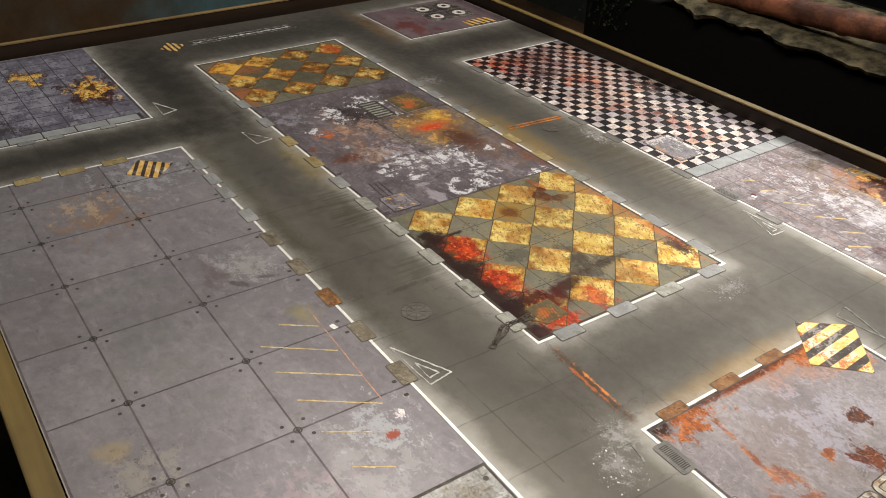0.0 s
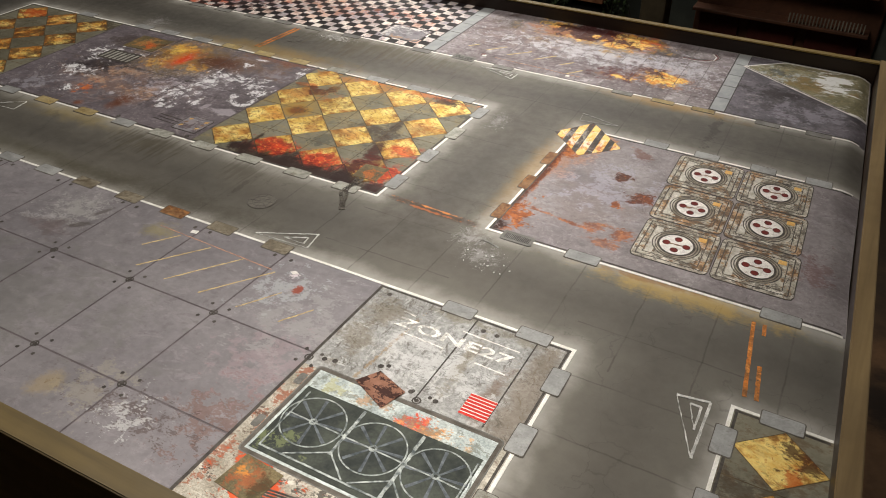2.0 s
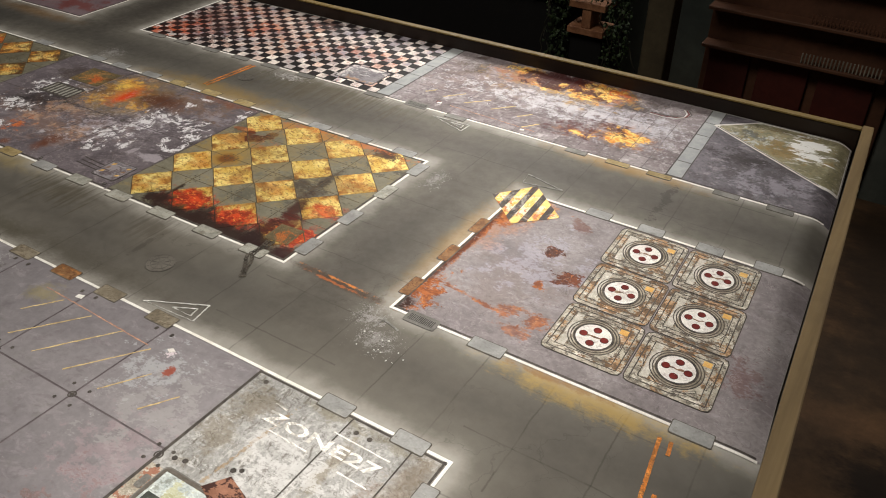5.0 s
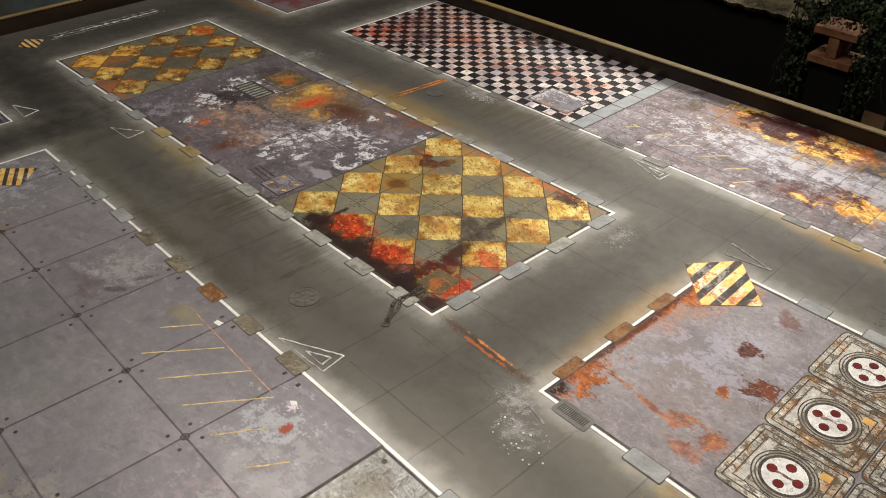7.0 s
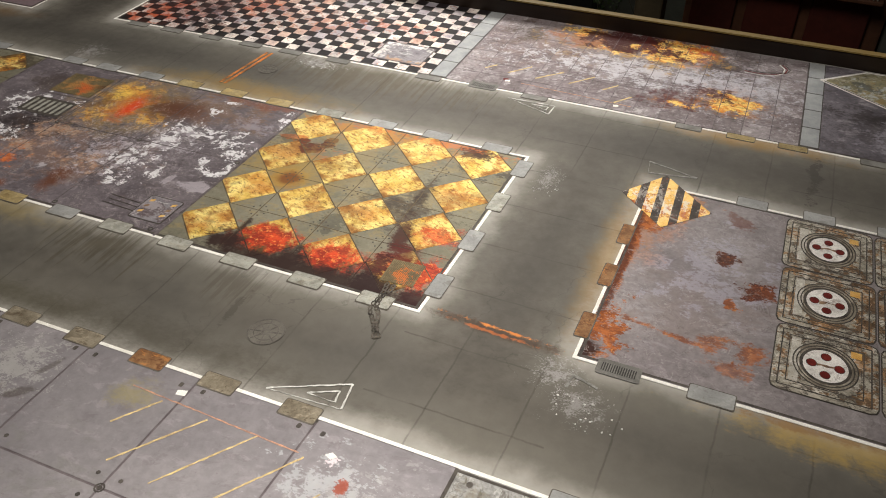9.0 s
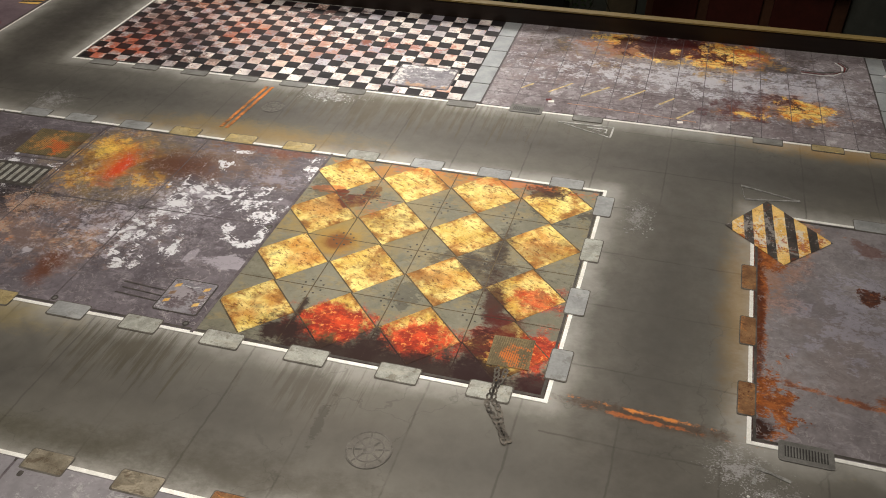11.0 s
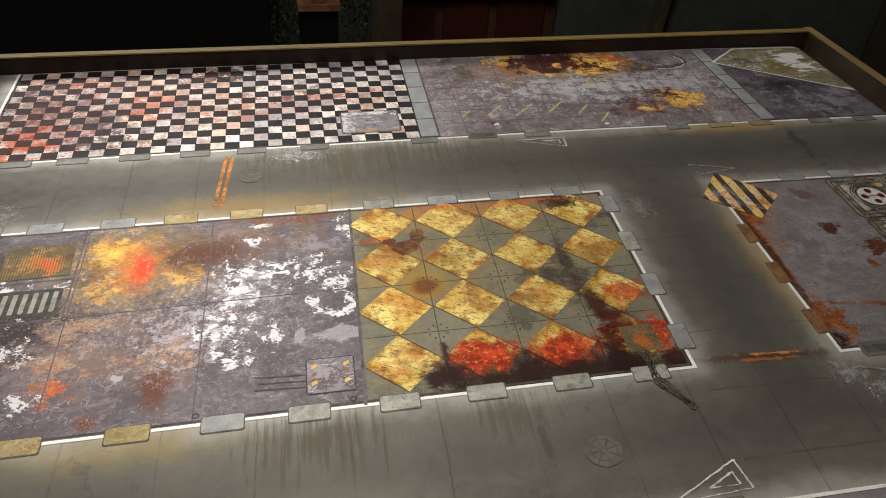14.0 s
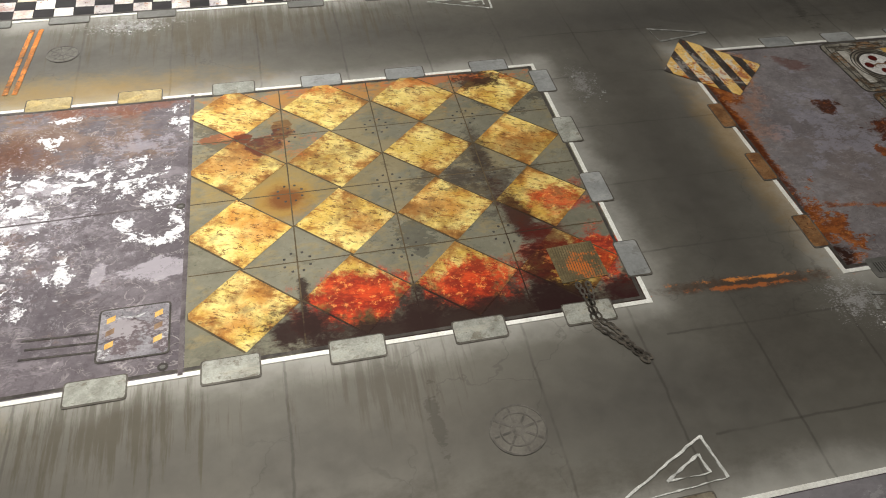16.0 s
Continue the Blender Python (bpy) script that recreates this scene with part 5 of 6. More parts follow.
# paired orange stop lines across the roads
for a, b in (((29.85, 31.0), (30.2, 35.3)), ((30.15, 31.0), (30.5, 35.3)), ((67.35, 12.7), (66.95, 17.2)), ((67.45, 16.5), (67.38, 17.2)), ((67.75, 12.7), (67.58, 14.6))):
    lines("stop_line", [(a, b)], 0.17, 0, 0.45, orange_line, mat, "scuffed orange stop line", 0.12)
for x, y0, y1, w in ((4.55, 19.6, 28.4, 0.3), (5.0, 19.8, 28.4, 0.42), (5.4, 19.4, 28.8, 0.26)):
    lines("edge_mark", [((x, y0), (x, y1))], w, 0, 0.4, chalk if x == 5.0 else faint, mat, "scuffed white stripe", 0.95)


def hazard(points, along, count, parent, worn=hazard_yellow):
    """A hazard board: dark ground with yellow bars cut to its outline."""
    o = poly("hazard_board", points, 0.5, 0.7, hazard_black, parent, "scuffed yellow and black striped hazard board")
    u = Vector(along).normalized()
    v = Vector((-u.y, u.x))
    vs = [Vector(p).dot(v) for p in points]
    step = (max(vs) - min(vs)) / count
    for i in range(count):
        lo, hi = min(vs) + step * (i + 0.1), min(vs) + step * (i + 0.66)
        ring_pts = [Vector(p) for p in points]
        for lim, sign in ((lo, 1), (hi, -1)):
            out = []
            for a, b in zip(ring_pts, ring_pts[1:] + ring_pts[:1]):
                da, db = (a.dot(v) - lim) * sign, (b.dot(v) - lim) * sign
                if da >= 0:
                    out.append(a)
                if da * db < 0:
                    out.append(a.lerp(b, da / (da - db)))
            ring_pts = out
        if len(ring_pts) > 2:
            poly("hazard_stripe", [tuple(p) for p in ring_pts], 0.7, 0.78, worn, o)


hazard([(53.1, 28.85), (54.8, 30.95), (57.35, 28.7), (55.4, 26.85)], (-0.05, 1), 5, mat)
hazard([(24.0, 8.05), (22.6, 9.2), (24.0, 10.8), (25.3, 9.4)], (1, -0.5), 5, mat)
hazard([(5.2, 17.0), (4.0, 18.0), (5.0, 19.1), (6.2, 18.0)], (1, 0), 5, mat)

# ---- the large steel plate floor ----
gx = [22.15, 25.05, 29.2, 33.5, 38.0, 42.65, 47.35, 52.3]
gy = [Y0 + 0.1, 2.2, 7.0, 11.95]
for i in range(7):
    for j in range(3):
        poly("floor_plate", rect(gx[i] + 0.04, gy[j] + 0.04, gx[i + 1] - 0.04, gy[j + 1] - 0.04, 0.06), 0.15, 0.4, slab, big_room)


def studs(x, y, parent, r=0.62):
    bm = bmesh.new()
    ring(bm, x, y, 0.12, 0.18, 0.4, 0.5, 12)
    o = link("plate_bolt", bm, line_dark, parent)
    poly("bolt_head", [(x + 0.09 * math.cos(k * 0.785), y + 0.09 * math.sin(k * 0.785)) for k in range(8)], 0.3, 0.55, line_dark, o)
    for k in range(4):
        a = radians(45 + 90 * k)
        cx, cy = x + r * math.cos(a), y + r * math.sin(a)
        poly("plate_stud", [(cx + 0.085 * math.cos(q * 1.047), cy + 0.085 * math.sin(q * 1.047)) for q in range(6)], 0.3, 0.55, line_dark, o)


for x in gx[1:-1]:
    for y in gy[1:3]:
        studs(x, y, big_room)
for x in gx[1:-1]:
    for s in (-0.45, 0.45):
        poly("plate_stud", rect(x + s - 0.08, 11.35, x + s + 0.08, 11.55, 0.05), 0.3, 0.55, line_dark, big_room)
# hatched parking marks
for a, b in (((41.1, 9.2), (42.1, 10.6)), ((42.1, 7.9), (44.0, 10.5)), ((43.9, 7.7), (45.9, 10.55)), ((45.85, 7.7), (47.75, 10.4)), ((47.9, 7.7), (48.95, 9.4)), ((50.0, 7.8), (50.8, 9.1))):
    lines("parking_mark", [(a, b)], 0.1, 0.4, 0.55, yellow_line, big_room, "scuffed yellow parking line", 0.5)
lines("parking_mark", [((40.7, 10.8), (47.5, 10.5))], 0.075, 0.4, 0.55, pink_line, big_room, "faded pink parking line", 0.6)
poly("paper_scrap", [(42.3, 11.0), (42.65, 11.05), (42.6, 11.3), (42.25, 11.2)], 0.4, 0.55, white_line, big_room)
poly("paper_scrap", [(48.3, 10.75), (48.55, 10.65), (48.72, 10.82), (48.48, 10.92)], 0.4, 0.55, hatch_pale, big_room)


# ---- diamond floors ----
def diamonds(x0, y0, nx, ny, sx, sy, parent, limit=None):
    bm = bmesh.new()
    w = sx / 2 * 0.978
    h = sy / 2 * 0.978
    extrude(bm, [(w, 0), (0, h), (-w, 0), (0, -h)], 0, 0.2, lambda x, y, z: Vector((x * U, y * U, z * 0.001)))
    first = link("yellow_tile", bm, yellow, parent)
    first.location = lay(x0 + sx * (nx - 0.5), y0 + sy * (ny - 0.5), 0.32)
    edge = x0 if limit is None else limit

    def cut(cx, cy, w, h):
        """The outline of a tile, cut off where the floor ends."""
        k = h * (edge - cx + w) / w
        left = [(edge, cy + k), (edge, cy - k)] if cx - w < edge else [(cx - w, cy)]
        return [(cx + w, cy), (cx, cy + h)] + left + [(cx, cy - h)]

    for i in range(nx):
        for j in range(ny):
            cx, cy = x0 + sx * (i + 0.5), y0 + sy * (j + 0.5)
            if cx - w < edge:
                bm = bmesh.new()
                extrude(bm, [(x - cx, y - cy) for x, y in cut(cx, cy, w, h)], 0, 0.2, lambda x, y, z: Vector((x * U, y * U, z * 0.001)))
                link("yellow_tile", bm, yellow, parent).location = lay(cx, cy, 0.32)
            elif (i, j) != (nx - 1, ny - 1):
                o = first.copy()
                scene.collection.objects.link(o)
                o.location = lay(cx, cy, 0.32)
            poly("tile_joint", cut(cx, cy, sx / 2, sy / 2), 0.2, 0.32, tile_line, parent)
    cross = [((x0 + sx * i, y0), (x0 + sx * i, y0 + sy * ny)) for i in range(1, nx)] + [((edge, y0 + sy * j), (x0 + sx * nx, y0 + sy * j)) for j in range(1, ny)]
    lines("tile_joint", cross, 0.04, 0.25, 0.3, tile_line, parent)
    for i in range(1, nx):
        for j in range(1, ny):
            x, y = x0 + sx * i, y0 + sy * j
            bm = bmesh.new()
            for dx, dy in ((0.15, 0.35), (0.35, 0.15), (-0.15, 0.35), (-0.35, 0.15), (0.15, -0.35), (0.35, -0.15), (-0.15, -0.35), (-0.35, -0.15)):
                extrude(bm, rect(x + dx - 0.038, y + dy - 0.038, x + dx + 0.038, y + dy + 0.038, 0.02), 0.25, 0.36)
            link("tile_screws", bm, line_dark, parent)


diamonds(35.67, 18.37, 4, 4, 3.02, 2.935, floor_b, 35.8)
diamonds(9.8, 18.2, 3, 4, 3.0, 2.92, floor_a)
for j in range(4):
    y, cx = -0.1 + 2.95 * (j + 0.5), 68.85
    base = lay(cx, y)
    for name, size, h, m in (("tile_joint", 1.0, 0.3, tile_line), ("yellow_tile", 0.97, 0.45, yellow)):
        bm = bmesh.new()
        cuts = [size * a for a in (-1.5, -0.75, 0, 0.3, 0.6, 0.8, 0.95, 1.1, 1.25, 1.38, 1.5)]
        for a, b in zip(cuts, cuts[1:]):
            ka, kb = (1.41 * (size - abs(q) / 1.5) for q in (a, b))
            outline = [q for q in ((a, -ka), (b, -kb), (b, kb), (a, ka))]
            outline = [q for n, q in enumerate(outline) if n not in ((3,) if ka < 1e-6 else (2,) if kb < 1e-6 else ())]
            extrude(bm, outline, h - 0.15, h, lambda u, v, z: lay(cx + u, y + v, z) - base)
        link(name, bm, m, yellow_room).location = base
    lines("tile_joint", [((67.2, y - 1.47), (70.3, y - 1.47))], 0.04, 0.2, 0.3, tile_line, yellow_room)
lines("deck_seam", [((35.66, 18), (35.84, 30))], 0.12, 0.2, 0.5, seam_line, strip)
lines("deck_seam", [((18.95, 18), (18.95, 30))], 0.10, 0.2, 0.5, seam_line, strip)

# burnt grate with a chain in the corner of the yellow floor
grate = poly("burnt_grate", rect(45.75, 19.1, 47.15, 20.5, 0, 3), 0.4, 0.9, grate_print, mat, "square burnt metal grate")
for i in range(17):
    a = 45.84 + i * 0.076
    bm = bmesh.new()
    bar(bm, (a, 19.15), (a + 0.03, 20.45), 0.02, 0.9, 1.0)
    link("grate_bar", bm, grate_line, grate)


def chain(points, count, parent):
    for strand in (-0.09, 0.09):
        for i in range(count):
            t = (i + 0.5) / count * (len(points) - 1)
            k = min(int(t), len(points) - 2)
            a, b = Vector(points[k]), Vector(points[k + 1])
            c = a.lerp(b, t - k)
            d = (b - a).normalized()
            n = Vector((-d.y, d.x))
            c = c + n * (strand + 0.07 * math.sin(i * 0.9 + strand * 9))
            bm = bmesh.new()
            m = [(0.16 * math.cos(q * 0.7854), 0.1 * math.sin(q * 0.7854)) for q in range(8)]
            outer = [tuple(c + d * x + n * y) for x, y in m]
            inner = [tuple(c + d * x * 0.5 + n * y * 0.4) for x, y in m]
            o1 = [bm.verts.new(lay(*p, 1.0 + 0.2 * (i % 2))) for p in outer]
            o0 = [bm.verts.new(lay(*p, 0.2)) for p in outer]
            i1 = [bm.verts.new(lay(*p, 1.0 + 0.2 * (i % 2))) for p in inner]
            for q in range(8):
                w = (q + 1) % 8
                bm.faces.new((o1[q], o1[w], i1[w], i1[q]))
                bm.faces.new((o0[q], o0[w], o1[w], o1[q]))
            link("chain_link", bm, chain_print, parent)


chain([(46.35, 19.0), (46.3, 18.3), (46.4, 17.5), (46.75, 16.8), (47.3, 16.1)], 13, grate)

# ---- grey deck details ----
lines("deck_seam", [((19, 24.0), (35.5, 24.35))], 0.06, 0.2, 0.4, seam_line, strip)
for x in (24.9, 29.9):
    lines("deck_seam", [((x, 18.1), (x, 29.9))], 0.045, 0.2, 0.37, seam_line, strip)
plate = poly("floor_hatch", rect(33.65, 18.75, 35.4, 20.5, 0.1), 0.25, 0.7, line_dark, strip, "riveted grey hatch with worn orange marks")
poly("hatch_face", rect(33.7, 18.8, 35.35, 20.45, 0.08), 0.6, 0.8, metal_plate, plate)
for i in range(3):
    for x in (33.95, 35.1):
        poly("hatch_mark", [(x - 0.1, 19.15 + i * 0.42), (x + 0.1, 19.24 + i * 0.42), (x + 0.1, 19.42 + i * 0.42), (x - 0.1, 19.32 + i * 0.42)], 0.8, 0.9, hatch_rust if i == 1 else stripe_worn, plate)
lines("cable", [((31.9, 19.25), (33.65, 19.15)), ((32.0, 19.55), (33.65, 19.45)), ((31.9, 19.85), (33.65, 19.75))], 0.06, 0.25, 0.5, line_dark, strip, "thin black cables")
vent = poly("burnt_panel", rect(21.9, 26.75, 24.5, 28.9, 0, 2), 0.25, 0.7, grate_print, strip, "scorched mesh panel")
for i in range(24):
    lines("mesh_wire", [((22.0 + i * 0.107, 26.72 + i * 0.004), (21.94 + i * 0.107, 28.85 + i * 0.004))], 0.025, 0.7, 0.78, grate_line, vent)
lines("deck_seam", [((24.75, 24.2), (24.75, 29.8)), ((21.6, 26.45), (24.7, 26.55))], 0.08, 0.2, 0.5, seam_line, strip)
poly("vent_well", rect(21.8, 24.4, 24.5, 26.0, 0.1), 0.25, 0.4, line_dark, strip)
for i in range(7):
    poly("vent_slat", rect(22.02 + i * 0.36, 24.6, 22.2 + i * 0.36, 25.8, 0.04), 0.25, 0.5, tab_drip, strip)

for x, y in ((35.25, 18.35), (35.55, 24.25), (29.9, 24.2), (24.85, 24.1), (30.0, 18.4)):
    bm = bmesh.new()
    ring(bm, x, y, 0.07, 0.13, 0.25, 0.5, 14)
    o = link("deck_bolt", bm, line_dark, strip)
    poly("bolt_head", [(x + 0.06 * math.cos(k * 1.047), y + 0.06 * math.sin(k * 1.047)) for k in range(6)], 0.25, 0.55, drain_print, o)

# ---- pale tile rows ----
def tile_row(x0, y0, w, h, count, parent):
    for i in range(count):
        poly("pale_tile", rect(x0 + 0.04, y0 + i * h + 0.04, x0 + w - 0.04, y0 + (i + 1) * h - 0.04, 0.05), 0.15, 0.45, column, parent)


row_one = sheet("tile_strip", 40, 36.2, 41, 46, 0, 0.15, line_dark, mat, "row of pale grey tiles")
tile_row(40.0, 36.25, 1.0, 1.95, 5, row_one)
row_two = sheet("tile_strip", 60.65, 36.2, 61.7, 46, 0, 0.15, line_dark, mat, "row of pale grey tiles")
tile_row(60.68, 36.25, 1.0, 1.95, 5, row_two)
row_three = sheet("tile_strip", 15.9, -0.8, 17.0, 11.6, 0, 0.4, line_dark, mat, "row of pale grey tiles")
tile_row(15.95, -0.6, 1.0, 2.0, 6, row_three)

# ---- rust room: six worn hatches ----
def round_poly(cx, cy, r, n=28):
    return [(cx + r * math.cos(i * 2 * math.pi / n), cy + r * math.sin(i * 2 * math.pi / n)) for i in range(n)]


def floor_fan(x, y, w, h):
    o = poly("silo_hatch", rect(x + 0.01, y + 0.01, x + w - 0.01, y + h - 0.01, 0.3), 0.25, 0.6, hatch_line, rust_room, "weathered square hatch with a white disc and red studs")
    poly("hatch_plate", rect(x + 0.06, y + 0.06, x + w - 0.06, y + h - 0.06, 0.28), 0.5, 0.75, hatch_print, o)
    cx, cy = x + w / 2, y + h / 2
    bm = bmesh.new()
    for k, e in ((0.28, 0.05), (0.55, 0.04)):
        pts = rect(x + k, y + k, x + w - k, y + h - k)
        for a, b in zip(pts, pts[1:] + pts[:1]):
            bar(bm, a, b, e, 0.75, 0.85)
    link("hatch_frame", bm, hatch_line, o)
    for side in (0, 1):
        pts = rect(x + 0.62, y + 0.62, x + 0.95, y + h - 0.62) if side == 0 else rect(x + w - 1.0, y + h - 0.95, x + w - 0.62, y + h - 0.62)
        poly("hatch_label", pts, 0.75, 0.88, hatch_label if side == 0 else stripe_worn, o)
    bm = bmesh.new()
    ring(bm, cx, cy, 0.8, 1.14, 0.75, 0.82, 36)
    link("hatch_band", bm, hatch_band, o)
    bm = bmesh.new()
    ring(bm, cx, cy, 1.1, 1.15, 0.75, 0.9, 36)
    ring(bm, cx, cy, 0.97, 1.02, 0.75, 0.9, 36)
    ring(bm, cx, cy, 0.78, 0.9, 0.75, 0.95, 36)
    link("hatch_ring", bm, hatch_line, o)
    poly("hatch_disc", round_poly(cx, cy, 0.79), 0.75, 1.0, hatch_disc, o)
    bm = bmesh.new()
    bar(bm, (cx - 0.3, cy - 0.04), (cx + 0.3, cy + 0.04), 0.24, 1.0, 1.1, 0.9)
    link("disc_bar", bm, hatch_rust, o)
    for dx, dy in ((0.46, 0), (-0.46, 0), (0, 0.46), (0, -0.46)):
        poly("stud_rim", round_poly(cx + dx * 1.05, cy + dy, 0.195, 14), 1.0, 1.04, hatch_line, o)
        poly("red_stud", round_poly(cx + dx * 1.05, cy + dy, 0.172, 14), 1.0, 1.25, hatch_red, o)
    for k in range(12):
        a = radians(random.uniform(0, 360))
        r = random.uniform(1.15, 1.5)
        bm = bmesh.new()
        bar(bm, (cx + r * math.cos(a), cy + r * math.sin(a)), (cx + r * math.cos(a + 0.5), cy + r * math.sin(a + 0.4)), 0.03, 0.75, 0.8 + 0.005 * k)
        link("hatch_scratch", bm, hatch_line, o)


for i in range(2):
    for j in range(3):
        floor_fan(60.82 - 0.1 * j + i * 3.72, 19.28 + j * 3.5, 3.7, 3.48)

# ---- lettered concrete and fan panel ----
for y, x0, x1 in ((10.9, 56.7, 59.2), (10.85, 54.0, 54.6), (9.68, 54.7, 56.5), (9.5, 57.9, 59.2)):
    lines("lettering_bar", [((x0, y), (x1, y - 0.05))], 0.1, 0.25, 0.45, stencil, zone_room, "", 0.6)
curve = bpy.data.curves.new("lettering", "FONT")
curve.body, curve.size, curve.align_x, curve.offset = "ZONE27", 1.0, "CENTER", 0.022
probe = bpy.data.objects.new("lettering", curve)
scene.collection.objects.link(probe)
mesh = bpy.data.meshes.new_from_object(probe.evaluated_get(bpy.context.evaluated_depsgraph_get()))
bpy.data.objects.remove(probe)
xs = [v.co.x for v in mesh.vertices]
for v in mesh.vertices:
    u = (v.co.x - min(xs)) / (max(xs) - min(xs))
    v.co = lay(54.05 + u * 5.1, 9.98 + v.co.y * 0.76, 0.45)
mesh.materials.append(stencil)
letters = new("lettering", mesh)
letters.parent = zone_room
letters["label"] = "worn white stencilled lettering ZONE27"
for x in (56.9, 59.6):
    lines("concrete_seam", [((x, 6.7), (x, 11.9))], 0.06, 0.25, 0.4, line_dark, zone_room)
for x, y in ((52.9, 11.5), (58.0, 11.3), (57.4, 11.3), (56.6, 7.0), (57.6, 7.0), (53.3, 7.0), (52.9, 6.9)):
    poly("plate_stud", round_poly(x, y, 0.11, 8), 0.25, 0.45, line_dark, zone_room)
for x in (52.33, 57.0):
    studs(x, 6.7, zone_room, 0.5)
lines("concrete_seam", [((52.33, -0.8), (52.33, 11.9))], 0.12, 0.2, 0.45, line_dark, mat)
flag = poly("striped_patch", rect(58.55, 6.9, 59.6, 8.02), 0.25, 0.55, hatch_pale, zone_room, "red and white striped patch")
for i in range(7):
    poly("patch_stripe", rect(58.55, 6.91 + i * 0.16, 59.6, 7.027 + i * 0.16), 0.55, 0.65, red_print, flag)
poly("camouflage_patch", [(54.55, 6.5), (55.1, 7.35), (56.45, 6.85), (56.1, 5.75)], 0.6, 1.3, camo, mat, "brown camouflage print scrap")
for x, y, r in ((54.95, 7.6, 0.12), (55.2, 7.75, 0.1)):
    poly("camouflage_scrap", round_poly(x, y, r, 6), 0.25, 0.5, line_dark, zone_room)

fan_panel = poly("fan_panel", rect(52.95, 1.8, 60.6, 6.55, 0.2), 0.25, 0.46, drain_print, flake_room, "grey fan housing with three white-ringed fans")
poly("panel_rim", rect(53.0, 1.85, 60.55, 6.5, 0.18), 0.46, 0.58, tab_edge, fan_panel)
poly("panel_field", rect(53.15, 2.0, 60.4, 6.33), 0.5, 0.68, fan_white, fan_panel)
poly("fan_well", rect(53.25, 2.1, 60.28, 5.42), 0.68, 0.76, fan_dark, fan_panel)
for cx in (54.45, 56.86, 59.23):
    cy, R = 4.05, 1.17
    bm = bmesh.new()
    ring(bm, cx, cy, R * 0.955, R, 0.76, 0.9, 40)
    fan = link("fan_ring", bm, fan_line, fan_panel, "white ringed fan")
    bm = bmesh.new()
    ring(bm, cx, cy, 0.07, 0.15, 0.76, 0.95, 16)
    link("fan_hub", bm, fan_line, fan)
    for k in range(8):
        a = radians(k * 45 + 10)
        b = a + 0.12
        bm = bmesh.new()
        extrude(bm, [(cx + 0.16 * math.cos(a - 0.3), cy + 0.16 * math.sin(a - 0.3)), (cx + R * 0.92 * math.cos(a - 0.1), cy + R * 0.92 * math.sin(a - 0.1)),
                     (cx + R * 0.92 * math.cos(a + 0.02), cy + R * 0.92 * math.sin(a + 0.02)), (cx + 0.16 * math.cos(b), cy + 0.16 * math.sin(b))], 0.76, 0.84)
        link("fan_blade", bm, fan_blade, fan)
for k, (a, b, w) in enumerate((((55.75, 3.1), (55.75, 5.35), 0.15), ((58.1, 2.2), (58.1, 5.35), 0.17), ((53.45, 4.05), (60.2, 3.95), 0.07), ((53.5, 2.35), (60.2, 2.35), 0.09), ((54.4, 2.4), (55.75, 3.2), 0.08),
                ((55.75, 3.2), (56.7, 2.4), 0.08), ((56.9, 2.4), (58.15, 3.2), 0.08), ((58.15, 3.2), (58.9, 2.4), 0.08), ((53.5, 2.3), (53.5, 5.2), 0.07), ((60.2, 2.3), (60.2, 5.2), 0.07))):
    lines("fan_strut", [(a, b)], w, 0.9, 1.0 + 0.03 * k, fan_line, fan_panel, "", 0.35)
for y in (3.2, 5.6):
    poly("panel_clip", rect(52.62, y - 0.3, 52.92, y + 0.3, 0.08), 0.25, 0.45, drain_print, flake_room)
burnt = poly("burnt_panel", rect(53.35, 0.3, 54.95, 1.75, 0, -6), 0.25, 0.7, grate_print, flake_room, "scorched mesh panel")
for k in range(5):
    lines("cable", [((54.9, 0.5 + k * 0.12), (56.0, 0.75 + k * 0.1)), ((56.0, 0.75 + k * 0.1), (57.6, 1.0 + k * 0.16))], 0.07, 0.25, 0.5, line_dark, flake_room)

# ---- olive map board in the corner room ----
def band(name, x0, x1, low, high, h0, h1, material, parent, label="", n=36):
    bm = bmesh.new()
    cols = []
    for i in range(n + 1):
        x = x0 + (x1 - x0) * i / n
        cols.append([bm.verts.new(lay(x, y, h)) for y, h in ((low(x), h0), (low(x), h1), (high(x), h1), (high(x), h0))])
    for p, q in zip(cols, cols[1:]):
        for k in range(3):
            bm.faces.new((p[k], q[k], q[k + 1], p[k + 1]))
    return link(name, bm, material, parent, label)


board = band("map_board", 61.4, X1 - 0.06, lambda x: max(39.45, 43.9 - (x - 61.4) * 0.56), lambda x: min(45.95, 44.0 + (x - 61.4) * 0.72), 0.2, 0.6, hatch_pale, corner_room, "olive printed board with a pale rim")
band("board_face", 61.8, X1 - 0.12, lambda x: max(39.75, 44.15 - (x - 61.4) * 0.56), lambda x: min(45.8, 43.8 + (x - 61.4) * 0.72), 0.6, 0.75, olive, board)
lines("board_line", [((61.65, 43.9), (69.1, 39.75))], 0.06, 0.6, 0.85, line_dark, board)

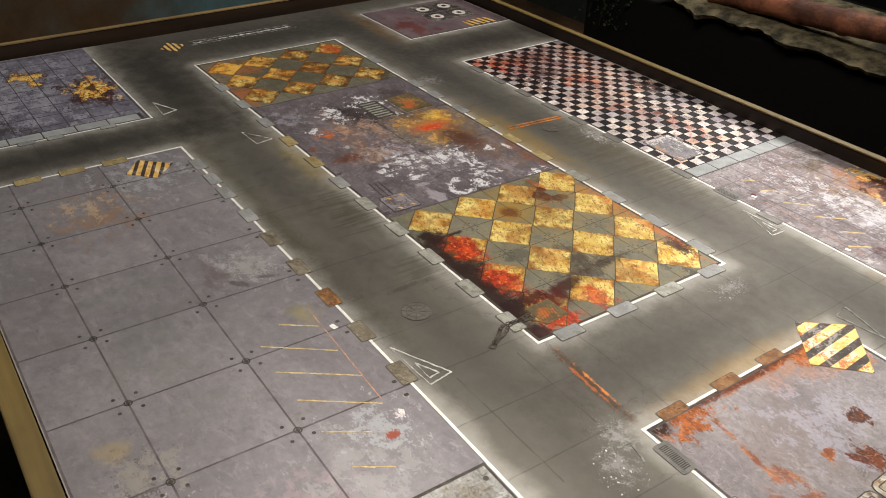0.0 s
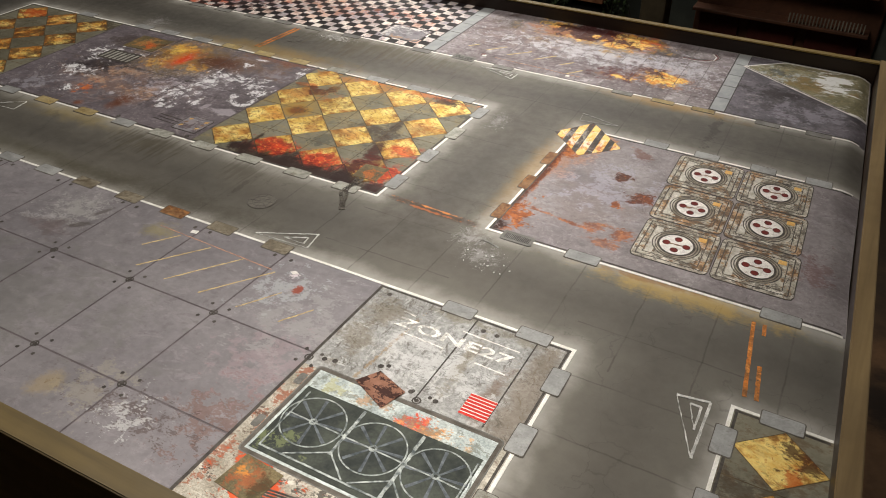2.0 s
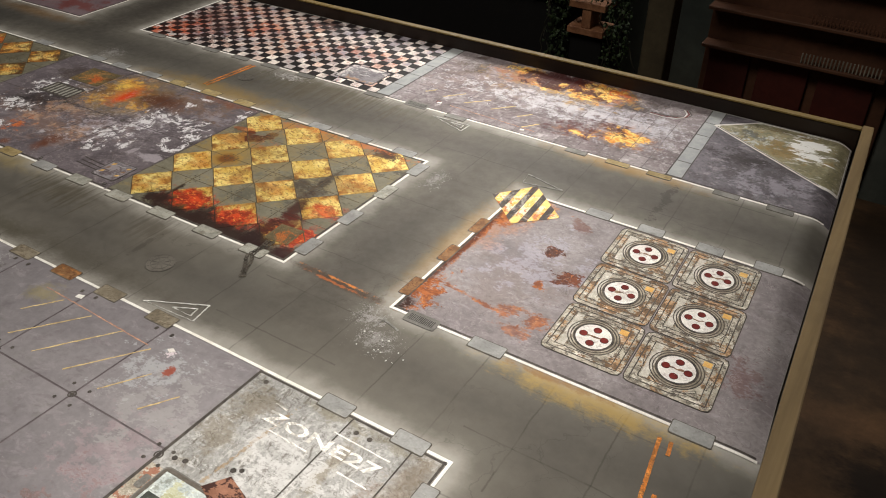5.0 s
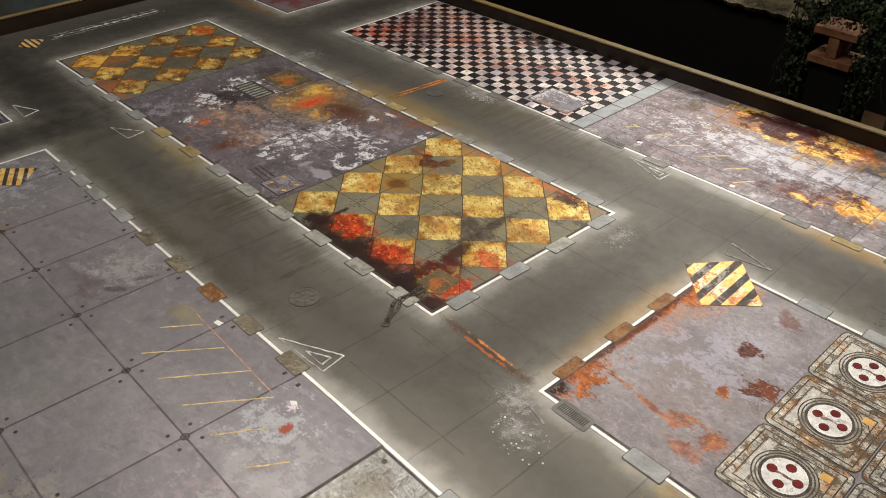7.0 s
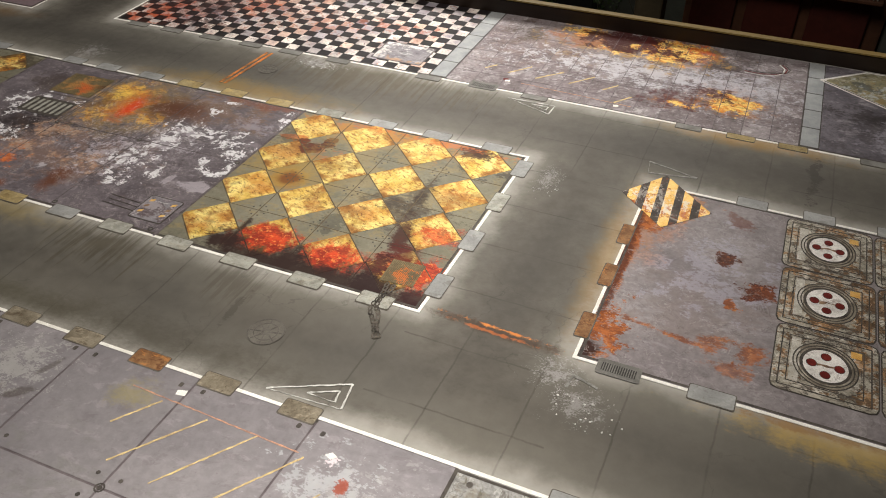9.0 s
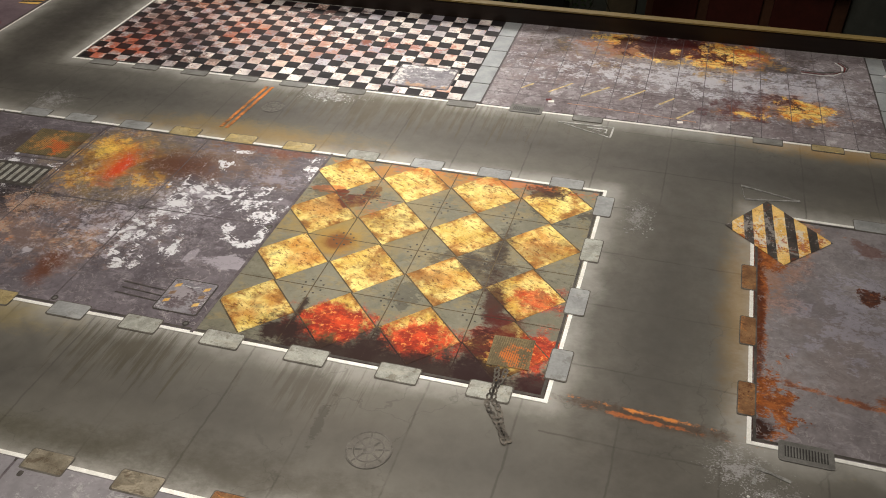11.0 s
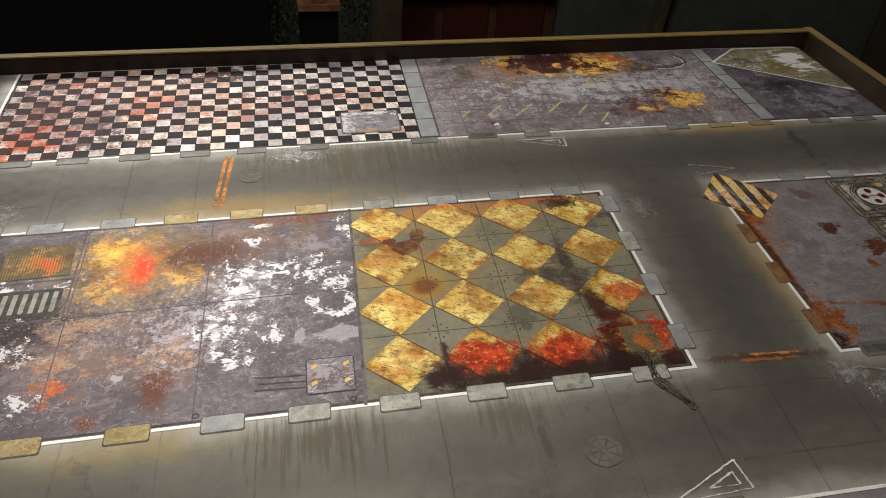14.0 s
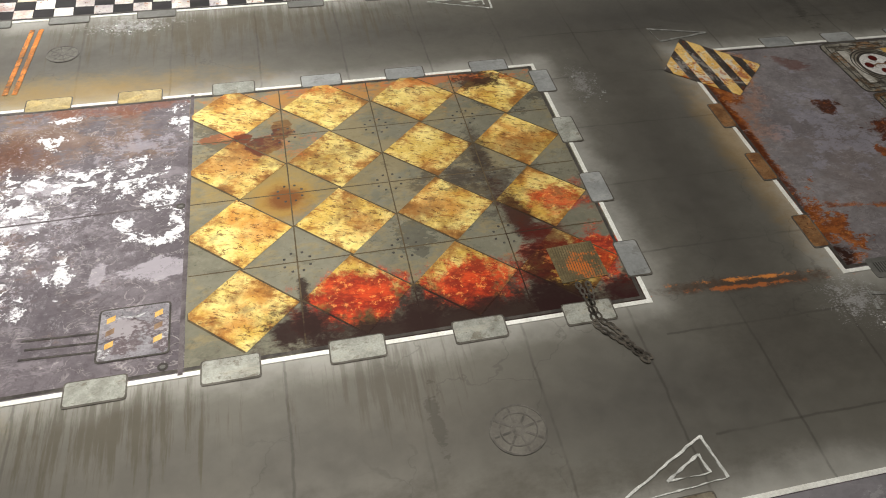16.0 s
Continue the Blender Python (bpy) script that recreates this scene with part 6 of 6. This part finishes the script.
# ---- stone tiles, parking marks ----
for i in range(13):
    for j in range(7):
        x, y = 41.05 + i * 1.507, 36.12 + j * 1.41
        poly("stone_tile", rect(x + 0.02, y + 0.02, x + 1.487, y + 1.395, 0.04), 0.15, 0.4, floor_tile, stone)
for a, b in (((44.0, 38.1), (45.0, 39.3)), ((45.6, 38.0), (46.85, 39.3)), ((47.5, 38.1), (48.6, 39.4)), ((49.4, 38.1), (50.1, 38.9)), ((50.4, 36.9), (51.2, 37.9)), ((42.6, 38.2), (43.1, 38.8))):
    lines("parking_mark", [(a, b)], 0.16, 0.4, 0.55, yellow_line, stone, "scuffed yellow parking line", 0.5)
lines("parking_mark", [((45.1, 37.15), (51.4, 36.8))], 0.09, 0.4, 0.55, pink_line, stone, "faded pink parking line", 0.7)
for x, y, m in ((44.3, 37.15, white_line), (50.6, 36.6, white_line), (44.15, 37.3, hatch_red)):
    poly("paper_scrap", rect(x - 0.14, y - 0.1, x + 0.14, y + 0.1, 0, 15), 0.4, 0.52, m, stone)
for k in range(3):
    a = k * 0.17
    run = [(56.9, 43.3 + a), (57.9, 43.25 + a), (58.7, 43.45 + a), (59.2 + a * 0.7, 43.9 + a * 0.5), (59.25 + a, 44.5), (58.9 + a, 45.0)]
    lines("cable", list(zip(run, run[1:])), 0.08, 0.4, 0.55, (chalk, hatch_red, line_dark)[k], stone, "curled cable")

# ---- chequered floor: the white tiles ----
cw, ch = 21.2 / 30, 9.8 / 14
bm = bmesh.new()
extrude(bm, rect(0.012, 0.012, cw - 0.012, ch - 0.012), 0, 0.2, lambda x, y, z: Vector((x * U, y * U, z * 0.001)))
first = link("white_tile", bm, white_tile, chequer)
started = False
for i in range(30):
    for j in range(14):
        if (i + j) % 2:
            o = first.copy() if started else first
            if started:
                scene.collection.objects.link(o)
            started = True
            o.location = lay(18.78 + i * cw, 36.15 + j * ch, 0.15)
trap = poly("floor_hatch", rect(35.95, 37.0, 39.1, 39.4, 0.12), 0.15, 0.6, seam_line, chequer, "scratched grey metal hatch")
poly("hatch_face", rect(36.03, 37.08, 39.02, 39.32, 0.1), 0.55, 0.7, metal_plate, trap)

# tile joints of the far-left room
for i in range(9):
    lines("tile_joint", [((2.4 + i * 1.6, -0.7), (2.4 + i * 1.6, 11.8))], 0.06, 0.25, 0.35, line_dark, blue)
for j in range(7):
    lines("tile_joint", [((2.4, 0.8 + j * 1.6), (15.8, 0.8 + j * 1.6))], 0.06, 0.25, 0.35, line_dark, blue)
for i in range(2):
    for j in range(2):
        cx, cy = 6.6 + i * 2.2, 41.0 + j * 2.4
        q = poly("silo_hatch", rect(cx - 1, cy - 1.1, cx + 1, cy + 1.1, 0.2), 0.25, 0.6, hatch_print, red_floor, "weathered square hatch with a white disc")
        poly("hatch_disc", round_poly(cx, cy, 0.6, 20), 0.6, 0.8, hatch_pale, q)
        poly("red_stud", round_poly(cx, cy, 0.25, 10), 0.8, 0.95, hatch_red, q)
hazard([(11.0, 42.0), (12.3, 42.0), (12.3, 45.0), (11.0, 44.5)], (1, 0.2), 5, red_floor)

# ---- table tray ----
def wood(name, a, b, rough=0.5, unit=1.0, rot=0.0):
    p = Paint(name, rough, 0.35, unit)
    grain = p.noise(14.0, 7, 0.65, (6.0, 0.35, 0.35) if not rot else (0.35, 6.0, 0.35))
    c = p.mix(p.span(grain, 0.3, 0.7), a, b)
    c = p.mix(p.span(p.noise(3.0, 5), 0.45, 0.75), c, tuple(0.75 * v for v in a[:3]) + (1,))
    return p.done(c, 0.2, 60.0, 0.001)


oak_x, oak_y = wood("oak_rail", rgb(96, 80, 42), rgb(122, 102, 56)), wood("oak_rail_side", rgb(100, 82, 52), rgb(128, 108, 73), 0.5, 1.0, 90)
# dark wood: the shade on the rails' inner faces is put into its colour
dark_x, dark_y = wood("shaded_rail", rgb(26, 18, 13), rgb(42, 29, 20)), wood("shaded_rail_side", rgb(36, 26, 18), rgb(54, 39, 27), 0.5, 1.0, 90)
table = thing("game_table", "wooden gaming table with a raised oak-topped rim", "table")


def rail(a, b, out, top, h=0.026, w=0.014, low=-0.12, face=None, taper=1.0):
    """A rail from a to b; out points away from the mat. The cap is the lighter top strip; taper thins the far end."""
    a, b, out = Vector(a), Vector(b), Vector(out)

    def strip_of(name, z0, z1, w0, w1, material, parent):
        bm = bmesh.new()
        base = [a + out * w0, b + out * w0, b + out * w1 * taper, a + out * w1]
        lo = [bm.verts.new((p.x, p.y, z0)) for p in base]
        hi = [bm.verts.new((p.x, p.y, z1)) for p in base]
        bm.faces.new(lo[::-1])
        bm.faces.new(hi)
        for i in range(4):
            j = (i + 1) % 4
            bm.faces.new((lo[i], lo[j], hi[j], hi[i]))
        bmesh.ops.recalc_face_normals(bm, faces=bm.faces)
        bmesh.ops.bevel(bm, geom=[e for e in bm.edges], offset=0.0012, segments=2, affect="EDGES")
        return link(name, bm, material, parent)

    side = strip_of("rail", low, h - 0.0025, 0, w, face or (dark_x if top is oak_x else dark_y), table)
    strip_of("rail_cap", h - 0.0025, h, -0.0005, w + 0.0005, top, side)


def edge(x, y, dx=0.0, dy=0.0):
    """A corner of the tray, just outside the mat."""
    p = lay(x, y)
    return (p.x + dx, p.y + dy)


SW, SE, NE, NW = edge(X0, Y0, -0.012, 0.007), edge(X1, Y0, 0.003, 0.002), edge(X1, Y1, 0.003, 0.004), edge(X0, Y1, -0.02, 0.01)
rail(NW, NE, (0, 1), oak_x)
rail(SW, (SE[0] + 0.02, SE[1]), (0, -1), oak_x, w=0.024, face=oak_x)
rail((SW[0], SW[1] - 0.02), (NW[0], NW[1] + 0.02), (-1, 0), oak_y)
rail(SE, (NE[0], NE[1] + 0.02), (1, 0), oak_y, w=0.022, taper=0.72)
bm = bmesh.new()
box(bm, 0.02, -0.03, -0.14, 1.8, 1.215, -0.016)
part("tray_base", bm, dark_x, table)
for x in (0.1, 1.7):
    for y in (0.03, 1.1):
        bm = bmesh.new()
        box(bm, x, y, -0.78, x + 0.07, y + 0.07, -0.14, 0.004)
        part("leg", bm, dark_y, table)

# ---- room ----
def room_paint(name, a, b, scale, rough=0.7, bump=0.3, stains=()):
    p = Paint(name, rough, 0.25, 1.0)
    return p.done(p.stain(p.grime(a, b, scale, 0.35, 0.65, 0.12), stains), bump, scale * 8, 0.004)


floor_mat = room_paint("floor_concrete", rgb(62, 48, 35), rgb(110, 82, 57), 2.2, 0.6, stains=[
    # fading light towards the partition painted dark; the two after it are blotches
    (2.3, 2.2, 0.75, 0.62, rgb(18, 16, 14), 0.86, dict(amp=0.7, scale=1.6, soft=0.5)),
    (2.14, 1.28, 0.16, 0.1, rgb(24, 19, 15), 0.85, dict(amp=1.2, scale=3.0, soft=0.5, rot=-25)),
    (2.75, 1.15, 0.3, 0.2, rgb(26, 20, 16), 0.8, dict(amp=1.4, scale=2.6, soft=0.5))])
wall_mat = room_paint("wall_plaster", rgb(44, 49, 46), rgb(64, 68, 62), 1.2)
partition_mat = room_paint("partition_plaster", rgb(54, 58, 54), rgb(80, 82, 76), 1.4)
teal_mat = room_paint("wall_teal", rgb(90, 130, 138), rgb(84, 63, 40), 0.7)
ceil_mat = room_paint("ceiling_board", rgb(150, 148, 144), rgb(170, 168, 164), 1.0)


def slab_box(name, lo, hi, material, label="", category="", kind="structure"):
    bm = bmesh.new()
    box(bm, *lo, *hi)
    return tagged(link(name, bm, material), label, category, "", kind)


slab_box("floor", (-2.0, -2.4, -0.9), (3.4, 3.2, -0.78), floor_mat, "stained brown concrete floor with painted shade by the partition", "floor")
slab_box("wall_north", (-2.0, 3.0, -0.78), (3.4, 3.1, 2.0), wall_mat, "dark plaster wall", "wall")
slab_box("wall_south", (-2.0, -2.4, -0.78), (3.4, -2.3, 2.0), wall_mat, "dark plaster wall", "wall")
slab_box("wall_west", (-2.0, -2.3, -0.78), (-1.9, 3.0, 2.0), teal_mat, "mottled teal and brown wall", "wall")
slab_box("wall_east", (3.3, -2.3, -0.78), (3.4, 3.0, 2.0), wall_mat, "dark plaster wall", "wall")
slab_box("ceiling", (-2.0, -2.4, 2.0), (3.4, 3.2, 2.1), ceil_mat, "pale ceiling", "ceiling")
slab_box("partition_wall", (1.82, 2.52, -0.78), (3.3, 2.6, 2.0), partition_mat, "dark grey-green partition wall", "wall")

# door post in the partition
post_mat = room_paint("post_paint", rgb(60, 56, 44), rgb(82, 76, 58), 3.0, 0.5)
post = thing("door_post", "brown wooden door post against a dark wall", "door post")
bm = bmesh.new()
box(bm, 2.15, 2.46, -0.78, 2.186, 2.52, 1.9, 0.008)
bmesh.ops.rotate(bm, verts=bm.verts, cent=(2.14, 2.5, -0.78), matrix=Matrix.Rotation(radians(3), 3, "Y"))
part("upright", bm, post_mat, post)
# cupboards along the east wall
cup_mat = room_paint("cupboard_paint", rgb(46, 42, 33), rgb(64, 59, 46), 2.0, 0.5)
cup_dark = room_paint("cupboard_gap", rgb(24, 22, 18), rgb(32, 30, 25), 2.0)
knob_mat = room_paint("handle_metal", rgb(88, 84, 74), rgb(110, 106, 94), 9.0, 0.35)


def cupboard():
    c = thing("cupboard", "dull olive panelled cupboard against the wall", "cupboard", "cupboards along the wall")
    bm = bmesh.new()
    box(bm, 0, 0, 0, 0.3, 0.55, 0.95, 0.005)
    part("body", bm, cup_dark, c)
    for z0, z1 in ((0.05, 0.44), (0.48, 0.92)):
        bm = bmesh.new()
        box(bm, -0.022, 0.03, z0, 0.002, 0.52, z1, 0.006)
        d = part("door", bm, cup_mat, c)
        bm = bmesh.new()
        box(bm, -0.032, 0.08, z0 + 0.05, -0.02, 0.47, z1 - 0.05, 0.008)
        part("raised_panel", bm, cup_mat, d)
        bm = bmesh.new()
        box(bm, -0.05, 0.18, z1 - 0.045, -0.03, 0.38, z1 - 0.03, 0.004)
        part("bar_handle", bm, knob_mat, d)
    return c


first = cupboard()
first.location = (2.95, 0.7, -0.78)
for i in (1, 2):
    copy_thing(first, pose(2.95, 0.7 + 0.57 * i, -0.78))

# ---- terrain display beyond the table ----
black_cloth = room_paint("black_cloth", rgb(4, 4, 4), rgb(7, 6, 6), 3.0, 0.95)
rock = room_paint("display_rock", rgb(40, 38, 28), rgb(116, 106, 82), 18.0, 0.9, 0.9)
clay = room_paint("terracotta", rgb(84, 54, 43), rgb(156, 98, 72), 9.0, 0.55, 0.8)
stand = thing("display_stand", "black cloth covered display stand", "display stand")
bm = bmesh.new()
box(bm, -0.34, 2.1, -0.78, 0.9, 2.7, -0.2, 0.01)
part("skirt", bm, black_cloth, stand)
bm = bmesh.new()
box(bm, -0.34, 2.7, -0.78, 0.9, 2.74, 0.1, 0.01)
part("backdrop_cloth", bm, black_cloth, stand)

ledge = thing("rock_ledge", "rough olive-grey model rock ledge on a black stand", "rock ledge")
bm = bmesh.new()
n = 70
low, mid, top = [], [], []
for i in range(n + 1):
    x = 0.0 + 0.92 * i / n
    j = 0.02 * noise.noise((x * 9, 0, 0)) + 0.012 * noise.noise((x * 31, 3, 0))
    low.append(bm.verts.new((x, 2.085 + j, -0.186 + 0.8 * j)))
    mid.append(bm.verts.new((x, 2.075 + j * 0.6, -0.174 + j * 0.7)))
    top.append(bm.verts.new((x, 2.12 + j, -0.158 + 0.3 * j)))
back = [bm.verts.new((v.co.x, 2.4, -0.12)) for v in top]
under = [bm.verts.new((v.co.x, 2.4, -0.2)) for v in top]
for i in range(n):
    for p, q in ((low, mid), (mid, top), (top, back), (under, low), (back, under)):
        bm.faces.new((p[i], p[i + 1], q[i + 1], q[i]))
bmesh.ops.recalc_face_normals(bm, faces=bm.faces)
part("rock_face", bm, rock, ledge)
pipe = thing("clay_pipe", "rust-brown model pipe lying along the ledge", "pipe")
bm = bmesh.new()
segs, ringlist = 60, []
for i in range(segs + 1):
    x = 0.16 + 0.74 * i / segs
    r = 0.034 + (0.004 if i % 12 in (0, 1) else 0) + 0.0015 * noise.noise((x * 40, 0, 0))
    z = -0.114 + 0.085 * (x - 0.4) + 0.004 * math.sin(x * 7)
    ringlist.append([bm.verts.new((x, 2.16 + r * math.cos(a), z + r * math.sin(a))) for a in [k * math.pi / 9 for k in range(18)]])
for p, q in zip(ringlist, ringlist[1:]):
    for k in range(18):
        bm.faces.new((p[k], q[k], q[(k + 1) % 18], p[(k + 1) % 18]))
bm.faces.new(ringlist[0])
bm.faces.new(ringlist[-1][::-1])
bmesh.ops.recalc_face_normals(bm, faces=bm.faces)
for f in bm.faces:
    f.smooth = True
part("tube", bm, clay, pipe)

# model girder, overgrown with ivy
girder_mat = room_paint("girder_wood", rgb(96, 62, 42), rgb(130, 92, 66), 20.0, 0.6)
girder = thing("model_girder", "reddish wooden model I-beam seen end on", "girder")
bm = bmesh.new()
box(bm, 0.948, 2.06, -0.264, 1.06, 2.15, -0.244, 0.002)
part("lower_flange", bm, girder_mat, girder)
bm = bmesh.new()
box(bm, 0.99, 2.063, -0.244, 1.018, 2.15, -0.188, 0.002)
part("web", bm, girder_mat, girder)
bm = bmesh.new()
box(bm, 0.948, 2.06, -0.188, 1.06, 2.15, -0.168, 0.002)
part("upper_flange", bm, girder_mat, girder)
plinth = thing("display_plinth", "black plinth carrying a model girder", "plinth")
bm = bmesh.new()
box(bm, 0.955, 2.075, -0.78, 1.055, 2.2, -0.264, 0.004)
part("block", bm, black_cloth, plinth)

leaf_mat = room_paint("ivy_leaf", rgb(16, 26, 14), rgb(44, 60, 30), 30.0, 0.6)
stem_mat = room_paint("ivy_stem", rgb(24, 24, 16), rgb(36, 34, 22), 20.0)
rnd = random.Random(4)


def ivy(x0, x1, z0, z1, count, y=2.06):
    v = thing("ivy", "trailing dark green artificial ivy", "ivy")
    bm = bmesh.new()
    leaves = bmesh.new()
    for s in range(4):
        x, z = rnd.uniform(x0, x1), z1
        prev = Vector((x, y, z))
        while prev.z > z0 + rnd.uniform(0, 0.06):
            nxt = prev + Vector((rnd.uniform(-0.012, 0.012), rnd.uniform(-0.008, 0.008), -0.02))
            d = 0.0012
            a = [bm.verts.new(prev + Vector(o)) for o in ((-d, -d, 0), (d, -d, 0), (0, d, 0))]
            b = [bm.verts.new(nxt + Vector(o)) for o in ((-d, -d, 0), (d, -d, 0), (0, d, 0))]
            for k in range(3):
                bm.faces.new((a[k], a[(k + 1) % 3], b[(k + 1) % 3], b[k]))
            prev = nxt
    for _ in range(count):
        c = Vector((rnd.uniform(x0, x1), y + rnd.uniform(-0.02, 0.03), z0 + (z1 - z0) * rnd.random() ** 0.7))
        s = rnd.uniform(0.003, 0.0068)
        m = Matrix.Translation(c) @ Euler((rnd.uniform(0.6, 2.2), rnd.uniform(-0.7, 0.7), rnd.uniform(-1.2, 1.2))).to_matrix().to_4x4()
        pts = [(0, -1, 0), (0.7, -0.5, 0.1), (0.9, 0.2, 0), (0.35, 0.35, 0.15), (0, 1.1, 0), (-0.35, 0.35, 0.15), (-0.9, 0.2, 0), (-0.7, -0.5, 0.1)]
        mid = leaves.verts.new(m @ (Vector((0, 0, 0.25)) * s))
        ring_v = [leaves.verts.new(m @ (Vector(p) * s)) for p in pts]
        for k in range(8):
            leaves.faces.new((mid, ring_v[k], ring_v[(k + 1) % 8]))
    tagged(part("stem", bm, stem_mat, v), kind="stuff")
    tagged(part("leaves", leaves, leaf_mat, v), kind="stuff")


ivy(0.885, 0.948, -0.44, -0.1, 420)
ivy(1.062, 1.135, -0.38, -0.1, 400)
ivy(0.94, 1.13, -0.16, -0.08, 420, 2.06)
ivy(-0.34, -0.12, -0.34, -0.2, 160, 2.07)

pillar_mat = room_paint("pillar_paint", rgb(52, 46, 34), rgb(72, 64, 48), 3.0, 0.6)
pillar = thing("pillar", "grey-green square pillar behind the table", "pillar")
bm = bmesh.new()
box(bm, 1.16, 2.12, -0.78, 1.235, 2.2, 2.0, 0.006)
part("shaft", bm, pillar_mat, pillar)

# dark red display rack with ribbed trays
rack_mat = room_paint("rack_red", rgb(46, 19, 14), rgb(66, 26, 19), 3.0, 0.7)
rack_dark = room_paint("rack_dark", rgb(56, 37, 27), rgb(82, 54, 39), 3.0, 0.6)
rib_mat = room_paint("rack_rib", rgb(96, 90, 80), rgb(128, 122, 110), 9.0, 0.4)
rack = thing("display_rack", "dark red display rack with ribbed shelves", "rack")
bm = bmesh.new()
box(bm, 1.25, 2.5, -0.78, 1.815, 2.75, 0.5, 0.004)
part("body", bm, rack_dark, rack)
for x0, x1 in ((1.27, 1.40), (1.43, 1.58), (1.61, 1.77)):
    bm = bmesh.new()
    box(bm, x0, 2.485, -0.76, x1, 2.5, -0.37, 0.004)
    part("panel", bm, rack_mat, rack)
for z in (-0.355, -0.235, -0.1):
    bm = bmesh.new()
    box(bm, 1.25, 2.44, z - 0.012, 1.79, 2.5, z, 0.003)
    tray = part("shelf", bm, rack_dark if z < -0.1 else rack_mat, rack)
    for k in range(22):
        x = 1.55 + k * 0.0105
        bm = bmesh.new()
        box(bm, x, 2.446, z, x + 0.004, 2.452, z + 0.03, 0.0008)
        part("rib", bm, rib_mat if z == -0.355 else rack_dark, tray)
